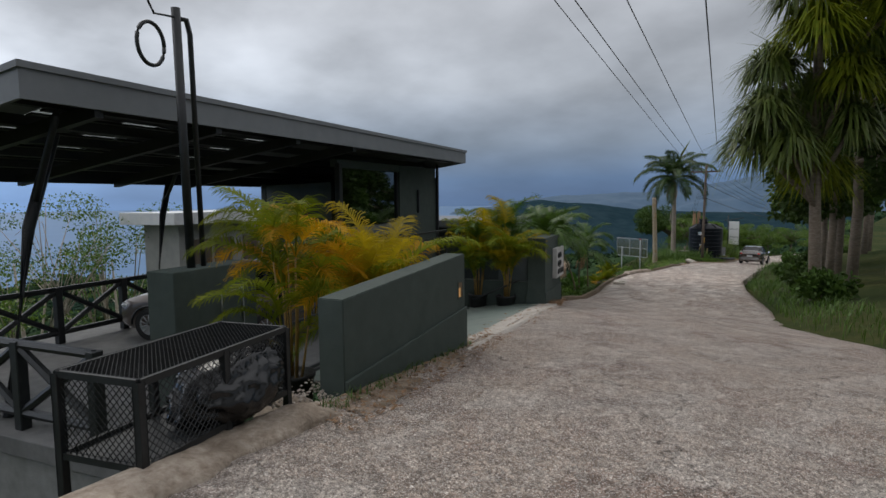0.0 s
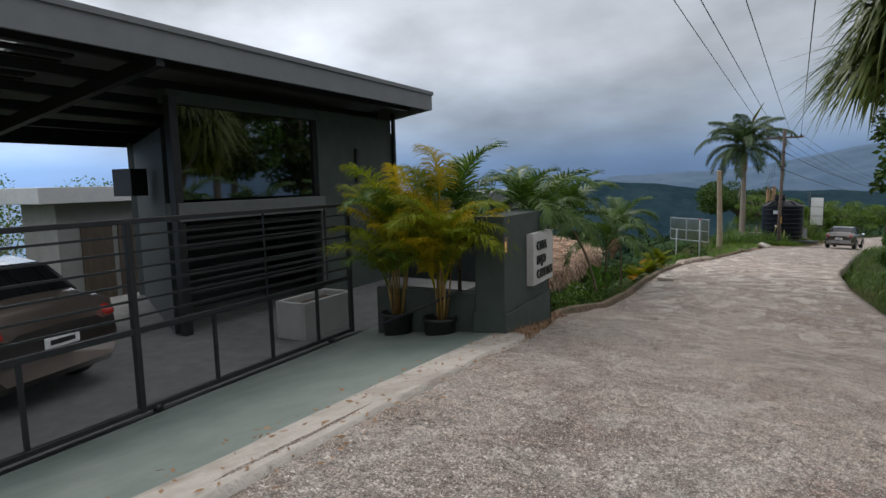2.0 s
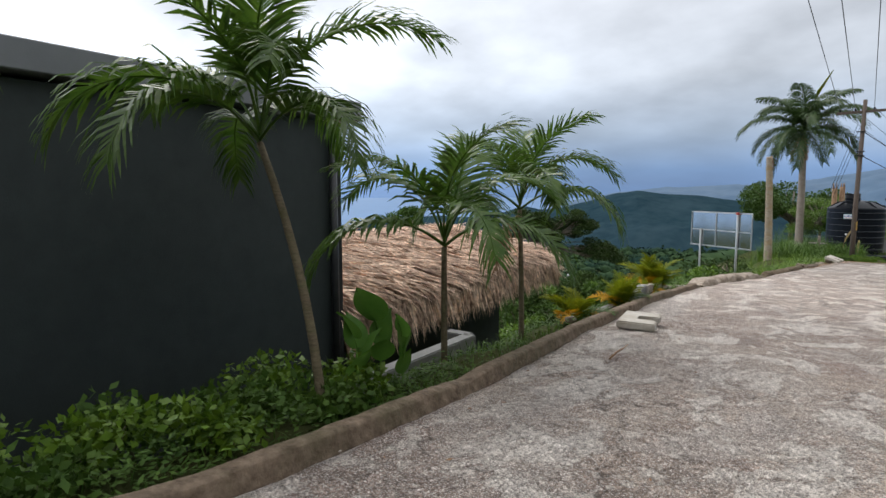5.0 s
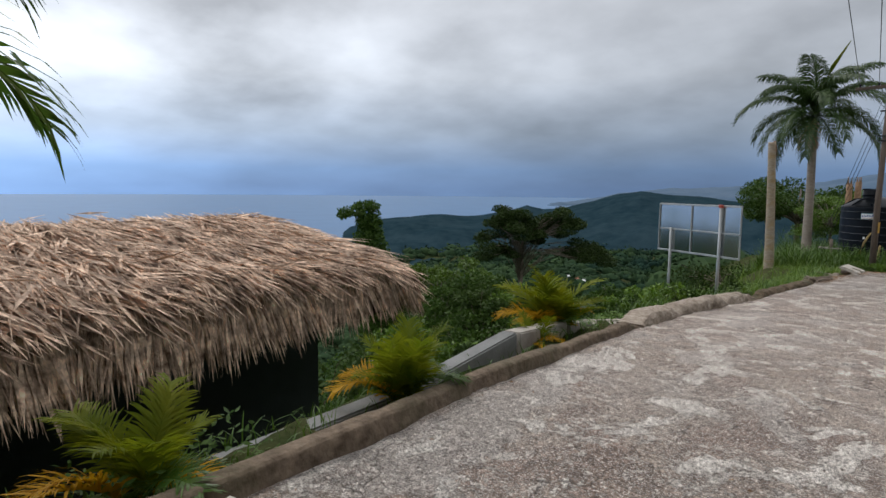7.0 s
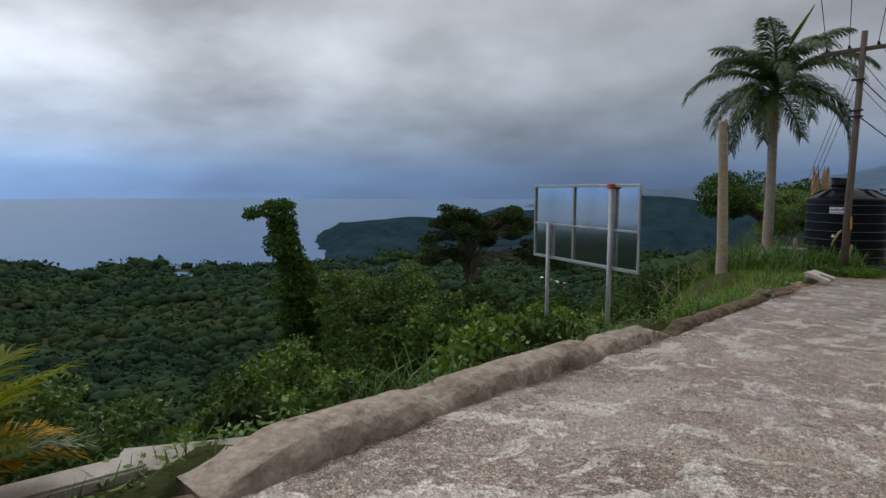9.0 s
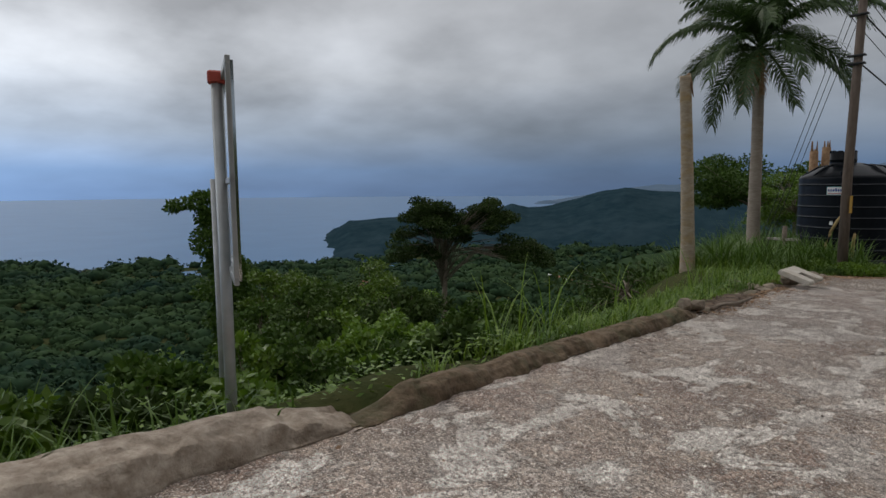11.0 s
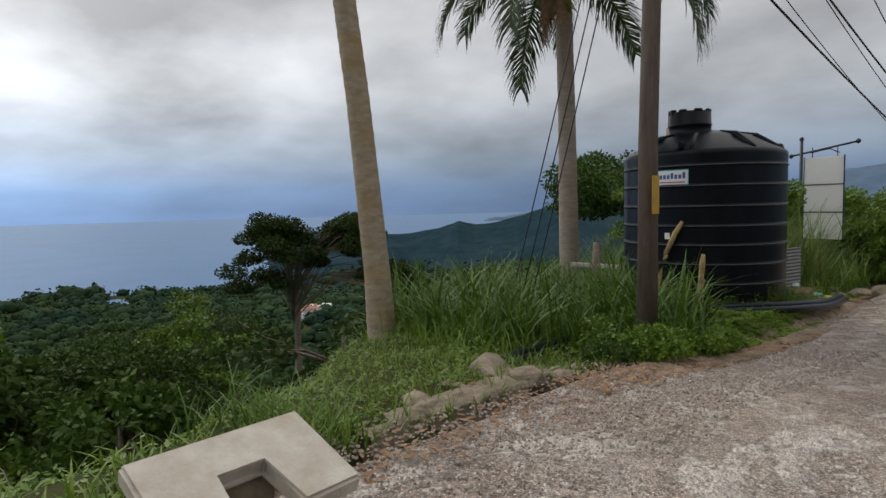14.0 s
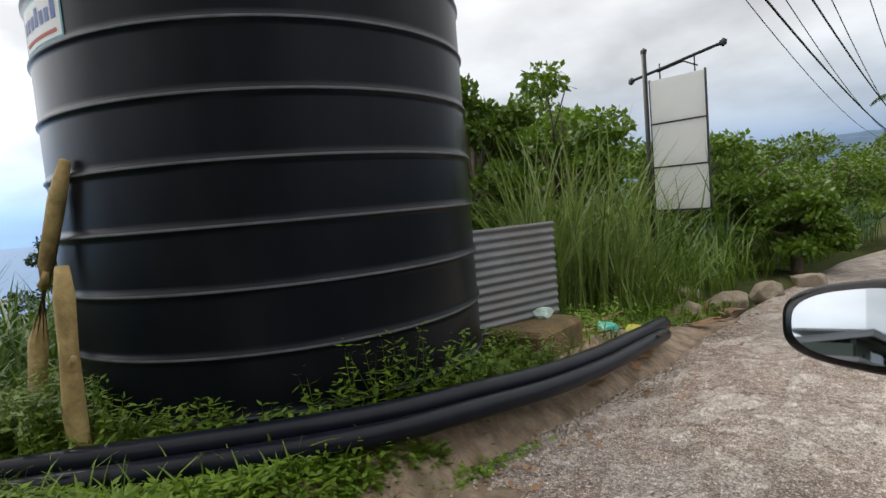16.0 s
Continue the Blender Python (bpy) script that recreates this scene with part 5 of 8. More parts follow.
def broad_leaf(name, length, width, rng):
    """A big heart-shaped leaf on a stalk, from the origin along +x."""
    n, m = 9, 5
    vs, fs = [], []
    for i in range(n):
        t = i / (n - 1)
        w = width * math.sin(math.pi * min(1, (t * 0.93 + 0.07)) ** 0.75)
        for j in range(m):
            s = (j / (m - 1) - 0.5) * 2
            vs.append((0.35 * length + t * length, s * w * 0.5, 0.05 * length + 0.10 * length * math.sin(t * 2.2) - 0.25 * length * t * t + 0.06 * abs(s) * length))
    for i in range(n - 1):
        for j in range(m - 1):
            a = i * m + j
            fs.append((a, a + 1, a + m + 1, a + m))
    o = len(vs)
    vs += [(0, -0.008, 0), (0, 0.008, 0), (0.4 * length, 0.006, 0.06 * length), (0.4 * length, -0.006, 0.06 * length)]
    fs.append((o, o + 1, o + 2, o + 3))
    me = bpy.data.meshes.new(name)
    me.from_pydata(vs, [], fs)
    me.polygons.foreach_set("use_smooth", [True] * len(me.polygons))
    me.materials.append(M_BROAD)
    return me


for k, (x, y, r) in enumerate(((-14.15, 50.95, 0.42), (-13.95, 51.6, 0.38), (-14.45, 50.55, 0.40), (-14.75, 50.9, 0.45), (-13.95, 52.2, 0.34), (-14.25, 52.6, 0.36), (-14.9, 51.6, 0.45))):
    shrub("pole_weed", (x, y, float(lie(x, y)) - 0.1), (r, r, r * 0.8), 2600, 0.045, 240 + k, (M_LEAFL, M_WEED, M_LEAF)[k % 3], "leafy green weed clump round the pole's foot", "weed", "weeds round the pole")


BROAD = broad_leaf("leaf", 0.36, 0.30, RNG)
for k, (x, y, s) in enumerate(((-9.45, 18.5, 0.85), (-9.75, 18.9, 1.0), (-9.35, 18.85, 0.7))):
    rng = np.random.RandomState(90 + k)
    p = thing("taro_plant", "large-leaved green taro plant beside the wall", "plant", (x, y, float(rise(y)) - 0.1), "taro plants")
    for j in range(4):
        hang("leaf", BROAD, p, (0, 0, 0.1 + 0.1 * j), j * 97 + rng.uniform(-20, 20), rng.uniform(52, 84), rng.uniform(-30, 30), s * rng.uniform(0.7, 1.1))

# ---- thatched roof strands ----
def thatch_strands():
    rng = np.random.RandomState(5)
    prof = np.array([(-0.85, -2.45), (-0.75, -2.28), (-0.3, -2.03), (0.6, -1.86), (2.0, -1.59), (3.2, -1.8)])
    seg = np.r_[0, np.cumsum(np.hypot(*np.diff(prof, axis=0).T))]
    def surf(s):
        return np.interp(s, seg, prof[:, 0]), np.interp(s, seg, prof[:, 1])
    n = 26000
    x = rng.uniform(18.72, 26.68, n)
    s = seg[-1] * rng.rand(n) ** 1.15
    s[: n // 9] = rng.uniform(0, 0.35, n // 9)
    e = np.clip((x - 25.4) / 1.3, 0, 1)
    y, z = surf(s)
    y2, z2 = surf(np.maximum(s - 0.12, 0))
    y = 2 + (y - 2) * (1 - 0.05 * e * e)
    z = z - 0.3 * e * e * (z + 2.75) + 0.05
    P = np.stack([x, y, z + 0.02 + 0.17 * rng.rand(n)], 1)
    low = s < 0.45
    mess = np.where(low, 0.11, 0.17 + 0.25 * rng.rand(n) ** 3)
    lock = bumps(x * 1.0, s, 0.16, 91) + 0.6 * bumps(x, s, 0.07, 92)
    P[:, 2] += 0.045 * lock
    D = np.stack([mess * rng.randn(n) + 0.28 * bumps(x, s, 0.22, 93) + 0.5 * e, np.where(low, -0.22, -0.85) + 0.6 * mess * rng.randn(n), np.where(low, -1.0, -0.24) + 0.12 * rng.randn(n) - 0.9 * e * e], 1)
    ln = np.where(low, rng.uniform(0.3, 0.66, n), rng.uniform(0.4, 0.9, n))
    U = unit(D) * ln[:, None]
    V = unit(np.cross(U, np.stack([0.3 * rng.randn(n), -0.5 + 0.4 * rng.randn(n), 0.8 + 0.3 * rng.randn(n)], 1))) * (rng.uniform(0.008, 0.022, n) * np.where(low, 1.1, 1.0))[:, None]
    # end fringe
    m = 4200
    ye = rng.uniform(-0.7, 4.0, m)
    ze = np.interp(ye, [-0.8, -0.1, 0.6, 2, 3.4, 4.5], [-2.38, -2.22, -2.1, -1.92, -2.1, -2.4])
    Pe = np.stack([26.53 + 0.12 * rng.rand(m), ye, ze + 0.06 * rng.randn(m)], 1)
    Ue = unit(np.stack([0.3 + 0.2 * rng.randn(m), 0.2 * rng.randn(m) - 0.3 * (ye < 0), -1 + 0 * ye], 1)) * rng.uniform(0.2, 0.5, m)[:, None]
    Ve = unit(np.cross(Ue, np.tile([1.0, 0.2, 0.3], (m, 1)))) * rng.uniform(0.008, 0.02, m)[:, None]
    ob = quads_object("thatch_leaves", np.r_[P, Pe], np.r_[U, Ue], np.r_[V, Ve], M_THATCH, shelter, "shaggy dry palm leaves")
    tagged(ob, kind="stuff")


thatch_strands()


# ---- roadside things: billboard, slabs, posts, tank ----
def billboard():
    b = thing("billboard", "billboard seen from behind, thin galvanised frame on two posts", "billboard", (-14.78, 35.43, 0))
    d = Vector((1.36, -0.45, 0)).normalized()
    ang = math.degrees(math.atan2(d.y, d.x))
    b.matrix_world = pose(-14.80, 35.35, 0, 0, 0, ang)
    # panel behind the posts, local x along it, front to local -y
    boxed("panel", (-0.42, 0.045, -2.40, 1.92, 0.06, -1.30), M_PANEL, b, "thin pale sheet with a worn silver back", bevel=0)
    for name, dims in (("top_rail", (-0.44, 0.02, -1.32, 1.94, 0.045, -1.28)), ("bottom_rail", (-0.44, 0.02, -2.42, 1.94, 0.045, -2.38)), ("mid_rail", (-0.44, 0.02, -1.90, 1.94, 0.045, -1.87)),
                       ("side_rail", (-0.44, 0.02, -2.38, -0.41, 0.045, -1.32)), ("side_rail", (1.91, 0.02, -2.38, 1.94, 0.045, -1.32)), ("stile", (0.57, 0.02, -2.38, 0.60, 0.045, -1.32))):
        boxed(name, dims, M_GALV, b, bevel=0.003)
    rod("post", [(0, 0, -4.6), (0, 0, -1.85)], 0.03, M_GALV, b, sides=8)
    rod("post", [(1.43, 0, -4.2), (1.43, 0, -1.28)], 0.033, M_GALV, b, sides=8)
    boxed("clamp", (1.39, -0.05, -1.34, 1.47, 0.05, -1.27), M_RED, b, "red clamp")
    return b


billboard()


def u_slab(name, at, turn, tip, lx, ly, label):
    """A cast slab with a notch in its front edge; at is the back corner of its top face."""
    t = thing(name, label, "slab", at, "cast slabs")
    t.matrix_world = pose(*at, 0, tip, turn)
    a, b, c = ly * 0.34, ly * 0.64, lx * 0.42
    pts = [(0, 0), (lx, 0), (lx, a), (c, a), (c, b), (lx, b), (lx, ly), (0, ly)]
    bm = bmesh.new()
    lo = [bm.verts.new((x, y, -0.095)) for x, y in pts]
    hi = [bm.verts.new((x, y, 0)) for x, y in pts]
    bm.faces.new(lo[::-1])
    bm.faces.new(hi)
    for k in range(8):
        bm.faces.new((lo[k], lo[(k + 1) % 8], hi[(k + 1) % 8], hi[k]))
    bmesh.ops.bevel(bm, geom=bm.edges[:], offset=0.016, segments=2, affect="EDGES")
    part("slab_body", bm, M_SLAB, t)
    return t


u_slab("cast_slab", (-9.71, 22.40, -2.15), 22, 1, 0.45, 0.68, "U-shaped pale cement slab lying at the road's edge")
u_slab("cast_slab", (-14.0, 45.53, -3.50), 1, 19, 0.56, 0.83, "U-shaped pale cement slab propped on the road's edge")

# low block walls behind the kerb
def low_wall(pts, w, h, label, mat):
    p = thing("low_wall", label, "wall", (0, 0, 0), "low block walls")
    for (x0, y0, z0), (x1, y1, z1) in zip(pts, pts[1:]):
        a, b = Vector((x0, y0, 0)), Vector((x1, y1, 0))
        d = (b - a).normalized()
        n = Vector((-d.y, d.x, 0)) * w / 2
        bm = bmesh.new()
        vs = [bm.verts.new(v) for v in (a - n + Vector((0, 0, z0 - h)), b - n + Vector((0, 0, z1 - h)), b + n + Vector((0, 0, z1 - h)), a + n + Vector((0, 0, z0 - h)), a - n + Vector((0, 0, z0)), b - n + Vector((0, 0, z1)), b + n + Vector((0, 0, z1)), a + n + Vector((0, 0, z0)))]
        for f in ((3, 2, 1, 0), (4, 5, 6, 7), (0, 1, 5, 4), (1, 2, 6, 5), (2, 3, 7, 6), (3, 0, 4, 7)):
            bm.faces.new([vs[k] for k in f])
        bmesh.ops.bevel(bm, geom=bm.edges[:], offset=0.015, segments=2, affect="EDGES")
        bmesh.ops.recalc_face_normals(bm, faces=bm.faces)
        part("wall_length", bm, mat, p)
    return p


low_wall([(-10.95, 19.0, -2.62), (-11.75, 21.85, -2.62), (-12.15, 21.75, -2.62)], 0.2, 1.2, "low grey block wall with a return at its end", M_SLABGREY)
low_wall([(-10.95, 23.3, -2.48), (-11.25, 24.9, -2.47), (-11.78, 26.55, -2.42)], 0.17, 1.2, "low grey block wall behind the palms", M_SLABGREY)
low_wall([(-11.82, 26.62, -2.44), (-12.2, 27.9, -2.58)], 0.2, 1.2, "low stained block wall behind the palms", M_LIP)
low_wall([(-12.22, 27.95, -2.62), (-12.52, 28.85, -2.78)], 0.22, 0.9, "low pale wall behind the kerb", M_LIP)
low_wall([(-12.62, 28.78, -2.80), (-12.32, 29.55, -2.84)], 0.34, 0.8, "broken whitish wall stub behind the kerb", M_LIP)


def rocks(items):
    """Broken lumps: each the hull of random points, edges a little worn."""
    for k, (x, y, z, s, fl) in enumerate(items):
        rng = np.random.RandomState(300 + k)
        bm = bmesh.new()
        for _ in range(22):
            d = rng.randn(3)
            d /= np.linalg.norm(d)
            bm.verts.new(Vector((d[0] * s * rng.uniform(0.75, 1.05), d[1] * s * 1.35 * rng.uniform(0.75, 1.05), d[2] * s * fl * rng.uniform(0.75, 1.1))))
        r = bmesh.ops.convex_hull(bm, input=bm.verts[:])
        bmesh.ops.delete(bm, geom=[v for v in bm.verts if not v.link_faces], context="VERTS")
        bmesh.ops.bevel(bm, geom=bm.edges[:], offset=0.04 * s, segments=1, affect="EDGES")
        bmesh.ops.recalc_face_normals(bm, faces=bm.faces)
        ob = part("rock", bm, M_ROCK)
        ob.matrix_world = pose(x, y, z, rng.uniform(-15, 15), rng.uniform(-15, 15), rng.uniform(0, 360))
        tagged(ob, "rough grey-brown lump of broken concrete and rock", "rock", "rocks at the road's edge")


rocks([(-13.55, 40.85, -3.47, 0.085, 1.5), (-13.45, 41.0, -3.47, 0.085, 1.5), (-13.57, 40.68, -3.52, 0.08, 0.9), (-13.38, 41.2, -3.56, 0.06, 0.8), (-13.7, 41.0, -3.52, 0.09, 1.0), (-14.3, 41.6, -3.8, 0.3, 0.4), (-14.5, 45.0, -3.82, 0.34, 0.38), (-14.15, 44.75, -3.76, 0.17, 0.4), (-13.72, 42.3, -3.66, 0.12, 0.45), (-13.62, 41.75, -3.62, 0.10, 0.5), (-13.78, 43.2, -3.70, 0.15, 0.4), (-13.9, 43.9, -3.73, 0.13, 0.45), (-13.66, 42.75, -3.68, 0.08, 0.5), (-13.98, 45.0, -3.76, 0.12, 0.5), (-13.95, 45.95, -3.74, 0.17, 0.8), (-13.95, 43.9, -3.78, 0.13, 0.5), (-13.9, 44.6, -3.8, 0.16, 0.5),
       (-14.68, 48.2, -4.02, 0.22, 0.55), (-14.78, 48.85, -4.0, 0.27, 0.6), (-14.42, 48.95, -4.02, 0.20, 0.6), (-14.58, 47.75, -3.98, 0.18, 0.55), (-14.5, 48.5, -4.03, 0.15, 0.6), (-14.3, 49.3, -4.07, 0.10, 0.6), (-3.6, 2.3, -0.22, 0.16, 0.3), (-3.75, 2.6, -0.22, 0.14, 0.3),
       (-14.2, 61.3, -4.95, 0.24, 0.6), (-13.9, 62.0, -4.95, 0.28, 0.7), (-13.6, 63.0, -4.95, 0.28, 0.7), (-14.6, 62.6, -4.95, 0.25, 0.8), (-13.2, 64, -4.95, 0.3, 0.7), (-10.25, 22.2, -2.2, 0.07, 0.8)])
rt = thing("dead_root", "thin bent brown root lying along the road's edge", "root", (-13.33, 41.15, -3.52))
rod("root", [(0, 0, 0), (-0.02, 0.35, 0.01), (0.03, 0.7, -0.02), (0.0, 1.15, -0.03), (-0.06, 1.5, -0.05)], [0.028, 0.024, 0.026, 0.018, 0.01], M_BARK, rt, sides=7)
sk = thing("dry_stick", "dry bent stick lying on the concrete", "stick", (-8.84, 20.93, -2.15))
rod("stick", [(0, 0, 0), (-0.05, 0.18, 0.015), (-0.09, 0.36, 0.01), (-0.14, 0.55, 0.015)], [0.008, 0.01, 0.008, 0.004], M_DRY, sk, sides=6)


def ringed_trunk(parent, pts, radii, mat, name="trunk"):
    """A palm trunk with faint rings."""
    pts = [Vector(p) for p in pts]
    fine, rad = [], []
    n = 90
    seg = len(pts) - 1
    for k in range(n + 1):
        u = k / n * seg
        i = min(int(u), seg - 1)
        fine.append(pts[i].lerp(pts[i + 1], u - i))
        rad.append((radii[i] + (radii[i + 1] - radii[i]) * (u - i)) * (1.03 if k % 3 == 0 else 1.0))
    return rod(name, fine, rad, mat, parent, sides=16)


st = thing("palm_stump", "tall bare broken-off palm trunk, tan and weathered", "tree", (-18.04, 50.34, -4.95))
ringed_trunk(st, [(0, 0, -0.3), (0.0, -0.1, 1.5), (0.0, -0.35, 4.0), (0.02, -0.65, 6.1)], [0.24, 0.19, 0.165, 0.15], M_STUMP)
rod("torn_bark", [(0.1, -0.62, 6.15), (0.16, -0.6, 5.9), (0.24, -0.58, 5.5)], [0.05, 0.05, 0.01], M_DRY, st, sides=5)

rp = thing("royal_palm", "tall royal palm with a grey trunk and green crownshaft", "palm", (-18.45, 56.2, -5.15))
ringed_trunk(rp, [(0.03, 0.05, -0.4), (0.0, -0.02, 2.0), (0.02, -0.1, 4.5), (0.0, -0.15, 6.75)], [0.27, 0.215, 0.19, 0.18], M_ROYALTRUNK)
rod("crownshaft", [(0, -0.15, 6.7), (-0.01, -0.16, 7.5), (-0.02, -0.17, 8.3)], [0.17, 0.16, 0.10], M_GREEN, rp, "smooth green crownshaft", sides=14)
for k in range(24):
    q = k / 23
    rr = np.random.RandomState(700 + k)
    hang("frond", ROYAL[min(4, int(q * 5))], rp, (-0.02, -0.17, 8.2 - 0.2 * q), k * 137.5, rr.uniform(-6, 6), rr.uniform(-15, 15), rr.uniform(0.9, 1.08))
rod("spear_leaf", [(-0.02, -0.17, 8.1), (0.12, -0.1, 9.2), (0.55, 0.1, 10.4), (1.15, 0.4, 11.6)], [0.1, 0.11, 0.10, 0.02], M_LIME, rp, "unopened pale green spear leaf", sides=8)
br = thing("broken_trunk", "pair of broken reddish palm trunk stubs behind the tank", "tree", (-17.66, 60.58, -5.4))
for dx, dy, zt, r in ((-0.22, -0.1, 5.2, 0.15), (0.16, 0.1, 5.35, 0.15)):
    rod("trunk", [(dx * 0.6, dy, -0.3), (dx * 0.8, dy, 2.5), (dx, dy, zt - 0.35)], [0.2, 0.17, r], M_DRY, br, sides=10)
    for k in range(5):
        a = 1.26 * k + dx * 9
        rod("splinter", [(dx + 0.09 * math.cos(a), dy + 0.09 * math.sin(a), zt - 0.5), (dx + 0.10 * math.cos(a), dy + 0.10 * math.sin(a), zt - 0.1 + 0.16 * math.sin(3.1 * k + dx * 20))], [0.05, 0.012], M_DRY, br, sides=5)
for k, yw in enumerate((-60, -85, 150)):
    hang("dead_frond", ROYAL_DRY, rp, (-0.02, -0.17, 8.0), yw, 0, 0, 0.8)

POLE = Vector((-14.43, 51.36, -4.3))
up = thing("utility_pole", "dark wooden utility pole with a crossarm", "pole", POLE)
rod("pole", [(0, 0, -0.5), (-0.03, 0.08, 2.5), (0.05, 0.2, 8.2)], [0.125, 0.112, 0.09], M_POLE, up, sides=14)
boxed("crossarm", (-1.15, 0.12, 7.55, 1.2, 0.22, 7.68), M_POLE, up)
for x in (-1.0, -0.35, 0.45, 1.05):
    lathe_ob = lathe("insulator", [(0.035, 0), (0.05, 0.03), (0.03, 0.06), (0.045, 0.09), (0.02, 0.13), (0, 0.14)], M_TANK, up, sides=10)
    lathe_ob.location = (x, 0.17, 7.68)
boxed("yellow_plate", (-0.06, -0.118, 1.66, 0.06, -0.108, 2.1), M_YELLOW, up, "yellow marker plate", m=pose(0, 0, 0, 0, 0, 76))
for k, z in enumerate((5.4, 5.6, 6.6)):
    boxed("bracket", (-0.2, -0.02, z, 0.2, 0.12, z + 0.05), M_DARK, up)


def wire(pts_a, pts_b, sag, r=0.012, name="wire", label="thin black overhead power wire", group="overhead wires"):
    a, b = Vector(pts_a), Vector(pts_b)
    pts = []
    for k in range(25):
        t = k / 24
        p = a.lerp(b, t)
        p.z -= sag * 4 * t * (1 - t)
        pts.append(p)
    return tagged(rod(name, pts, r, M_DARK, None, sides=5), label, "wire", group)


arm = POLE + Vector((0, 0.17, 7.8))
for k, x in enumerate((-1.0, -0.35, 0.45, 1.05)):
    wire(arm + Vector((x, 0, 0)), ((0.42, -20, 7.9), (1.66, -20, 6.5), (2.45, -20, 6.9), (4.76, -20, 5.0))[k], 0.2)
    wire(arm + Vector((x, 0, 0)), (-13.4 + 0.7 * k, 100, -1.5), 1.2)
for k in range(2):
    wire(POLE + Vector((0.1, 0.15, 5.4 + 1.2 * k)), (-11.8 + 0.5 * k, 100, -2.0), 1.0, 0.02)
for k, (x, y) in enumerate(((-16.9, 51.75), (-16.85, 51.95), (-16.8, 52.15))):
    wire(POLE + Vector((-0.05, 0.17, 7.5 - 0.5 * k)), (x, y, float(lie(x, y))), 0.05, 0.009, "guy_wire", "thin guy wire from the pole to the ground", "guy wires")

hp = house_frame("service_mast", "pair of black service mast pipes with a coil of cable", "pole")
rod("mast", [(1.47, -0.8, 0.46), (1.42, -0.8, 3.72)], 0.055, M_DARK, hp, sides=10)
rod("mast_pipe", [(1.68, -0.8, 0.46), (1.63, -0.8, 3.45), (1.58, -0.8, 3.62), (1.47, -0.8, 3.6)], 0.034, M_DARK, hp, sides=8)
rod("cable_coil", [(1.03 + 0.19 * math.cos(a), -0.8, 3.2 + 0.25 * math.sin(a)) for a in np.linspace(0, 2 * math.pi * 0.995, 28)], 0.024, M_DARK, hp, sides=6)
rod("service_wire", [(1.5, -0.8, 3.62), (1.05, -0.85, 3.55), (0.2, -1.3, 4.1), (-3, -3.5, 6.0)], 0.014, M_DARK, hp, sides=5)

# ---- water tank ----
TZ = -4.72
tk = thing("water_tank", "big black ribbed plastic water tank standing on the verge", "tank", (-15.59, 56.3, TZ))
R = 1.42
prof = [(0, 0.0), (R - 0.02, 0.0), (R, 0.02)]
ribs = [z - TZ for z in (-4.27, -3.94, -3.60, -3.27, -2.94, -2.60, -2.245, -1.90)]
for z in ribs:
    prof += [(R, z - 0.045), (R, z - 0.03), (R + 0.007, z - 0.016), (R + 0.014, z - 0.006), (R + 0.014, z + 0.006), (R + 0.007, z + 0.016), (R, z + 0.03), (R, z + 0.045)]
H = -1.72 - TZ
prof += [(R, H), (R, H + 0.03), (R - 0.02, H + 0.07), (R - 0.06, H + 0.10), (R - 0.25, H + 0.19), (R * 0.6, H + 0.38), (0.45, H + 0.48), (0.2, H + 0.53), (0, H + 0.54)]
lathe("shell", prof, M_TANK, tk, sides=96)
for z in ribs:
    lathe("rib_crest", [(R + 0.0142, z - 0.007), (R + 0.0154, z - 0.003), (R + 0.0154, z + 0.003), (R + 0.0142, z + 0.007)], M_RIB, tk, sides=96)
for k in range(8):
    a = radians(45 * k + 12)
    m = pose(0, 0, 0, 0, 0, math.degrees(a))
    rod("dome_ridge", [m @ Vector((R - 0.08, 0, H + 0.10)), m @ Vector((R - 0.28, 0, H + 0.215)), m @ Vector((0.9, 0, H + 0.375)), m @ Vector((0.5, 0, H + 0.47))], [0.03, 0.05, 0.05, 0.02], M_TANK, tk, sides=8)
for a in (35, 155, 275):
    m = pose(0, 0, 0, 0, 0, a)
    bm = bmesh.new()
    box(bm, R - 0.2, -0.05, H + 0.1, R + 0.01, 0.05, H + 0.24, bevel=0.03, m=m)
    part("lifting_lug", bm, M_TANK, tk)
hatch = lathe("hatch", [(0.40, 0.0), (0.40, 0.03), (0.375, 0.04), (0.375, 0.2), (0.385, 0.21), (0.385, 0.24), (0.375, 0.25), (0.37, 0.46), (0.355, 0.475), (0, 0.475)], M_TANK, tk, "black screw hatch on a raised neck", sides=48)
hatch.location = (-0.17, -0.17, H + 0.40)
for k in range(8):
    bm = bmesh.new()
    box(bm, 0.30, -0.07, 0.45, 0.372, 0.07, 0.51, bevel=0.012, m=pose(0, 0, 0, 0, 0, 45 * k))
    part("lid_tooth", bm, M_TANK, hatch)


def on_tank(name, a0, a1, z0, z1, mat, parent, lift, label=""):
    """A thin curved label on the tank's wall; angles in degrees from +x."""
    vs, fs, n = [], [], 14
    for k in range(n + 1):
        a = radians(a0 + (a1 - a0) * k / n)
        for r, z in ((R + lift, z0), (R + lift, z1)):
            vs.append((r * math.cos(a), r * math.sin(a), z))
    for k in range(n):
        fs.append((2 * k, 2 * k + 2, 2 * k + 3, 2 * k + 1))
    return mesh(name, vs, fs, mat, parent, label, True)


LA0 = math.degrees(math.atan2(54.95 - 56.3, -15.32 + 15.59))
LA1 = math.degrees(math.atan2(54.59 - 56.3, -15.90 + 15.59))
la, lb = LA1, LA0
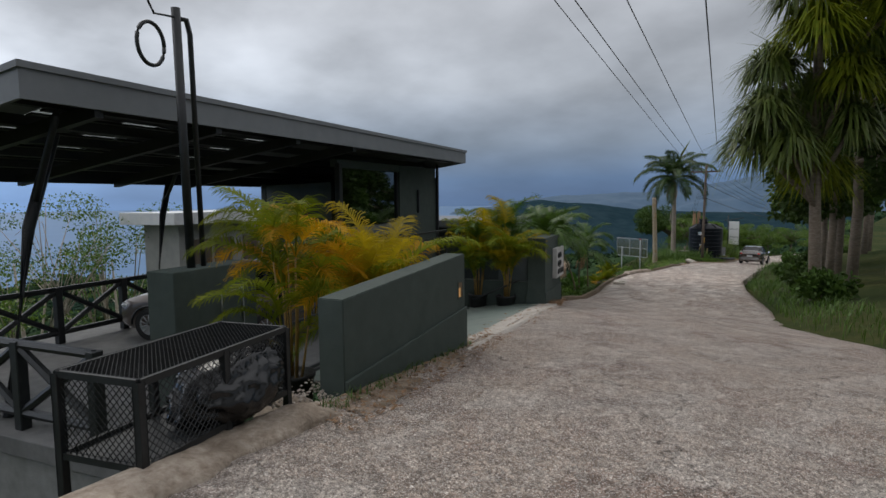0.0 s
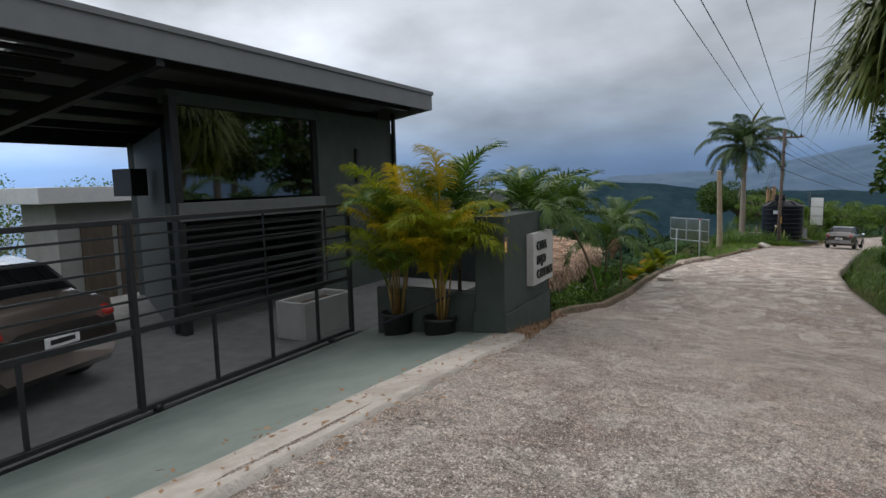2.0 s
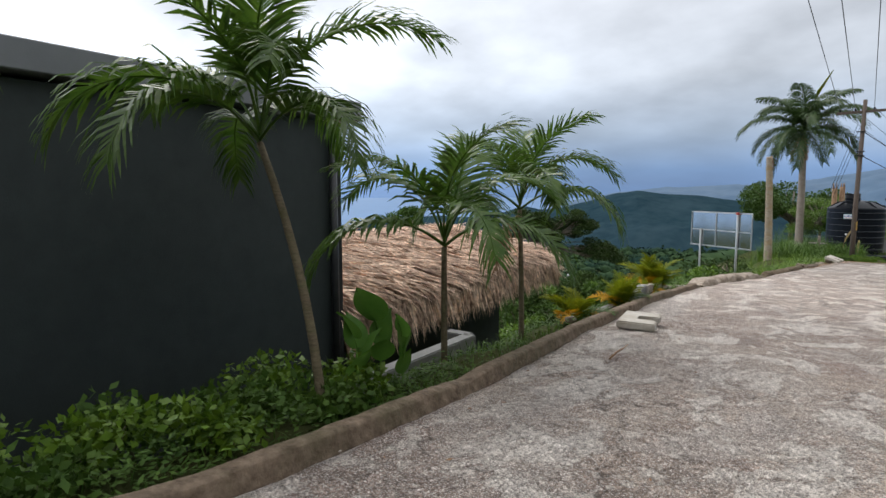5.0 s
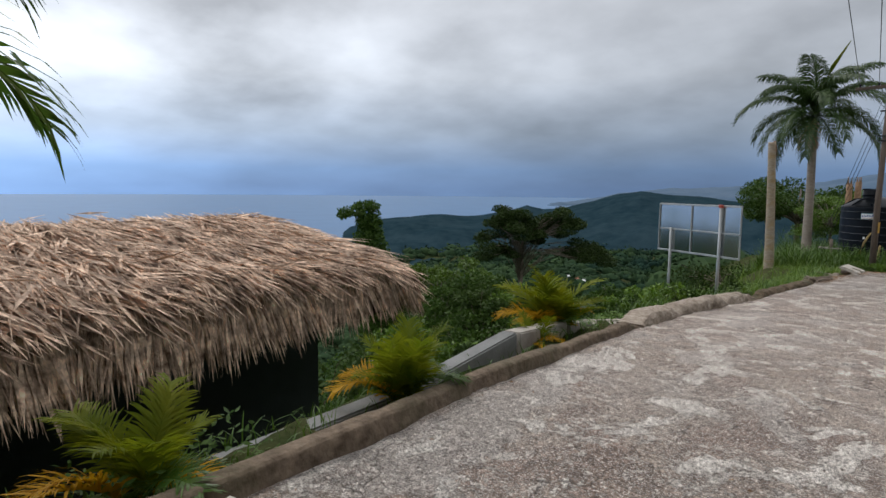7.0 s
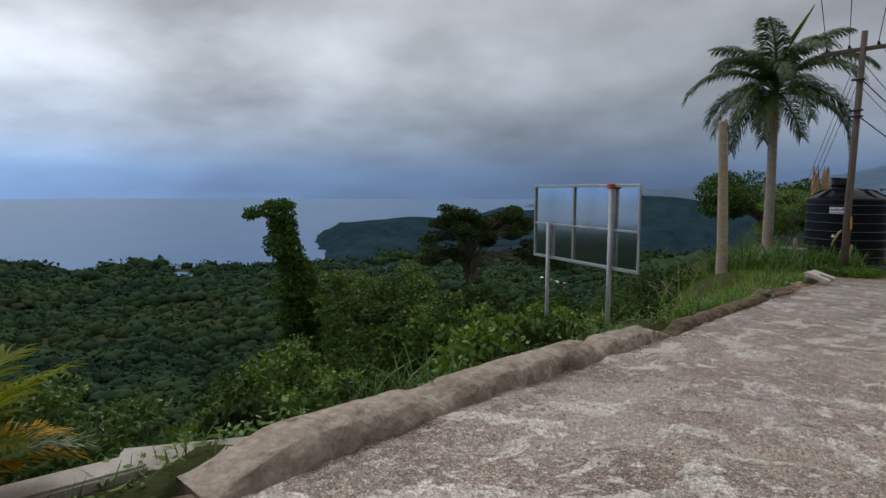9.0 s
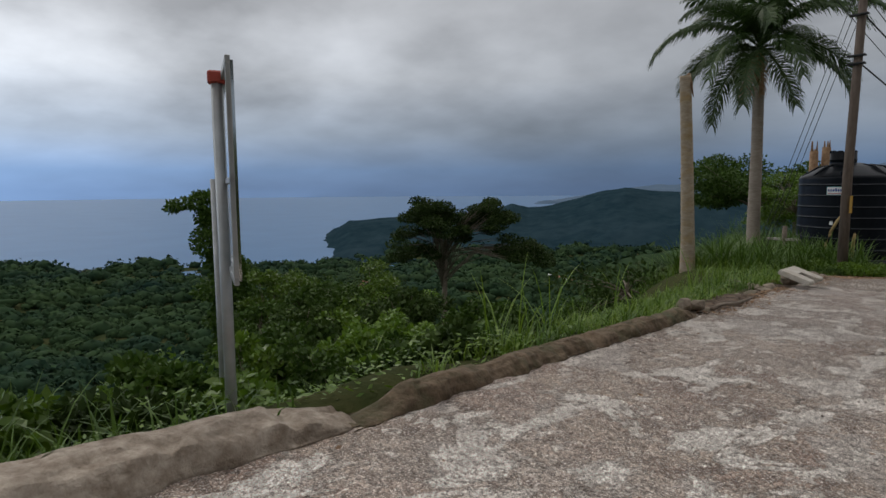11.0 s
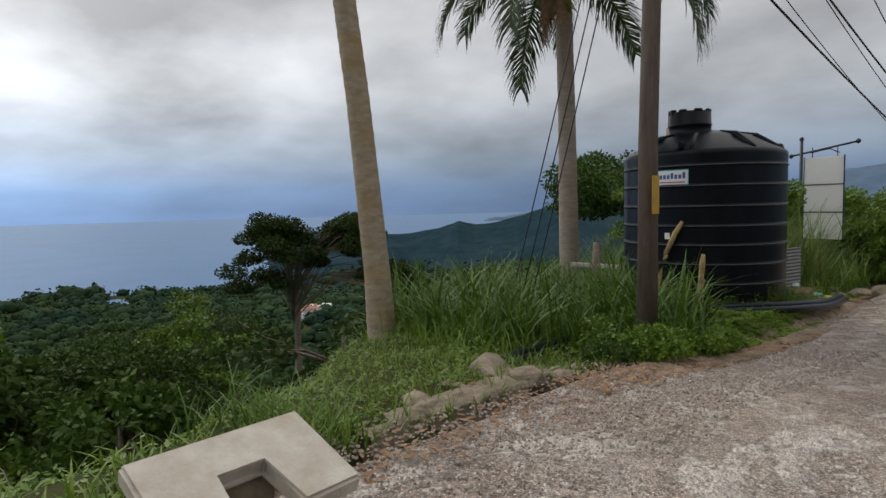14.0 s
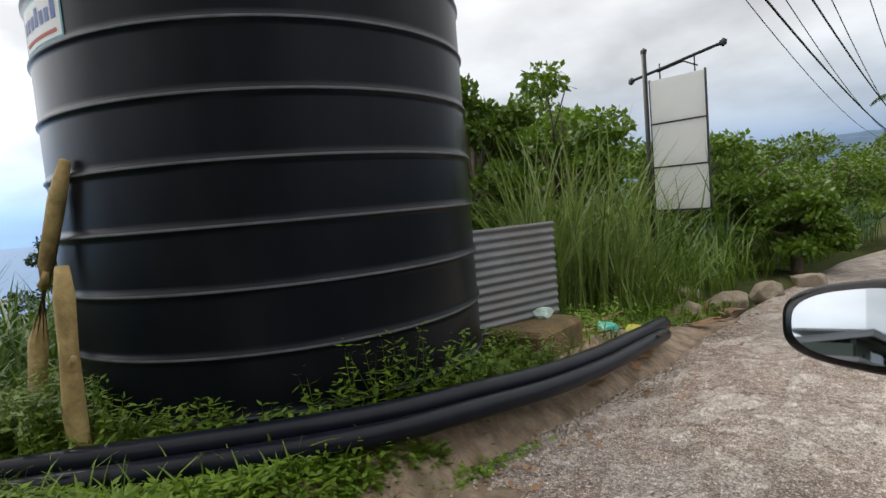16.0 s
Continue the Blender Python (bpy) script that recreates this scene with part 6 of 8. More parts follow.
lab = on_tank("maker_label", la, lb, -2.23 - TZ, -1.965 - TZ, M_TEAL, tk, 0.004, "white label with a teal border and blue lettering bars")
on_tank("label_face", la + 0.5, lb - 0.5, -2.215 - TZ, -1.98 - TZ, M_SIGN, lab, 0.006)
w = (lb - la) / 8
for k, (h0, h1) in enumerate(((-2.12, -2.05), (-2.12, -2.05), (-2.12, -2.05), (-2.12, -2.02), (-2.12, -2.05), (-2.12, -2.05), (-2.12, -2.01))):
    on_tank("mark_bar", la + (k + 0.55) * w, la + (k + 1.25) * w, h0 - TZ, h1 - TZ, M_BLUE, lab, 0.008)
on_tank("mark_line", la + 0.6 * w, lb - 0.8 * w, -2.19 - TZ, -2.17 - TZ, M_RED, lab, 0.008)
on_tank("small_tag", la + 2 * w, la + 3.4 * w, -3.17 - TZ, -3.06 - TZ, M_SIGN, tk, 0.004, "small white tag")

# concrete block, sheets, pipes and litter by the tank
blk = boxed("concrete_block", (-14.85, 57.35, -5.0, -14.05, 58.05, -4.27), M_MOSS, bevel=0.04)
tagged(blk, "mossy brown concrete block beside the tank", "block")


def corrugated(name, p0, p1, z0, z1, label):
    t = thing(name, label, "sheet")
    a, b = Vector(p0), Vector(p1)
    vs, fs = [], []
    n = 72
    d = (b - a).normalized()
    nn = Vector((-d.y, d.x, 0))
    for k in range(n + 1):
        z = z0 + (z1 - z0) * k / n
        off = 0.012 * math.sin(2 * math.pi * k / 6)
        for q in (a, b):
            vs.append((q.x + nn.x * off, q.y + nn.y * off, z))
    for k in range(n):
        fs.append((2 * k, 2 * k + 1, 2 * k + 3, 2 * k + 2))
    mesh("sheet", vs, fs, M_ZINCSHADE, t, smooth=True)
    return t


corrugated("corrugated_sheet", (-14.62, 57.0, 0), (-14.3, 58.1, 0), -4.3, -3.48, "upright sheet of galvanised corrugated iron beside the tank")
cs = corrugated("corrugated_sheet", (-0.5, 0, 0), (0.5, 0, 0), -0.3, 0.3, "flat-lying sheet of corrugated iron on the rubble")
cs.matrix_world = pose(-14.35, 59.4, -4.75, 78, 0, 70)


def pipe_run(pts, r, label):
    c = thing("water_pipe", label, "pipe", (0, 0, 0), "pipes on the verge")
    P = [Vector(p) for p in pts]
    fine = []
    for k in range(len(P) - 1):
        a, b = P[max(k - 1, 0)], P[min(k + 2, len(P) - 1)]
        for j in range(6):
            t = j / 6
            fine.append(0.5 * ((2 * P[k]) + (P[k + 1] - a) * t + (2 * a - 5 * P[k] + 4 * P[k + 1] - b) * t * t + (3 * P[k] - a - 3 * P[k + 1] + b) * t ** 3))
    fine.append(P[-1])
    rod("pipe_length", fine, r, M_PIPE, c, sides=16)
    return c


PIPE = [(x, y, float(lie(x, y)) + 0.05) for x, y in ((-14.9, 49.1), (-15.15, 49.55), (-15.38, 50.1), (-15.5, 50.7), (-15.55, 51.4), (-15.55, 52.3))]
PIPE += [(-15.47, 53.2, -4.29), (-15.3, 53.8, -4.27), (-15.02, 54.32, -4.26), (-14.64, 54.78, -4.26), (-14.25, 55.23, -4.26), (-14.0, 55.72, -4.29), (-13.85, 56.28, -4.33), (-13.77, 56.85, -4.39), (-13.73, 57.58, -4.45), (-13.74, 58.40, -4.50), (-13.80, 59.25, -4.58)]
pipe_run(PIPE, 0.062, "thick black plastic water pipe lying along the verge")
pipe_run([(x + 0.10, y - 0.09, z - 0.045) for x, y, z in PIPE[:-1]] + [(-13.68, 58.9, -4.6)], 0.058, "thick black plastic water pipe lying along the verge")


for k, (x, y, z, h, lx) in enumerate(((-15.89, 54.68, -4.8, 1.94, 0.5), (-15.02, 54.62, -4.8, 1.41, 0.06))):
    lp = thing("wooden_stake", "rough peeled wooden stake driven in beside the tank", "stake", (x, y, z), "stakes by the tank")
    rod("stake", [(0, 0, -0.2), (0.03, 0.01, h * 0.25), (lx * 0.3, lx * 0.08, h * 0.5), (lx * 0.5, lx * 0.2, h * 0.72), (lx * 0.78, lx * 0.3, h * 0.9), (lx, lx * 0.35, h)], [0.055, 0.045, 0.052, 0.042, 0.047, 0.03], M_STAKE, lp, sides=9)
    rod("knot", [(lx * 0.45, lx * 0.16, h * 0.66), (lx * 0.45 + 0.06, lx * 0.16, h * 0.7)], [0.035, 0.015], M_STAKE, lp, sides=6)
pl = thing("plank_trestle", "short grey plank nailed across a rotten stump", "plank", (-16.9, 54.6, -5.0))
boxed("plank", (-0.5, -0.06, 1.28, 0.5, 0.02, 1.36), M_LIP, pl)
rod("stump_post", [(-0.05, 0, -0.2), (0, 0, 1.0), (0.02, 0, 1.75)], [0.12, 0.1, 0.07], M_BARK, pl, sides=8)
for k, (x, y, c) in enumerate(((-14.35, 57.9, M_BOTTLE), (-14.1, 58.6, M_LITTER), (-13.95, 58.9, M_YELLOWG))):
    rng = np.random.RandomState(400 + k)
    bm = bmesh.new()
    bmesh.ops.create_icosphere(bm, subdivisions=2, radius=0.11)
    for v in bm.verts:
        v.co *= 1 + 0.5 * noise.noise(v.co * 14 + Vector((k * 9, 0, 0)))
        v.co.z *= 0.5
    ob = part("litter_bag", bm, c)
    ob.matrix_world = pose(x, y, -4.24 if k == 0 else float(lie(x, y)) + 0.04, 0, 0, k * 50)
    tagged(ob, ("crumpled clear plastic bottle on the block", "crumpled teal plastic sheet", "crumpled yellow-green plastic bag")[k], "litter")

# ---- hanging sign past the tank ----
hs = thing("hanging_sign", "white three-panel sign hanging from a black ornamental post", "sign", (-15.76, 64.75, 0))
d = Vector((1.07, -0.2, 0)).normalized()
hs.matrix_world = pose(-15.76, 64.75, 0, 0, 0, math.degrees(math.atan2(d.y, d.x)))
rod("post", [(0, 0, -5.6), (0, 0, -0.82)], 0.045, M_DARK, hs, sides=10)
rod("arm", [(-0.25, 0, -1.25), (1.42, 0, -0.98)], 0.028, M_DARK, hs, sides=8)
rod("stay", [(0.25, 0, -1.2), (0.75, 0, -1.12), (1.0, 0, -1.25)], 0.015, M_DARK, hs, sides=6)
for x, z in ((-0.28, -1.26), (1.45, -0.975), (0, -0.78)):
    bm = bmesh.new()
    bmesh.ops.create_icosphere(bm, subdivisions=1, radius=0.075)
    for v in bm.verts:
        v.co = Vector((v.co.x, v.co.y * 0.35, v.co.z))
    f = part("finial", bm, M_DARK, hs)
    f.location = (x, 0, z)
for k in range(3):
    z1 = -1.34 - k * 0.80
    fr = boxed("sign_panel", (0.10, -0.02, z1 - 0.79, 1.12, 0.02, z1), M_BANNER, hs, bevel=0.004)
    boxed("edge_bar", (0.09, -0.025, z1 - 0.815, 1.13, 0.025, z1 - 0.785), M_DARK, fr, bevel=0)
for x in (0.08, 1.12):
    boxed("side_bar", (x, -0.024, -3.74, x + 0.02, 0.024, -1.32), M_DARK, hs, bevel=0)
for x in (0.3, 0.95):
    rod("hook", [(x, 0, -1.34), (x, 0, -1.06)], 0.012, M_DARK, hs, sides=6)

# ---- bin cage ----
def bin_cage():
    c = thing("bin_cage", "black steel cage for rubbish with a mesh lid, on legs", "bin")
    m, l = line_frame((-2.92, 1.15, 0), (-3.36, 2.3, 0))
    w, z0, z1 = 0.55, 0.02, 0.46
    for x in (0, l * 0.5, l):
        for y in (0, w):
            boxed("leg", (x - 0.02, y - 0.02, -0.35, x + 0.02, y + 0.02, z1), M_DARK, c, bevel=0.003, m=m)
    for z in (z0, z1):
        for y in (0, w):
            boxed("rail", (0, y - 0.015, z - 0.015, l, y + 0.015, z + 0.015), M_DARK, c, bevel=0.003, m=m)
        for x in (0, l):
            boxed("cross_rail", (x - 0.015, 0, z - 0.015, x + 0.015, w, z + 0.015), M_DARK, c, bevel=0.003, m=m)
    def net(name, o, a, b, na, nb):
        bm = bmesh.new()
        o, a, b = Vector(o), Vector(a), Vector(b)
        for k in range(-nb, na):
            for s in (1, -1):
                t0, t1 = 0.0, 1.0
                x0 = k / na
                x1 = (k + nb) / na
                p, q = (x0, 0.0), (x1, 1.0)
                if s < 0:
                    p, q = (x1, 0.0), (x0, 1.0)
                pts = []
                for u in np.linspace(0, 1, 21):
                    xx, yy = p[0] + (q[0] - p[0]) * u, p[1] + (q[1] - p[1]) * u
                    if -1e-6 <= xx <= 1 + 1e-6:
                        pts.append(m @ (o + a * xx + b * yy))
                if len(pts) > 1:
                    tube(bm, [pts[0], pts[-1]], 0.003, 3, False)
        ob = part(name, bm, M_DARK, c, "black expanded metal mesh")
        tagged(ob, kind="stuff")
    net("lid_mesh", (0, 0, z1 + 0.012), (l, 0, 0), (0, w, 0), 42, 18)
    net("front_mesh", (0, 0, z0), (l, 0, 0), (0, 0, z1 - z0), 28, 10)
    net("end_mesh", (0, 0, z0), (0, w, 0), (0, 0, z1 - z0), 13, 10)
    boxed("floor_sheet", (0, 0, z0 - 0.02, l, w, z0 - 0.01), M_DARK, c, bevel=0, m=m)
    bm = bmesh.new()
    bmesh.ops.create_icosphere(bm, subdivisions=5, radius=0.3)
    for v in bm.verts:
        f = 1 + 0.25 * noise.noise(v.co * 3) - 0.22 * abs(noise.noise(v.co * 8)) - 0.10 * abs(noise.noise(Vector((v.co.x * 30, v.co.y * 30, v.co.z * 10))))
        v.co = Vector((v.co.x * f * 1.55, v.co.y * f * 0.95, v.co.z * f * 0.85))
    bag = thing("rubbish_bag", "full crumpled black plastic rubbish bag in the cage", "bag")
    bag.matrix_world = m @ pose(0.82, 0.14, 0.2, 0, -18, 0)
    part("bag_body", bm, M_MESHBAG, bag, smooth=True)
    rod("bag_knot", [(0.02, 0.02, 0.12), (0.0, 0.0, 0.17), (0.04, 0.03, 0.2)], [0.05, 0.018, 0.045], M_MESHBAG, bag, sides=9)


bin_cage()


# ---- wild growth: trees, bushes, grass ----
def blades(name, P, heights, lean, width, seed, mat, label, category="grass", droop=0.6):
    """Grass: each blade a strip of two quads and a tip, bending over."""
    rng = np.random.RandomState(seed)
    n = len(P)
    a = rng.uniform(0, 2 * np.pi, n)
    D = np.stack([np.cos(a), np.sin(a), 0 * a], 1)
    W = np.stack([-np.sin(a), np.cos(a), 0 * a], 1) * (width * rng.uniform(0.6, 1.3, n))[:, None]
    h = heights[:, None]
    ln = (lean * rng.uniform(0.3, 1.4, n))[:, None]
    Z = np.array([0, 0, 1.0])
    cols = []
    for s, w in ((0.0, 0.8), (0.3, 1.0), (0.6, 0.85), (0.85, 0.5)):
        c = P + Z * h * (s - droop * ln * 0.75 * s * s) + D * h * ln * 1.15 * s * s
        cols += [c - W * w, c + W * w]
    cols.append(P + Z * h * (1 - droop * ln * 0.75) + D * h * ln * 1.15)
    vs = np.stack(cols, 1).reshape(-1, 3)
    o = np.arange(n)[:, None] * 9
    q = np.concatenate([o + [0, 1, 3, 2], o + [2, 3, 5, 4], o + [4, 5, 7, 6]], 0)
    t = o + [6, 7, 8]
    me = bpy.data.meshes.new(name)
    me.from_pydata(vs.tolist(), [], q.tolist() + t.tolist())
    me.materials.append(mat)
    return tagged(new(name, me), label, category, kind="stuff")


def scatter(n, y0, y1, d0, d1, seed, power=1.0):
    """Points on the left verge: between distances d0 and d1 from the road's edge."""
    rng = np.random.RandomState(seed)
    y = rng.uniform(y0, y1, n)
    x = edge(y) - (d0 + (d1 - d0) * rng.rand(n) ** power)
    out = (np.hypot(x + 15.59, y - 56.3) > 1.46) & (np.hypot(x + 13.75, y - 45.95) > 0.62)
    x, y = x[out], y[out]
    return np.stack([x, y, lie(x, y) - 0.03], 1), rng


def clumps(n, y0, y1, d0, d1, per, spread, seed, extra=()):
    """Points gathered in tufts on the verge."""
    C, rng = scatter(n, y0, y1, d0, d1, seed)
    if len(extra):
        E = np.array(extra, float)
        C = np.r_[C, np.stack([E[:, 0], E[:, 1], lie(E[:, 0], E[:, 1])], 1)]
    c = np.repeat(np.arange(len(C)), per)
    P = C[c] + np.stack([spread * rng.randn(len(c)), spread * rng.randn(len(c)), 0 * c], 1)
    P = P[np.hypot(P[:, 0] + 15.59, P[:, 1] - 56.3) > 1.46]
    P[:, 2] = lie(P[:, 0], P[:, 1]) - 0.03
    return P, rng


def tuft(P, seed):
    """Each tuft's own height."""
    return 0.62 + 0.7 * np.random.RandomState(seed).rand(64)[(np.floor(P[:, 0] / 0.45).astype(int) * 7 + np.floor(P[:, 1] / 0.45).astype(int) * 13) % 64]


P, rng = clumps(230, 47.8, 56.5, 1.2, 8.0, 64, 0.16, 1, ((-14.75, 52.1), (-15.0, 52.7), (-15.1, 53.3), (-14.7, 51.7), (-14.15, 51.6), (-15.3, 52.3), (-16.2, 53.8), (-14.8, 53.6)))
P = P[P[:, 1] > 49.3 + 0.36 * (edge(P[:, 1]) - P[:, 0])]
keep = (P[:, 1] < 53.9 + 0.3 * bumps(P[:, 0], P[:, 1], 0.6, 84)) | (P[:, 0] < -16.2)
P = P[keep]
blades("tall_grass", P, tuft(P, 66) * rng.uniform(0.45, 1.2, len(P)) * np.interp(edge(P[:, 1]) - P[:, 0], [0.5, 3], [0.95, 1.15]), 0.62, 0.0145, 2, M_GRASS, "tall clumped green grass round the pole and trunks")
P, rng = scatter(5000, 46.8, 55.5, 1.3, 8.0, 61)
P = P[P[:, 1] > 48.7 + 0.36 * (edge(P[:, 1]) - P[:, 0])]
blades("under_grass", P, rng.uniform(0.25, 0.6, len(P)), 0.6, 0.006, 62, M_GRASSL, "rough grass between the tall tufts")
P, rng = scatter(5000, 28.0, 47.0, 0.35, 2.2, 3, 1.4)
P = P[bumps(P[:, 0], P[:, 1], 0.9, 53) > np.where(P[:, 1] < 38.8, 0.25, -0.35)]
blades("verge_grass", P, (rng.uniform(0.12, 0.42, len(P)) * (1 + 0.6 * bumps(P[:, 0], P[:, 1], 0.8, 54))), 0.6, 0.006, 4, M_GRASS, "rough green grass along the kerb")
P, rng = clumps(30, 36.0, 45.4, 0.9, 3.4, 8, 0.13, 5)
blades("cane_grass", P, rng.uniform(0.4, 1.2, len(P)), 0.55, 0.008, 6, M_GRASSL, "long arching pale green grass on the slope")
P, rng = scatter(5200, 59.0, 76.0, 1.2, 10.0, 7)
blades("wild_cane", P, rng.uniform(0.9, 2.1, len(P)) * (1 + 0.35 * bumps(P[:, 0], P[:, 1], 1.6, 63)), 0.6, 0.013, 8, M_GRASS, "tall wild cane grass past the tank")
P, rng = clumps(0, 59.0, 61.0, 1.2, 2.0, 90, 0.22, 73, [(-15.35, 59.5), (-15.1, 60.1), (-15.7, 60.3), (-15.5, 61.0), (-14.8, 60.8)])
blades("cane_clump", P, rng.uniform(1.2, 2.9, len(P)), 0.45, 0.012, 74, M_PALECANE, "tall pale wild cane rising beside the tank")
P, rng = scatter(3000, 60.0, 70.0, 0.7, 3.5, 75)
blades("cane_edge", P, rng.uniform(0.4, 1.3, len(P)), 0.7, 0.010, 76, M_GRASSL, "light green cane along the thicket's edge")
P, rng = scatter(9000, 46.5, 62.0, 0.25, 3.2, 9, 1.2)
P2, rng2 = scatter(5200, 35.6, 47.0, 0.30, 1.5, 64, 1.3)
P2 = P2[bumps(P2[:, 0], P2[:, 1], 0.55, 55) > np.where(P2[:, 1] < 38.8, 0.3, -0.25)]
blades("bank_grass", P2, rng2.uniform(0.10, 0.32, len(P2)), 0.6, 0.007, 65, M_GRASSL, "bright short grass along the broken bank")
blades("short_grass", P, rng.uniform(0.08, 0.24, len(P)), 0.6, 0.006, 10, M_GRASSL, "short grass on the verge")
P, rng = scatter(1500, 14.5, 30.0, 0.28, 1.2, 11)
P2, rng2 = scatter(500, 2.5, 5.3, -0.02, 0.2, 67)
P2[:, 2] = rise(P2[:, 1])
blades("wall_weeds", P2, rng2.uniform(0.03, 0.12, len(P2)), 0.7, 0.004, 68, M_GRASS, "small weeds at the foot of the wall")
P3, rng3 = scatter(900, 11.4, 14.3, -0.22, 0.12, 69)
P3[:, 2] = rise(P3[:, 1])
blades("dry_grass", P3, rng3.uniform(0.03, 0.14, len(P3)), 0.9, 0.005, 70, M_DRY, "dry straw-coloured grass along the gate wall's foot")
blades("kerb_weeds", P, rng.uniform(0.06, 0.2, len(P)), 0.6, 0.005, 12, M_GRASS, "weeds behind the kerb")


def ground_cover(n, y0, y1, d0, d1, seed, size, high, mat, name, label):
    P, rng = scatter(n, y0, y1, d0, d1, seed)
    n = len(P)
    gap = P[:, 0] - np.interp(P[:, 1], [q[1] for q in PIPE], [q[0] for q in PIPE])
    P = P[(gap < -0.05) | (gap > 0.20) | (P[:, 1] < 48.5)]
    n = len(P)
    clump = 0.5 + 0.5 * bumps(P[:, 0], P[:, 1], 0.5, seed)
    P[:, 2] += high * clump ** 1.4 * 1.35 * rng.rand(n) ** 0.8 + 0.02
    a = rng.uniform(0, 2 * np.pi, n)
    U = np.stack([np.cos(a), np.sin(a), rng.uniform(-0.35, 0.45, n)], 1) * (size * rng.uniform(0.6, 1.4, n))[:, None]
    V = unit(np.cross(U, np.stack([0.5 * rng.randn(n), 0.5 * rng.randn(n), np.ones(n)], 1))) * np.linalg.norm(U, axis=1, keepdims=True) * 0.2
    ob = quads_object(name, P, U, V, mat)
    tagged(ob, label, "ground cover", kind="stuff")


ground_cover(26000, 51.5, 56.6, -0.08, 1.0, 24, 0.045, 0.09, M_WEED, "verge_creeper", "low green creeper between the pipes and the road")
ground_cover(26000, 50.8, 62.0, 0.4, 2.6, 21, 0.055, 0.10, M_WEED, "creeping_weeds", "low leafy weeds round the tank's foot")
ground_cover(9000, 46.2, 52.0, 0.5, 3.5, 22, 0.045, 0.22, M_WEED, "verge_weeds", "low leafy weeds on the verge")
ground_cover(1300, 19.6, 23.5, 0.26, 1.2, 27, 0.05, 0.2, M_LEAF, "sparse_plants", "sparse leafy plants between kerb and wall")
ground_cover(8000, 14.4, 19.6, 0.26, 1.3, 26, 0.05, 0.22, M_LEAF, "verge_plants", "low leafy plants between kerb and wall")
ground_cover(7000, 28.5, 46.0, 0.5, 2.0, 23, 0.06, 0.24, M_LEAFL, "slope_weeds", "leafy weeds behind the kerb")


def stem_weeds(name, n, seed, y0, y1, d0, d1, low, high, label):
    """Upright weeds: thin stems with pairs of pointed leaves, tallest at the tank's foot."""
    P, rng = scatter(n, y0, y1, d0, d1, seed)
    line = np.interp(P[:, 1], [q[1] for q in PIPE], [q[0] for q in PIPE])
    behind = line - P[:, 0]
    P, behind = P[np.abs(behind - 0.02) > 0.12], behind[np.abs(behind - 0.02) > 0.12]
    n = len(P)
    hs = rng.uniform(low, high, n) * np.where(behind > 0, 1.0, 0.3) * (1 + 0.5 * bumps(P[:, 0], P[:, 1], 0.45, seed))
    lean = rng.uniform(-0.35, 0.35, (n, 2))
    B, U, V = [], [], []
    for k in range(9):
        u = (k + 0.6) / 9
        q = 2.4 * k + rng.uniform(0, 6.28, n)
        at = P + np.stack([lean[:, 0] * hs * u, lean[:, 1] * hs * u, hs * u], 1)
        D = np.stack([np.cos(q), np.sin(q), rng.uniform(-0.45, 0.5, n)], 1)
        D = unit(D) * (rng.uniform(0.045, 0.095, n) * (1.15 - 0.5 * u))[:, None]
        S = np.stack([-np.sin(q), np.cos(q), rng.uniform(-0.3, 0.3, n)], 1)
        W = unit(S) * np.linalg.norm(D, axis=1, keepdims=True) * 0.19
        B += [at, at]
        U += [D, D * np.array([-1, -1, 1])]
        V += [W, W]
    B += [P, P]
    U += [np.stack([lean[:, 0] * hs, lean[:, 1] * hs, hs], 1)] * 2
    V += [np.full((n, 3), (0.0035, 0, 0)), np.full((n, 3), (0, 0.0035, 0))]
    tagged(quads_object(name, np.concatenate(B), np.concatenate(U), np.concatenate(V), M_WEED), label, "weeds", kind="stuff")


stem_weeds("upright_weeds", 6200, 25, 53.4, 57.3, 0.12, 2.6, 0.15, 0.44, "upright leafy weeds between the pipes and the tank")
stem_weeds("side_weeds", 260, 28, 58.0, 61.5, 0.5, 2.0, 0.12, 0.35, "leafy weeds on the rubble past the tank")
P, rng = scatter(260, 53.0, 57.0, 0.3, 1.4, 71)
blades("arching_grass", P, rng.uniform(0.12, 0.34, len(P)), 0.9, 0.007, 72, M_GRASSL, "loose arching grass beside the pipes")


def litter(n, y0, y1, d0, d1, seed, size, mat, name, label):
    P, rng = scatter(n, y0, y1, d0, d1, seed)
    n = len(P)
    P[:, 2] = np.where(P[:, 0] > edge(P[:, 1]), rise(P[:, 1]), P[:, 2] + 0.03) + 0.012 + 0.02 * rng.rand(n)
    a = rng.uniform(0, 2 * np.pi, n)
    U = np.stack([np.cos(a), np.sin(a), rng.uniform(-0.1, 0.25, n)], 1) * (size * rng.uniform(0.4, 1.6, n))[:, None]
    V = unit(np.cross(U, np.stack([0.3 * rng.randn(n), 0.3 * rng.randn(n), np.ones(n)], 1))) * np.linalg.norm(U, axis=1, keepdims=True) * 0.22
    tagged(quads_object(name, P, U, V, mat), label, "leaf litter", kind="stuff")


litter(2400, 49.0, 55.0, -0.42, 0.2, 35, 0.05, M_DRY, "litter_band", "band of dry brown leaves beside the road")
litter(1500, 41.0, 62.0, -0.4, 0.8, 31, 0.055, M_DRY, "fallen_leaves", "dry brown leaves along the road's edge")
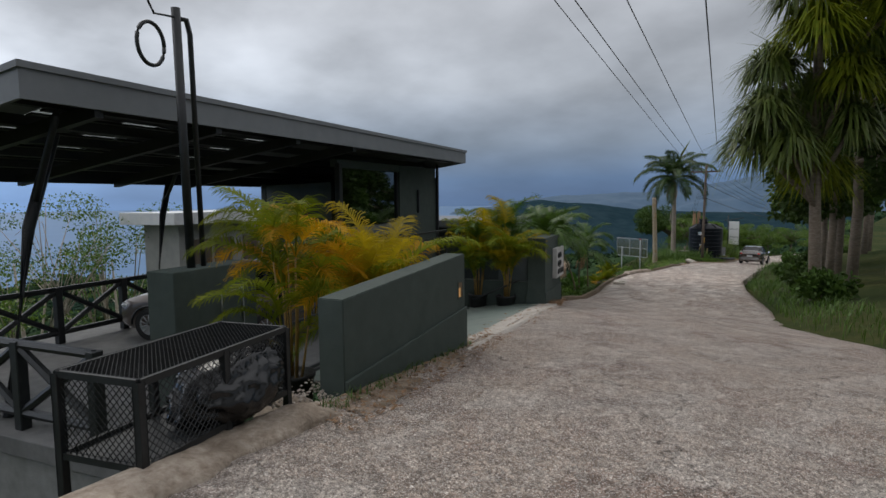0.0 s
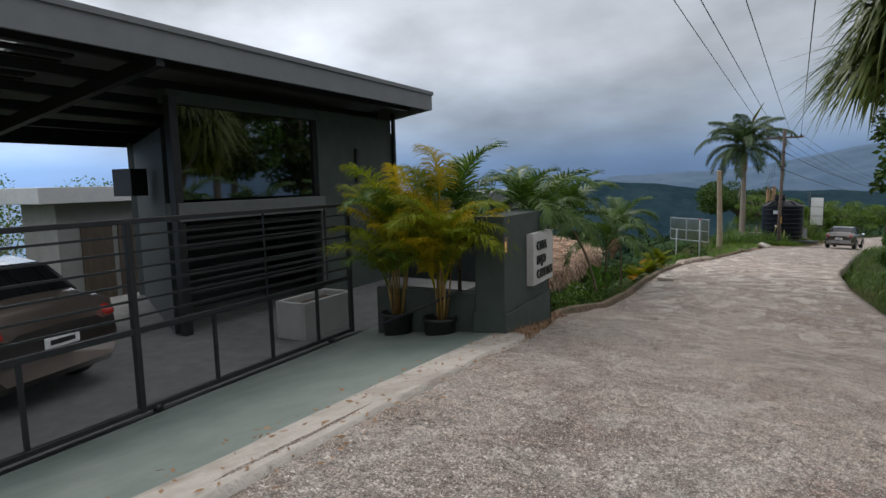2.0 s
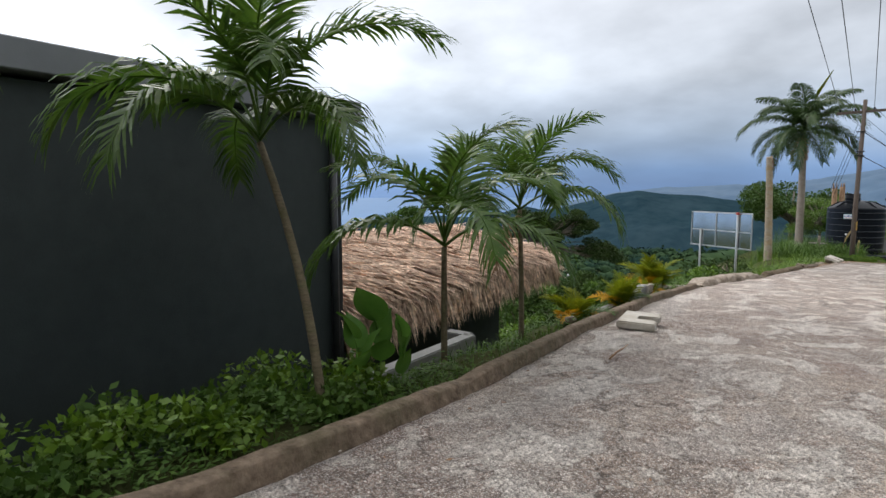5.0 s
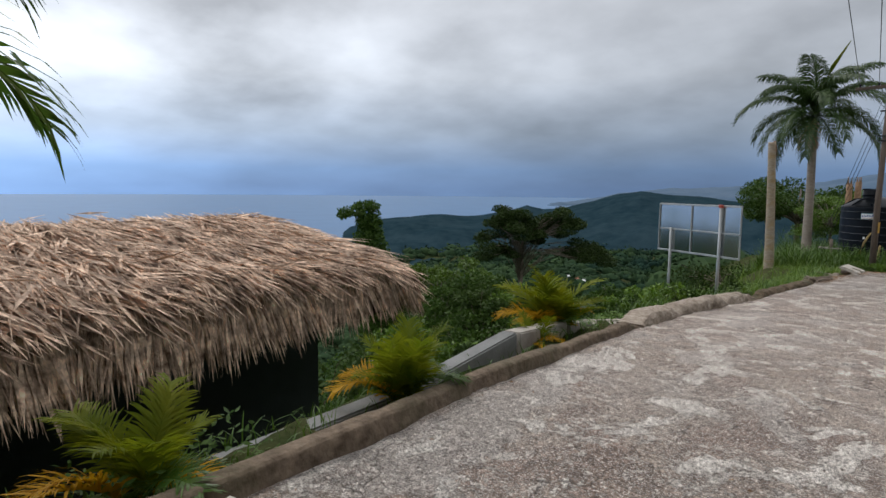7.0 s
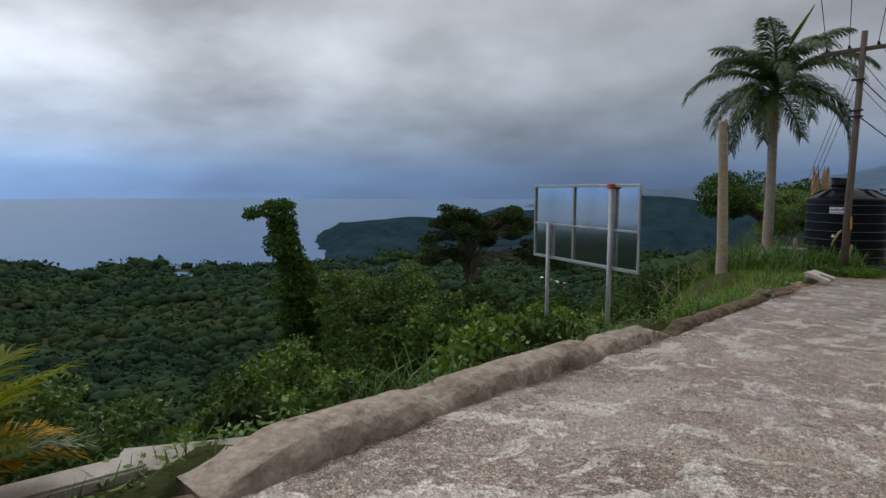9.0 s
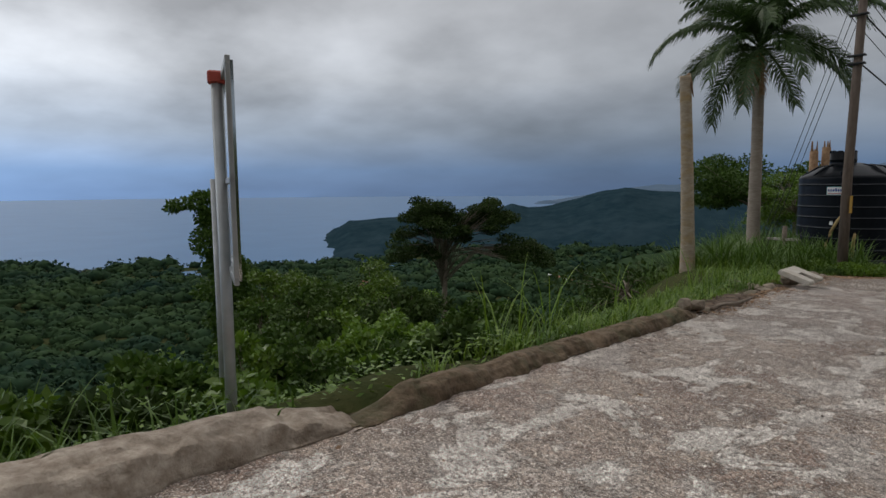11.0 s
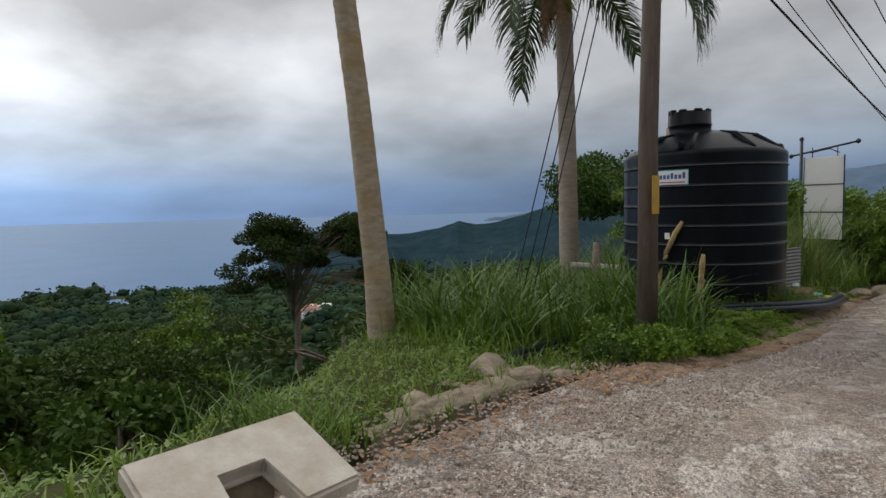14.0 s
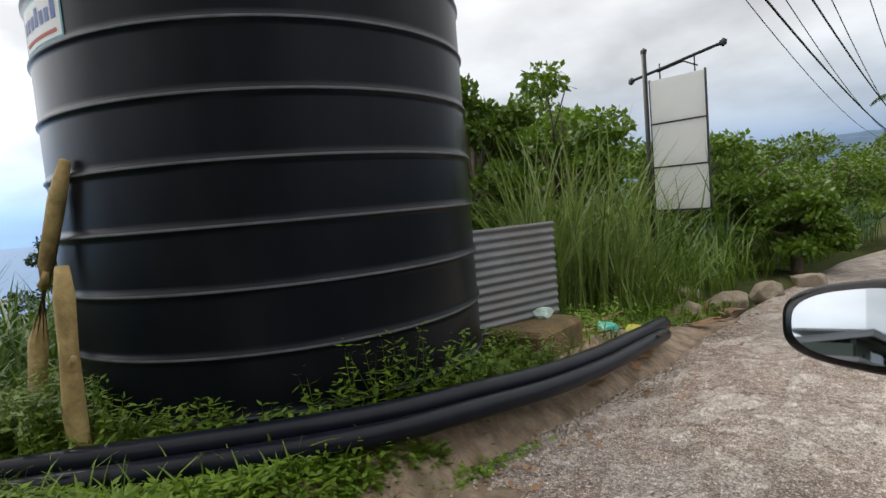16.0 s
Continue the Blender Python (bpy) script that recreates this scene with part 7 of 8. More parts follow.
litter(1100, 2.3, 6.0, -0.35, 0.2, 36, 0.04, M_DRY, "wall_litter", "dry leaves along the foot of the wall")
litter(900, 40.9, 48.6, -0.22, 0.2, 38, 0.05, M_DRY, "edge_litter", "dry brown leaves and bark along the broken edge")
litter(420, 6.0, 14.0, -0.35, 0.4, 32, 0.04, M_DRY, "leaf_scraps", "dry leaf scraps at the road's edge")
litter(260, 17.0, 41.0, -3.2, 0.1, 33, 0.035, M_DRY, "leaf_bits", "scattered dry leaf bits on the concrete")
litter(160, 57.5, 61.5, 0.1, 1.2, 34, 0.25, M_DRY, "palm_debris", "heap of dry palm debris past the tank")


def gravel(n, y0, y1, d0, d1, seed, size, name, label):
    P, rng = scatter(n, y0, y1, d0, d1, seed)
    n = len(P)
    P[:, 2] = rise(P[:, 1]) + 0.01
    s = size * rng.uniform(0.4, 1.5, n)
    O = np.array([(1, 0, 0), (0, 1, 0), (-1, 0, 0), (0, -1, 0), (0, 0, 0.8), (0, 0, -0.8)], float)
    vs = (P[:, None] + O[None] * s[:, None, None] * rng.uniform(0.6, 1.3, (n, 6, 1))).reshape(-1, 3)
    F = np.array([(0, 1, 4), (1, 2, 4), (2, 3, 4), (3, 0, 4), (1, 0, 5), (2, 1, 5), (3, 2, 5), (0, 3, 5)])
    fs = (np.arange(n)[:, None, None] * 6 + F[None]).reshape(-1, 3)
    tagged(mesh(name, vs, fs.tolist(), M_STONE), label, "gravel", kind="stuff")


gravel(7500, 46.6, 54.5, -1.25, 0.5, 41, 0.012, "gravel", "loose pale gravel at the road's edge")
gravel(3600, 54.5, 60.5, -0.2, 0.5, 44, 0.013, "verge_gravel", "pale gravel and crumbs along the verge by the pipes")
gravel(1300, 2.2, 5.2, -0.25, 0.7, 42, 0.014, "rubble", "loose rubble beside the planter wall")
gravel(1800, 10.0, 42.0, -3.6, 0.0, 43, 0.008, "grit", "grit and small stones on the concrete")


# bushes just behind the kerb, then those down the slope
rng = np.random.RandomState(78)
for k in range(44):
    y = rng.uniform(29.5, 46)
    d = rng.uniform(1.5, 4.5)
    x = float(edge(y)) - d
    z = float(lie(x, y)) - 0.15
    s = min(rng.uniform(0.5, 0.85), max(0.3, (float(rise(y)) - 0.1 - 0.36 * (d - 1) - z) / 1.7))
    shrub("bank_bush", (x, y, z), (s * 1.15, s * 1.15, s), 1600, 0.085, 400 + k, (M_LEAFL, M_LEAF, M_LEAFD)[k % 3], "leafy green bush on the bank behind the kerb", group="bank bushes")
rng = np.random.RandomState(77)
for k in range(46):
    y = rng.uniform(24.5, 50)
    d = 2.6 + 16 * rng.rand() ** 1.3
    x = float(edge(y)) - d
    if y > 44 and d < 5.5:
        continue
    z = float(lie(x, y)) - 0.2
    s = min(rng.uniform(0.8, 1.5) * (0.75 + 0.03 * d), max(0.4, (float(rise(y)) + 0.5 - 0.32 * (d + 2.5) - z) / 1.9))
    shrub("slope_bush", (x, y, float(lie(x, y)) - 0.2), (s * 1.1, s * 1.1, s * rng.uniform(0.8, 1.1)), 2100 if d < 7 else 900, (0.115 if d < 7 else 0.13) + 0.005 * d, 500 + k, (M_LEAF, M_LEAFD, M_LEAFL)[k % 3], "dense green bush on the steep slope", group="slope bushes")
for k, (x, y, top, r, m) in enumerate(((-44.9, 56.6, -8.6, 4.2, M_LEAFD), (-36.2, 51.0, -8.2, 2.6, M_LEAFD), (-30.1, 46.5, -6.8, 2.4, M_LEAFL), (-28.8, 43.2, -7.4, 2.4, M_LEAF), (-25, 38, -7.6, 2.2, M_LEAFL), (-37, 49.0, -9.2, 4.0, M_LEAFD), (-30.5, 41.8, -9.0, 3.2, M_LEAF), (-27, 36.0, -8.6, 2.8, M_LEAF), (-33, 55.5, -9.6, 2.8, M_LEAFD), (-26.5, 47.0, -7.4, 2.4, M_LEAFL), (-45, 58, -10.8, 3.0, M_LEAF), (-22, 29.5, -7.6, 2.2, M_LEAF), (-29, 30, -10.5, 2.6, M_LEAFD), (-26, 58.5, -7.2, 2.6, M_LEAF), (-32, 47, -9.4, 3.0, M_LEAFL), (-40, 43, -12.5, 3.2, M_LEAF), (-58, 67, -10.5, 4.4, M_LEAFD), (-62, 62, -12.5, 4.2, M_LEAFD), (-53, 55, -12.0, 3.6, M_LEAF), (-33.5, 52.2, -7.4, 2.2, M_LEAFD), (-24.5, 43.0, -7.0, 1.9, M_LEAFL), (-21.5, 38.5, -6.4, 1.6, M_LEAF), (-23.5, 34.0, -7.2, 1.9, M_LEAFD), (-36, 42.0, -10.5, 3.0, M_LEAFD), (-20.0, 33.0, -6.4, 1.5, M_LEAFL), (-33.7, 46.3, -6.5, 2.0, M_LEAF), (-30.2, 44.6, -6.8, 1.9, M_LEAFD), (-27.8, 46.9, -6.0, 1.7, M_LEAFD), (-24.5, 48.5, -6.2, 1.5, M_LEAF))):
    rr = np.random.RandomState(900 + k)
    z = float(lie(x, y))
    h = max(2.5, top - z)
    crown = [(rr.uniform(-0.7, 0.7) * r, rr.uniform(-0.7, 0.7) * r, h - r * (0.15 + 1.1 * rr.rand() ** 1.5), r * rr.uniform(0.26, 0.44), r * rr.uniform(0.26, 0.44), r * rr.uniform(0.18, 0.3)) for _ in range(16)]
    tree("slope_tree", (x, y, z), h, 1, crown, 5000, 0.19, 920 + k, m, "leafy green tree rising from the slope", 0.16, "trees on the slope")

# leafy bushes standing up from the steep bank
for k, (x, y, top, r) in enumerate(((-18.3, 38.6, -4.5, 1.0), (-18.0, 40.2, -4.4, 0.9), (-19.5, 36.6, -5.2, 1.1), (-17.6, 42.6, -4.7, 0.8), (-19.6, 43.2, -5.2, 1.1), (-17.4, 35.2, -4.8, 0.9), (-21.0, 40.4, -5.6, 1.3), (-18.6, 32.0, -5.0, 1.0), (-16.9, 31.0, -4.5, 0.7))):
    rr = np.random.RandomState(1500 + k)
    z = float(lie(x, y))
    h = max(1.2, top - z)
    crown = [(rr.uniform(-0.75, 0.75) * r, rr.uniform(-0.75, 0.75) * r, h - r * 1.5 * rr.rand(), r * rr.uniform(0.25, 0.42), r * rr.uniform(0.25, 0.42), r * rr.uniform(0.16, 0.28)) for _ in range(15)]
    tree("bank_tree", (x, y, z), h, 1, crown, 4200, 0.10, 1520 + k, (M_LEAF, M_LEAFL, M_LEAFD)[k % 3], "leafy young tree on the steep bank", 0.05, "young trees on the bank")

# crowns standing up from the valley side, and low bushes right behind the kerb
for k, (x, y, top, r) in enumerate(((-46.3, 57.8, -8.2, 3.2), (-42.2, 52.5, -8.9, 2.6), (-38.3, 47.1, -6.6, 1.8), (-34.0, 46.4, -7.4, 1.7), (-43.0, 58.7, -9.6, 2.2), (-33.0, 43.4, -6.9, 1.8), (-24.3, 43.6, -6.0, 1.3), (-21.1, 43.2, -5.7, 1.0), (-20.5, 40.2, -4.9, 0.9), (-20.8, 38.8, -4.9, 1.1), (-20.0, 37.8, -4.7, 1.0), (-18.6, 35.6, -4.5, 0.9))):
    rr = np.random.RandomState(1700 + k)
    z = float(lie(x, y))
    h = max(1.5, top - z)
    crown = [(rr.uniform(-0.8, 0.8) * r, rr.uniform(-0.8, 0.8) * r, h - r * 2.0 * rr.rand() ** 1.3, r * rr.uniform(0.24, 0.4), r * rr.uniform(0.24, 0.4), r * rr.uniform(0.13, 0.24)) for _ in range(20)]
    tree("valley_tree", (x, y, z), h, 1, crown, 5200, 0.085 + 0.05 * r, 1720 + k, (M_LEAFL, M_LEAF)[k % 2], "leafy tree standing up from the valley side", 0.04 + 0.03 * r, "trees on the valley side")
rng = np.random.RandomState(1750)
for k in range(26):
    y = 29.5 + 9.4 * k / 25
    x = float(edge(y)) - 0.75 - 1.5 * rng.rand()
    r = rng.uniform(0.28, 0.5)
    shrub("kerb_bush", (x, y, float(lie(x, y)) - 0.1), (r, r, r * rng.uniform(0.7, 1.0)), 900, 0.085, 1760 + k, (M_LEAF, M_LEAFD, M_LEAF, M_LEAFL)[k % 4], "low dark leafy bush behind the kerb", group="bushes behind the kerb")

# smaller trees close below the road
rng = np.random.RandomState(79)
for k in range(19):
    y = 28.5 + 24 * (k + rng.rand()) / 19
    d = 4.2 + 15 * rng.rand() ** 1.2 + (2.5 if y > 44 else 0)
    x = float(edge(y)) - d
    z = float(lie(x, y))
    r = rng.uniform(1.1, 1.8) + 0.05 * d
    h = max(1.8, float(rise(y)) - 1.0 - 0.22 * (d - 4) - 1.7 * rng.rand() - z)
    crown = [(rng.uniform(-0.75, 0.75) * r, rng.uniform(-0.75, 0.75) * r, h - r * (0.1 + 1.2 * rng.rand()), r * rng.uniform(0.3, 0.5), r * rng.uniform(0.3, 0.5), r * rng.uniform(0.2, 0.34)) for _ in range(13)]
    crown = [(a, b, max(0.3, c), p, q, s) for a, b, c, p, q, s in crown]
    tree("slope_tree", (x, y, z), h, 1, crown, 2500, 0.13 + 0.004 * d, 1100 + k, (M_LEAFD, M_LEAF, M_LEAFL)[k % 3], "small leafy tree growing close below the road", 0.09, "trees on the slope")

# tree wrapped in creeper, leaning at the top
z0 = float(lie(-43.4, 46.3))
col = []
zb = max(z0, -16.0)
rw = np.random.RandomState(60)
for k in range(30):
    t = k / 29
    sw = (2.2 - 1.0 * t) * rw.uniform(0.55, 1.05)
    col.append((0.3 * math.sin(4 * t) - 0.5 * t ** 4 + rw.uniform(-0.4, 0.4), 0.3 * math.sin(5 * t) - 0.5 * t ** 5 + rw.uniform(-0.4, 0.4), zb - z0 + (-2.9 - zb) * (0.03 + 0.97 * t), sw, sw, 0.9))
col += [(-0.8, -2.0, -2.75 - z0, 0.9, 0.9, 0.4), (-0.7, -0.7, -2.35 - z0, 1.0, 1.0, 0.4), (-0.6, -2.7, -2.95 - z0, 0.5, 0.5, 0.3)]
tree("creeper_tree", (-43.4, 46.3, z0), -3.0 - z0, 0, col[17:30], 200, 0.4, 61, M_LEAF, "tall leaning tree wrapped in green creeper", 0.3)
ct = bpy.data.objects["creeper_tree"]
P, U, V = leaf_cloud(np.random.RandomState(62), col, 34000, 0.2)
quads_object("creeper", P, U, V, M_LEAF, ct, "hanging creeper leaves")

z0 = float(lie(-48.6, 67.4))
top = -2.7 - z0
ru = np.random.RandomState(71)
crown = []
for off, zc, wide_r, high_r, n in ((-1.4, -6.0, 3.5, 3.0, 30), (4.0, -5.9, 2.9, 3.0, 22), (6.9, -8.2, 2.6, 1.5, 14), (-2.6, -7.9, 2.0, 1.0, 6)):
    for _ in range(n):
        q, e, r = ru.uniform(0, 2 * math.pi), ru.uniform(-0.3, 1.4), ru.uniform(0.6, 1.0)
        px, py, pz = wide_r * r * math.cos(q) * math.cos(e), wide_r * r * math.sin(q) * math.cos(e), high_r * r * math.sin(e)
        b = ru.uniform(0.75, 1.25)
        crown.append((0.604 * (off + px) - 0.796 * py, 0.796 * (off + px) + 0.604 * py, zc + pz - z0, b, b, b * 0.55))
tree("umbrella_tree", (-48.6, 67.4, z0), top, 1, crown, 42000, 0.19, 63, M_LEAFD, "spreading dark umbrella-shaped tree with pale limbs", 0.26, bark=M_BARK, split=0.80, limb=0.4)

# tree behind the royal palm and tank, thicket past the tank
rr = np.random.RandomState(65)
z0 = float(lie(-24.0, 71.5))
h = 0.5 - z0
crown = [(rr.uniform(-3.2, 3.2), rr.uniform(-3.2, 3.2), h * rr.uniform(0.45, 0.92), rr.uniform(1.1, 1.7), rr.uniform(1.1, 1.7), rr.uniform(0.8, 1.2)) for _ in range(20)]
tree("shade_tree", (-24.0, 71.5, z0 - 0.3), h, 1, crown, 18000, 0.19, 64, M_LEAF, "broad leafy tree rising behind the tank", 0.2)
for k, (x, y, h, r) in enumerate(((-18.2, 64.5, 4.3, 1.7), (-20.5, 67.0, 4.0, 2.0), (-15.2, 69.0, 3.0, 1.8), (-17.5, 71.0, 3.6, 2.0), (-13.6, 73.0, 3.0, 1.9), (-12.0, 77.0, 3.2, 2.2), (-16.0, 77.0, 3.8, 2.4), (-9.0, 82.0, 3.6, 2.6), (-21, 75, 4.5, 2.6), (-16.9, 60.6, 3.1, 1.0), (-16.4, 62.4, 3.5, 1.3), (-13.6, 66.0, 1.3, 0.9), (-14.3, 68.0, 1.8, 1.2), (-15.6, 66.8, 2.8, 1.4))):
    rr = np.random.RandomState(940 + k)
    z = float(lie(x, y))
    crown = [(rr.uniform(-0.75, 0.75) * r, rr.uniform(-0.75, 0.75) * r, h * rr.uniform(0.35, 1.0), r * rr.uniform(0.22, 0.42), r * rr.uniform(0.22, 0.42), r * rr.uniform(0.12, 0.22)) for _ in range(20)]
    tree("thicket_tree", (x, y, z), h, 1, crown, 7600, 0.11, 960 + k, M_LEAFL, "bright green bushy tree in the thicket past the tank", 0.10, "thicket past the tank")
yp = thing("small_palm", "small yellowing palm far along the road", "palm", (-10.8, 84, -5.6))
rod("trunk", [(0, 0, -0.5), (0.05, 0, 2), (0, 0, 4.2)], [0.16, 0.13, 0.10], M_STUMP, yp, sides=8)
for k in range(14):
    hang("frond", ROYAL[k // 3], yp, (0, 0, 4.2), k * 137.5, 0, 0, 0.7)

# thin trees on the slope behind the carport
for k, (x, y, h, r) in enumerate(((-22.5, 5.2, 10.5, 3.0), (-24.5, 8.8, 11.5, 3.2), (-23.5, 1.0, 10.0, 2.6), (-28, 12.5, 12.5, 3.4), (-30, 4.0, 13.0, 3.5))):
    rr = np.random.RandomState(980 + k)
    z = float(lie(x, y))
    h = 2.0 - 0.3 * k - z
    crown = [(rr.uniform(-1, 1) * r, rr.uniform(-1, 1) * r, h * rr.uniform(0.55, 0.98), r * rr.uniform(0.25, 0.42), r * rr.uniform(0.25, 0.42), r * 0.22) for _ in range(12)]
    tree("thin_tree", (x, y, z), h, 3, crown, 5200, 0.095, 990 + k, M_LEAFL, "thin pale-barked tree with sparse leaves behind the carport", 0.14, "trees behind the carport", bark=M_PALEBARK)


def woods(name, n, per, r0, r1, size, seed, label, core):
    """Forest canopy over the valley: crowns of leaf clumps between two distances."""
    rng = np.random.RandomState(seed)
    r = r0 * (r1 / r0) ** rng.rand(n)
    a = np.radians(rng.uniform(2, 118, n))
    x, y = -10 - r * np.sin(a), 30 + r * np.cos(a)
    dl = edge(np.clip(y, -40, 110)) - x
    z = lie(x, y)
    ok = (dl > 17) & (z > SEA + 0.5) & ~((y < 34) & (y > -4) & (dl < 24))
    x, y, z, r = x[ok], y[ok], z[ok], r[ok]
    n = len(x)
    s = (1.3 + 0.0072 * r) * (0.6 + 1.0 * rng.rand(n) ** 2)
    d = unit(rng.randn(n, per, 3))
    d[..., 2] = np.abs(d[..., 2])
    c = np.stack([x, y, z + 0.3 * s], 1)[:, None]
    lump = 1 + 0.18 * np.sin(5 * d[..., :1] + 9 * rng.rand(n, 1, 1)) * np.cos(4 * d[..., 1:2])
    P = c + d * s[:, None, None] * rng.uniform(0.7, 1.1, (n, 1, 1)) * np.array([1.3, 1.3, 0.75]) * rng.uniform(0.82, 1.06, (n, per, 1)) * lump
    U = unit(np.cross(d, rng.randn(n, per, 3)) + 0.45 * rng.randn(n, per, 3)) * (s[:, None, None] * size)
    V = unit(np.cross(U, d + 0.35 * rng.randn(n, per, 3))) * (s[:, None, None] * size * 0.45)
    ob = quads_object(name, P.reshape(-1, 3), U.reshape(-1, 3), V.reshape(-1, 3), M_WOODS)
    tagged(ob, label, "forest", kind="stuff")
    # the dense inside of each crown
    bm = bmesh.new()
    bmesh.ops.create_icosphere(bm, subdivisions=core, radius=1)
    T = np.array([v.co[:] for v in bm.verts])
    F = np.array([[v.index for v in f.verts] for f in bm.faces])
    bm.free()
    k = len(T)
    lump = 0.82 + 0.16 * np.sin(5 * T[None, :, :1] + 9 * rng.rand(n, 1, 1)) * np.cos(4 * T[None, :, 1:2]) + 0.08 * rng.randn(n, k, 1)
    W = (c + T[None] * s[:, None, None] * lump * np.array([1.25, 1.25, 0.72])).reshape(-1, 3)
    G = (np.arange(n)[:, None, None] * k + F[None]).reshape(-1, 3)
    me = bpy.data.meshes.new(name + "_inside")
    me.vertices.add(len(W))
    me.vertices.foreach_set("co", W.astype(np.float32).ravel())
    me.loops.add(G.size)
    me.loops.foreach_set("vertex_index", G.ravel().astype(np.int32))
    me.polygons.add(len(G))
    me.polygons.foreach_set("loop_start", np.arange(0, G.size, 3, dtype=np.int32))
    me.polygons.foreach_set("loop_total", np.full(len(G), 3, dtype=np.int32))
    me.update(calc_edges=True)
    me.materials.append(M_WOODS)
    tagged(new(name + "_inside", me), "dense inner foliage of the forest crowns", "forest", kind="stuff")


woods("near_woods", 2600, 60, 28, 135, 0.22, 9, "dense green tropical trees on the lower slope", 2)
woods("woods", 15000, 16, 115, 920, 0.42, 10, "dense green tropical forest filling the valley", 1)


def village():
    rng = np.random.RandomState(12)
    for k in range(22):
        b = math.radians(rng.uniform(53.0, 56.0)) if k < 16 else math.radians(rng.uniform(35, 38))
        r = rng.uniform(290, 325) if k < 16 else rng.uniform(330, 350)
        x, y = -9 - r * math.sin(b), 28 + r * math.cos(b)
        z = float(lie(x, y)) + 3.0
        w, d, h = rng.uniform(0.8, 1.7), rng.uniform(0.8, 1.5), rng.uniform(1.4, 2.3)
        t = thing("far_house", "small far house with a pale wall and low roof", "house", (x, y, z), "village houses", rng.uniform(0, 90))
        boxed("wall", (-w, -d, -5, w, d, h * 0.6), (M_WALLPALE, M_WHITE)[k % 2], t, bevel=0)
        bm = bmesh.new()
        vs = [bm.verts.new(v) for v in ((-w - .2, -d - .2, h * .6), (w + .2, -d - .2, h * .6), (w + .2, d + .2, h * .6), (-w - .2, d + .2, h * .6), (-w, 0, h), (w, 0, h))]
        for f in ((0, 1, 5, 4), (2, 3, 4, 5), (1, 2, 5), (3, 0, 4), (3, 2, 1, 0)):
            bm.faces.new([vs[j] for j in f])
        part("roof", bm, (M_TILE, M_WHITE, M_TILE)[k % 3], t)


village()


# tall trees on the uphill bank, mirrored in window and panel
for k, (y, near) in enumerate(((-9.0, 5.5), (-3.0, 6), (3.5, 5.5), (10.0, 6), (24.5, 3.2), (27.5, 5.0), (30.5, 3.4), (34.0, 4.0), (37.5, 3.4), (42.0, 5.5), (48.0, 6.0))):
    rr = np.random.RandomState(1300 + k)
    x = float(edge(y)) + float(wide(y)) + near
    z = float(lie(x, y))
    h, r = rr.uniform(7.5, 10.0), rr.uniform(2.4, 3.0)
    crown = [(rr.uniform(-0.8, 0.8) * r, rr.uniform(-0.8, 0.8) * r, h * rr.uniform(0.35, 0.95), r * rr.uniform(0.3, 0.5), r * rr.uniform(0.3, 0.5), r * rr.uniform(0.25, 0.4)) for _ in range(14)]
    tree("uphill_tree", (x, y, z), h, 1, crown, 5200, 0.28, 1320 + k, (M_LEAFD, M_LEAF)[k % 2], "dark leafy tree on the uphill bank", 0.16, "trees on the uphill bank")


# pandanus on the far side of the road
def pandanus():
    p = thing("screw_pine", "large screw pine with hanging strap leaves and stilt stems", "tree", (-3.1, 20.6, float(rise(20.6)) - 0.1))
    rng = np.random.RandomState(14)
    heads = [(-0.4 + 1.25 * math.sin(2.4 * q + 0.6) + 0.13 * q, 0.9 * math.cos(2.4 * q), 4.3 + 0.42 * q + rng.uniform(-0.25, 0.25), rng.uniform(0.95, 1.3)) for q in range(17)]
    rod("trunk", [(0.6, 0.3, -0.3), (0.5, 0.2, 2.0), (0.4, 0.2, 5.0), (0.3, 0.2, 10.5)], [0.2, 0.17, 0.14, 0.08], M_BARK, p, sides=9)
    for x, y, z, s in heads:
        rod("branch", [(0.5, 0.2, max(0.8, z - 1.8)), (x * 0.6 + 0.2, y * 0.6, z - 0.7), (x, y, z)], [0.09, 0.07, 0.05], M_BARK, p, sides=7)
        n = 420
        a, e = rng.uniform(0, 2 * np.pi, n), rng.uniform(-0.3, 1.45, n)
        D = np.stack([np.cos(a) * np.cos(e), np.sin(a) * np.cos(e), np.sin(e)], 1)
        L1 = 1.5 * s * rng.uniform(0.7, 1.15, n)[:, None]
        Wd = unit(np.cross(D, np.tile([0, 0, 1.0], (n, 1)))) * 0.034
        B = np.array([x, y, z]) + 0.05 * rng.randn(n, 3)
        m1 = B + D * L1 * 0.5
        t1 = m1 + unit(D * rng.uniform(0.3, 1.1, (n, 1)) + np.array([0, 0, -0.95])) * L1 * 0.6
        vs = np.stack([B - Wd * 0.6, B + Wd * 0.6, m1 + Wd, m1 - Wd, t1], 1).reshape(-1, 3)
        o = np.arange(n)[:, None] * 5
        mesh("leaf_head", vs, (o + [0, 1, 2, 3]).tolist() + (o + [3, 2, 4]).tolist(), M_PAND if rng.rand() < 0.75 else M_LIME, p)


pandanus()
rng = np.random.RandomState(99)
for k in range(26):
    y = -6 + k * 2.9
    x = float(edge(y)) + float(wide(y)) + rng.uniform(1.4, 3.0)
    s = rng.uniform(0.45, 0.8)
    shrub("roadside_bush", (x, y, float(lie(x, y)) - 0.15), (s, s * 1.3, s), 900, 0.19, 1100 + k, (M_LEAFD, M_LEAF)[k % 2], "dark green bush on the uphill roadside", group="roadside bushes", stems=False)
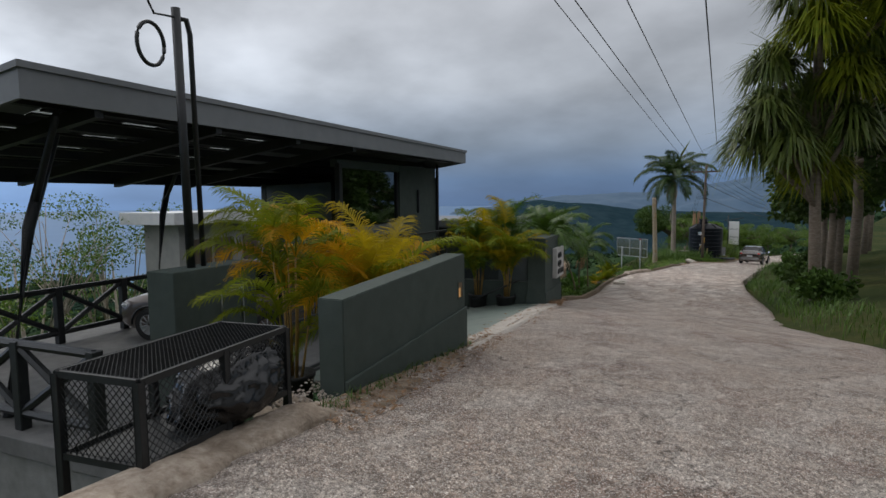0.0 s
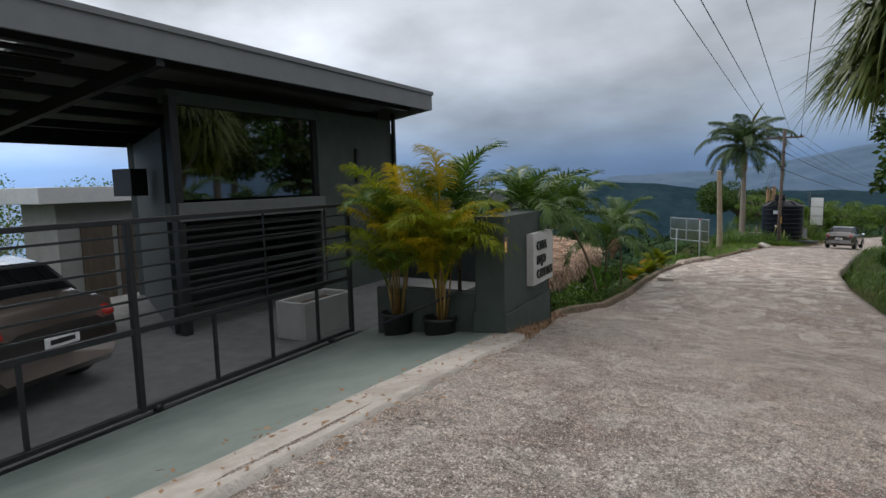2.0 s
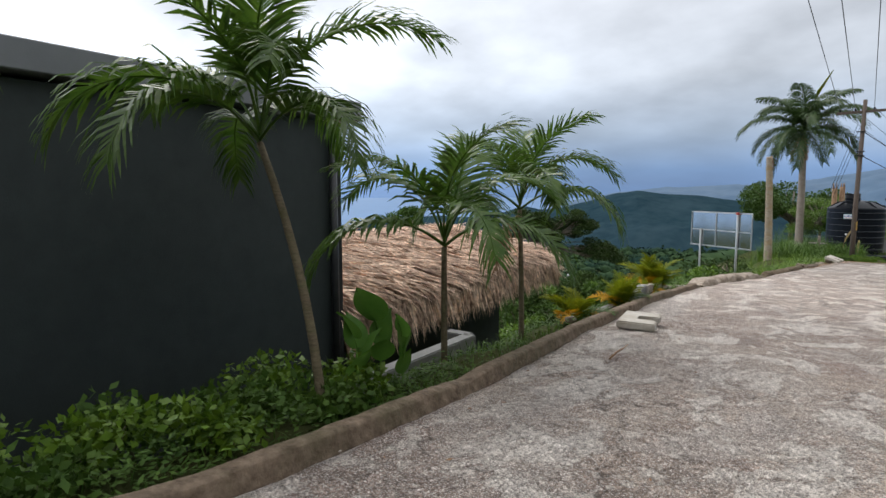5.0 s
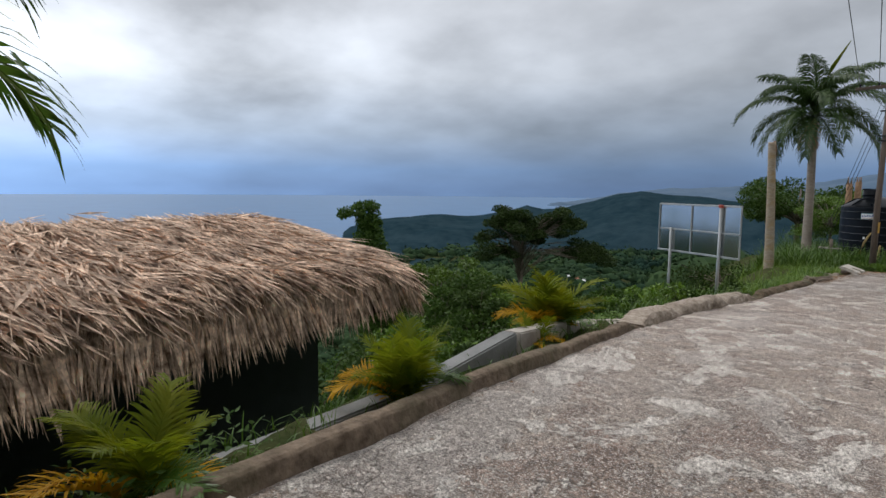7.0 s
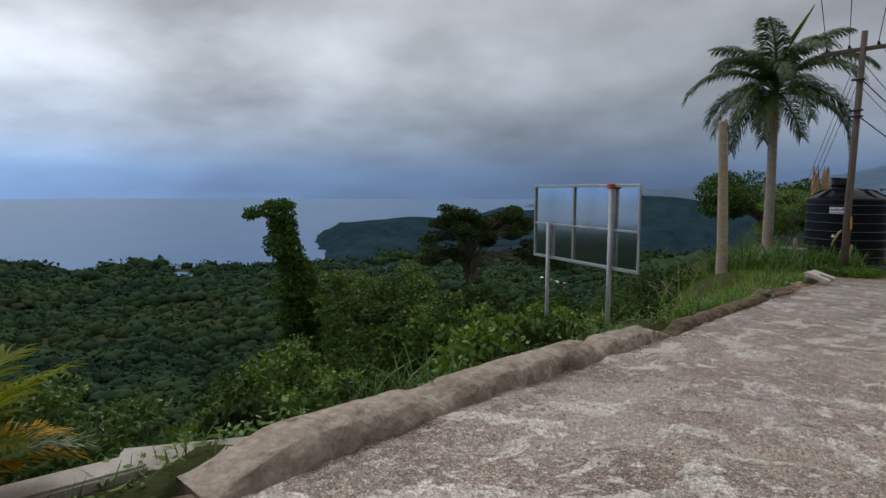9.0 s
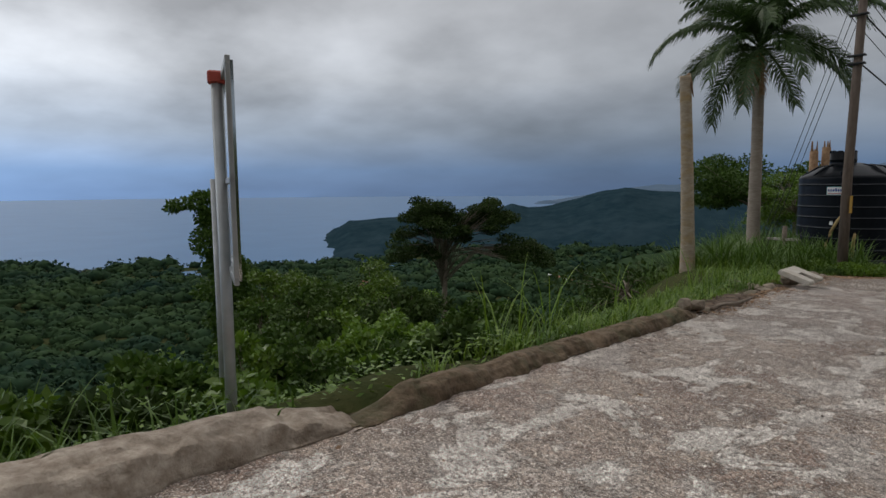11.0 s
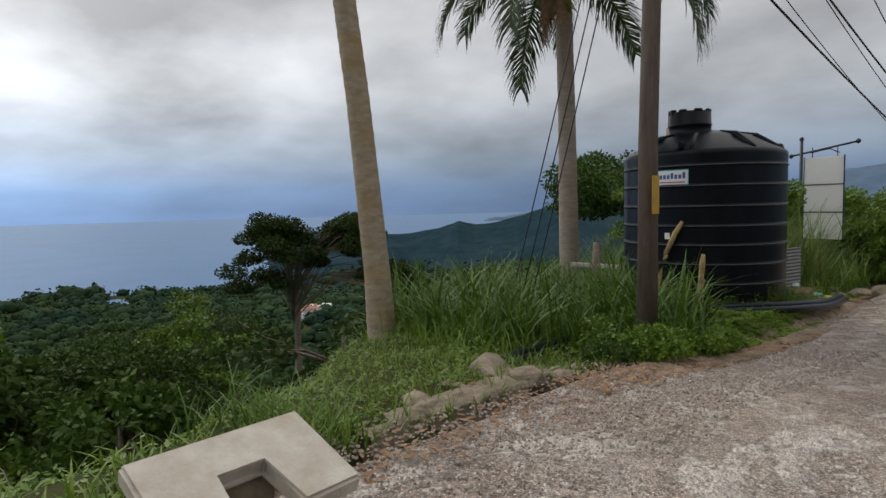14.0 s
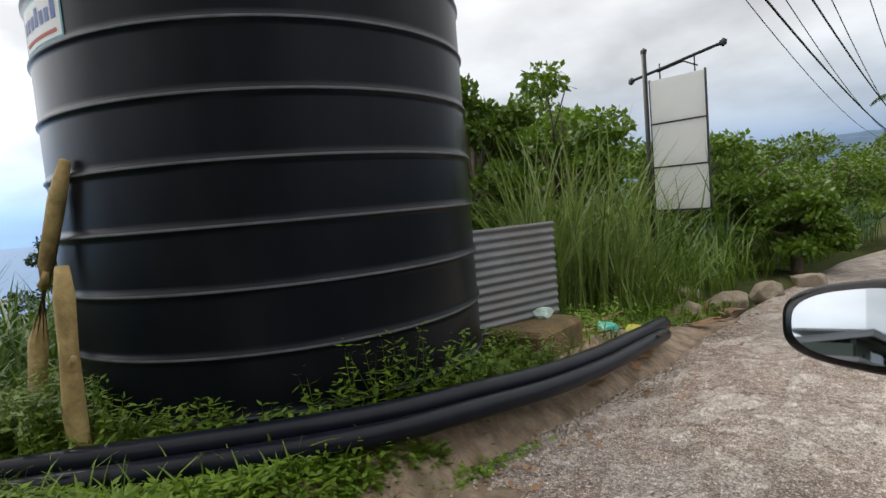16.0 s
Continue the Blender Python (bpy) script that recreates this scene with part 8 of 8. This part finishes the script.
P = np.stack([rng.uniform(0.1, 1.6, 4000), rng.uniform(-8, 66, 4000)], 1)
xx = edge(P[:, 1]) + wide(P[:, 1]) + P[:, 0]
blades("roadside_grass", np.stack([xx, P[:, 1], lie(xx, P[:, 1]) - 0.03], 1), rng.uniform(0.15, 0.5, 4000), 0.5, 0.009, 45, M_GRASS, "rough grass along the uphill roadside")


# ---- cars ----
def car(label, at, turn, pitch, paint, name="car", mirrors=True, out=0.985, size=0.86):
    c = thing(name, label, "car")
    c.matrix_world = pose(*at, pitch, 0, turn)
    # s from the nose, half width, sill, shoulder, roof, roof half width
    st = [(0.00, 0.60, 0.34, 0.60, 0.62, 0.48), (0.10, 0.74, 0.24, 0.70, 0.73, 0.58), (0.30, 0.81, 0.20, 0.79, 0.82, 0.64), (0.65, 0.845, 0.19, 0.87, 0.90, 0.67), (1.08, 0.86, 0.19, 0.93, 0.98, 0.68),
          (1.45, 0.86, 0.19, 0.945, 1.24, 0.64), (1.80, 0.86, 0.19, 0.955, 1.44, 0.585), (2.30, 0.865, 0.19, 0.965, 1.49, 0.59), (2.80, 0.865, 0.19, 0.975, 1.48, 0.585), (3.20, 0.86, 0.19, 0.99, 1.42, 0.57), (3.62, 0.845, 0.20, 1.01, 1.12, 0.60), (3.95, 0.80, 0.26, 0.98, 1.03, 0.58), (4.08, 0.70, 0.36, 0.80, 0.84, 0.5)]
    def sect(w, zb, zs, zr, rw):
        half = [(0, zb), (0.86 * w, zb), (0.975 * w, zb + 0.10), (w, zb + 0.28), (0.99 * w, zs - 0.16), (0.955 * w, zs), (0.925 * w, zs + 0.012), (rw + 0.03, zr - 0.05), (rw - 0.05, zr), (0, zr + 0.015)]
        return half
    k = 10
    vs = []
    for s, w, zb, zs, zr, rw in st:
        h = sect(w, zb, zs, zr, rw)
        vs += [(x, 1.35 - s, z) for x, z in h] + [(-x, 1.35 - s, z) for x, z in h]
    body, glass = [], []
    for i in range(len(st) - 1):
        for side in (0, 1):
            for j in range(k - 1):
                a = (2 * i + side) * k + j
                f = (a, a + 2 * k, a + 2 * k + 1, a + 1) if side == 0 else (a, a + 1, a + 2 * k + 1, a + 2 * k)
                s = st[i][0]
                if (j == 6 and 1.0 < s < 3.5) or (j >= 7 and (1.0 < s < 1.7 or 3.1 < s < 3.5)):
                    glass.append(f)
                else:
                    body.append(f)
    for i in (0, len(st) - 1):
        ring = [2 * i * k + j for j in range(k)] + [(2 * i + 1) * k + j for j in range(k - 1, -1, -1)]
        body.append(tuple(ring))
    mesh("body", vs, body, paint, c, smooth=True)
    mesh("window_glass", vs, glass, M_CARGLASS, c, "dark tinted window glass", smooth=True)
    def surf(s, j):
        S = [q[0] for q in st]
        v = [np.interp(s, S, [q[n] for q in st]) for n in range(1, 6)]
        return sect(*v)[j]
    for side in (1, -1):
        trim = [(side * (surf(s, 6)[0] + 0.004), 1.35 - s, surf(s, 6)[1]) for s in (1.08, 1.4, 1.8, 2.3, 2.8, 3.2, 3.55)]
        rod("window_trim", trim, 0.011, M_DARK, c, "black window seal", sides=6)
        rod("front_pillar", [(side * (surf(s, 7)[0] + 0.0), 1.35 - s, surf(s, 7)[1]) for s in (1.08, 1.45, 1.80)], 0.028, M_DARK, c, sides=6)
        rod("roof_rail", [(side * (surf(s, 7)[0] + 0.0), 1.35 - s, surf(s, 7)[1]) for s in (1.80, 2.3, 2.8, 3.2, 3.6)], 0.02, M_DARK, c, sides=6)
        for s in (2.32, 3.12):
            p0, p1 = surf(s, 6), surf(s + 0.06, 7)
            rod("door_pillar", [(side * (p0[0] + 0.002), 1.35 - s, p0[1]), (side * (p1[0] + 0.002), 1.35 - s - 0.06, p1[1])], 0.03, M_DARK, c, sides=6)
        for s in (1.22, 2.32, 3.2):
            rod("door_seam", [(side * (surf(s, j)[0] + 0.001), 1.35 - s, surf(s, j)[1]) for j in (2, 3, 4, 5)], 0.005, M_DARK, c, sides=4)
        for s in (2.1, 3.0):
            q = surf(s, 4)
            rod("door_handle", [(side * (q[0] + 0.005), 1.35 - s + 0.09, q[1] + 0.06), (side * (q[0] + 0.035), 1.35 - s, q[1] + 0.06), (side * (q[0] + 0.005), 1.35 - s - 0.09, q[1] + 0.06)], 0.013, paint, c, sides=6)
        q = surf(0.22, 5)
        bm = bmesh.new()
        bmesh.ops.create_icosphere(bm, subdivisions=2, radius=1)
        for v in bm.verts:
            v.co = Vector((v.co.x * 0.13, v.co.y * 0.22, v.co.z * 0.07))
        hl = part("headlight", bm, M_LAMP, c, smooth=True)
        hl.location = (side * (q[0] - 0.09), 1.35 - 0.26, q[1] - 0.1)
        bm = bmesh.new()
        bmesh.ops.create_icosphere(bm, subdivisions=2, radius=1)
        for v in bm.verts:
            v.co = Vector((v.co.x * 0.12, v.co.y * 0.16, v.co.z * 0.10))
        tl = part("tail_light", bm, M_TAIL, c, "red tail light", smooth=True)
        tl.location = (side * 0.64, 1.35 - 3.93, 0.84)
        for s in (0.78, 3.28):
            x = side * 0.77
            wh = new("wheel")
            wh.parent = c
            wh.matrix_local = pose(x, 1.35 - s, 0.31, 0, 90 * side, 0)
            lathe("tyre", [(0.20, -0.09), (0.285, -0.10), (0.31, -0.07), (0.312, 0.07), (0.285, 0.10), (0.20, 0.09)], M_TYRE, wh, sides=36)
            lathe("rim", [(0.205, -0.02), (0.205, 0.075), (0.19, 0.085), (0.18, 0.03), (0.05, 0.05), (0, 0.055)], M_GALV, wh, sides=36)
            for q in range(10):
                a = 2 * math.pi * q / 10
                rod("spoke", [(0.03 * math.cos(a), 0.03 * math.sin(a), 0.07), (0.19 * math.cos(a), 0.19 * math.sin(a), 0.078)], 0.016, M_GALV, wh, sides=5)
            rod("wheel_arch", [(side * 0.866, 1.35 - s + 0.36 * math.cos(t), 0.31 + 0.36 * math.sin(t)) for t in np.linspace(0, math.pi, 15)], 0.022, M_DARK, c, sides=6)
        if mirrors:
            mm = new("mirror")
            mm.parent = c
            mm.matrix_local = pose(side * out, 0.0, 1.0, -7, 0, 0) @ Matrix.Diagonal((size, size, size, 1))
            bm = bmesh.new()
            bmesh.ops.create_icosphere(bm, subdivisions=4, radius=1)
            for v in bm.verts:
                e = 0.62
                q = [math.copysign(abs(t) ** e, t) for t in v.co]
                taper = 1 - 0.22 * q[0] * side
                v.co = Vector((q[0] * 0.118, (q[1] if q[1] > 0 else q[1] * 0.42) * 0.10, q[2] * 0.083 * taper))
            part("housing", bm, M_MIRRORCASE, mm, "black plastic mirror housing", smooth=True)
            bm = bmesh.new()
            bmesh.ops.create_circle(bm, cap_ends=True, segments=40, radius=1)
            for v in bm.verts:
                q = [math.copysign(abs(t) ** 0.7, t) for t in v.co]
                v.co = Vector((q[0] * 0.098, -0.0445, q[1] * 0.066 * (1 - 0.2 * q[0] * side)))
            part("mirror_glass", bm, M_MIRROR, mm)
            rod("arm", [(-side * 0.08, 0.01, -0.05), (-side * 0.17, 0.03, -0.065)], 0.025, M_MIRRORCASE, mm, sides=8)
    boxed("number_plate", (-0.2, 1.35 - 4.105, 0.62, 0.2, 1.35 - 4.09, 0.74), M_SIGN, c)
    boxed("plate_bar", (-0.14, 1.35 - 4.11, 0.655, 0.14, 1.35 - 4.104, 0.705), M_DARK, c, bevel=0)
    return c


car("parked bronze-grey hatchback under the carport roof", (-11.4, 5.8, FLOOR), 119, 0, M_BRONZE, "parked_car")
car("grey-brown hatchback with black door mirrors standing on the road", (-11.04, 54.703, -4.480), 1.5, -4, M_TAUPE, "car_on_road", out=0.955, size=0.80)
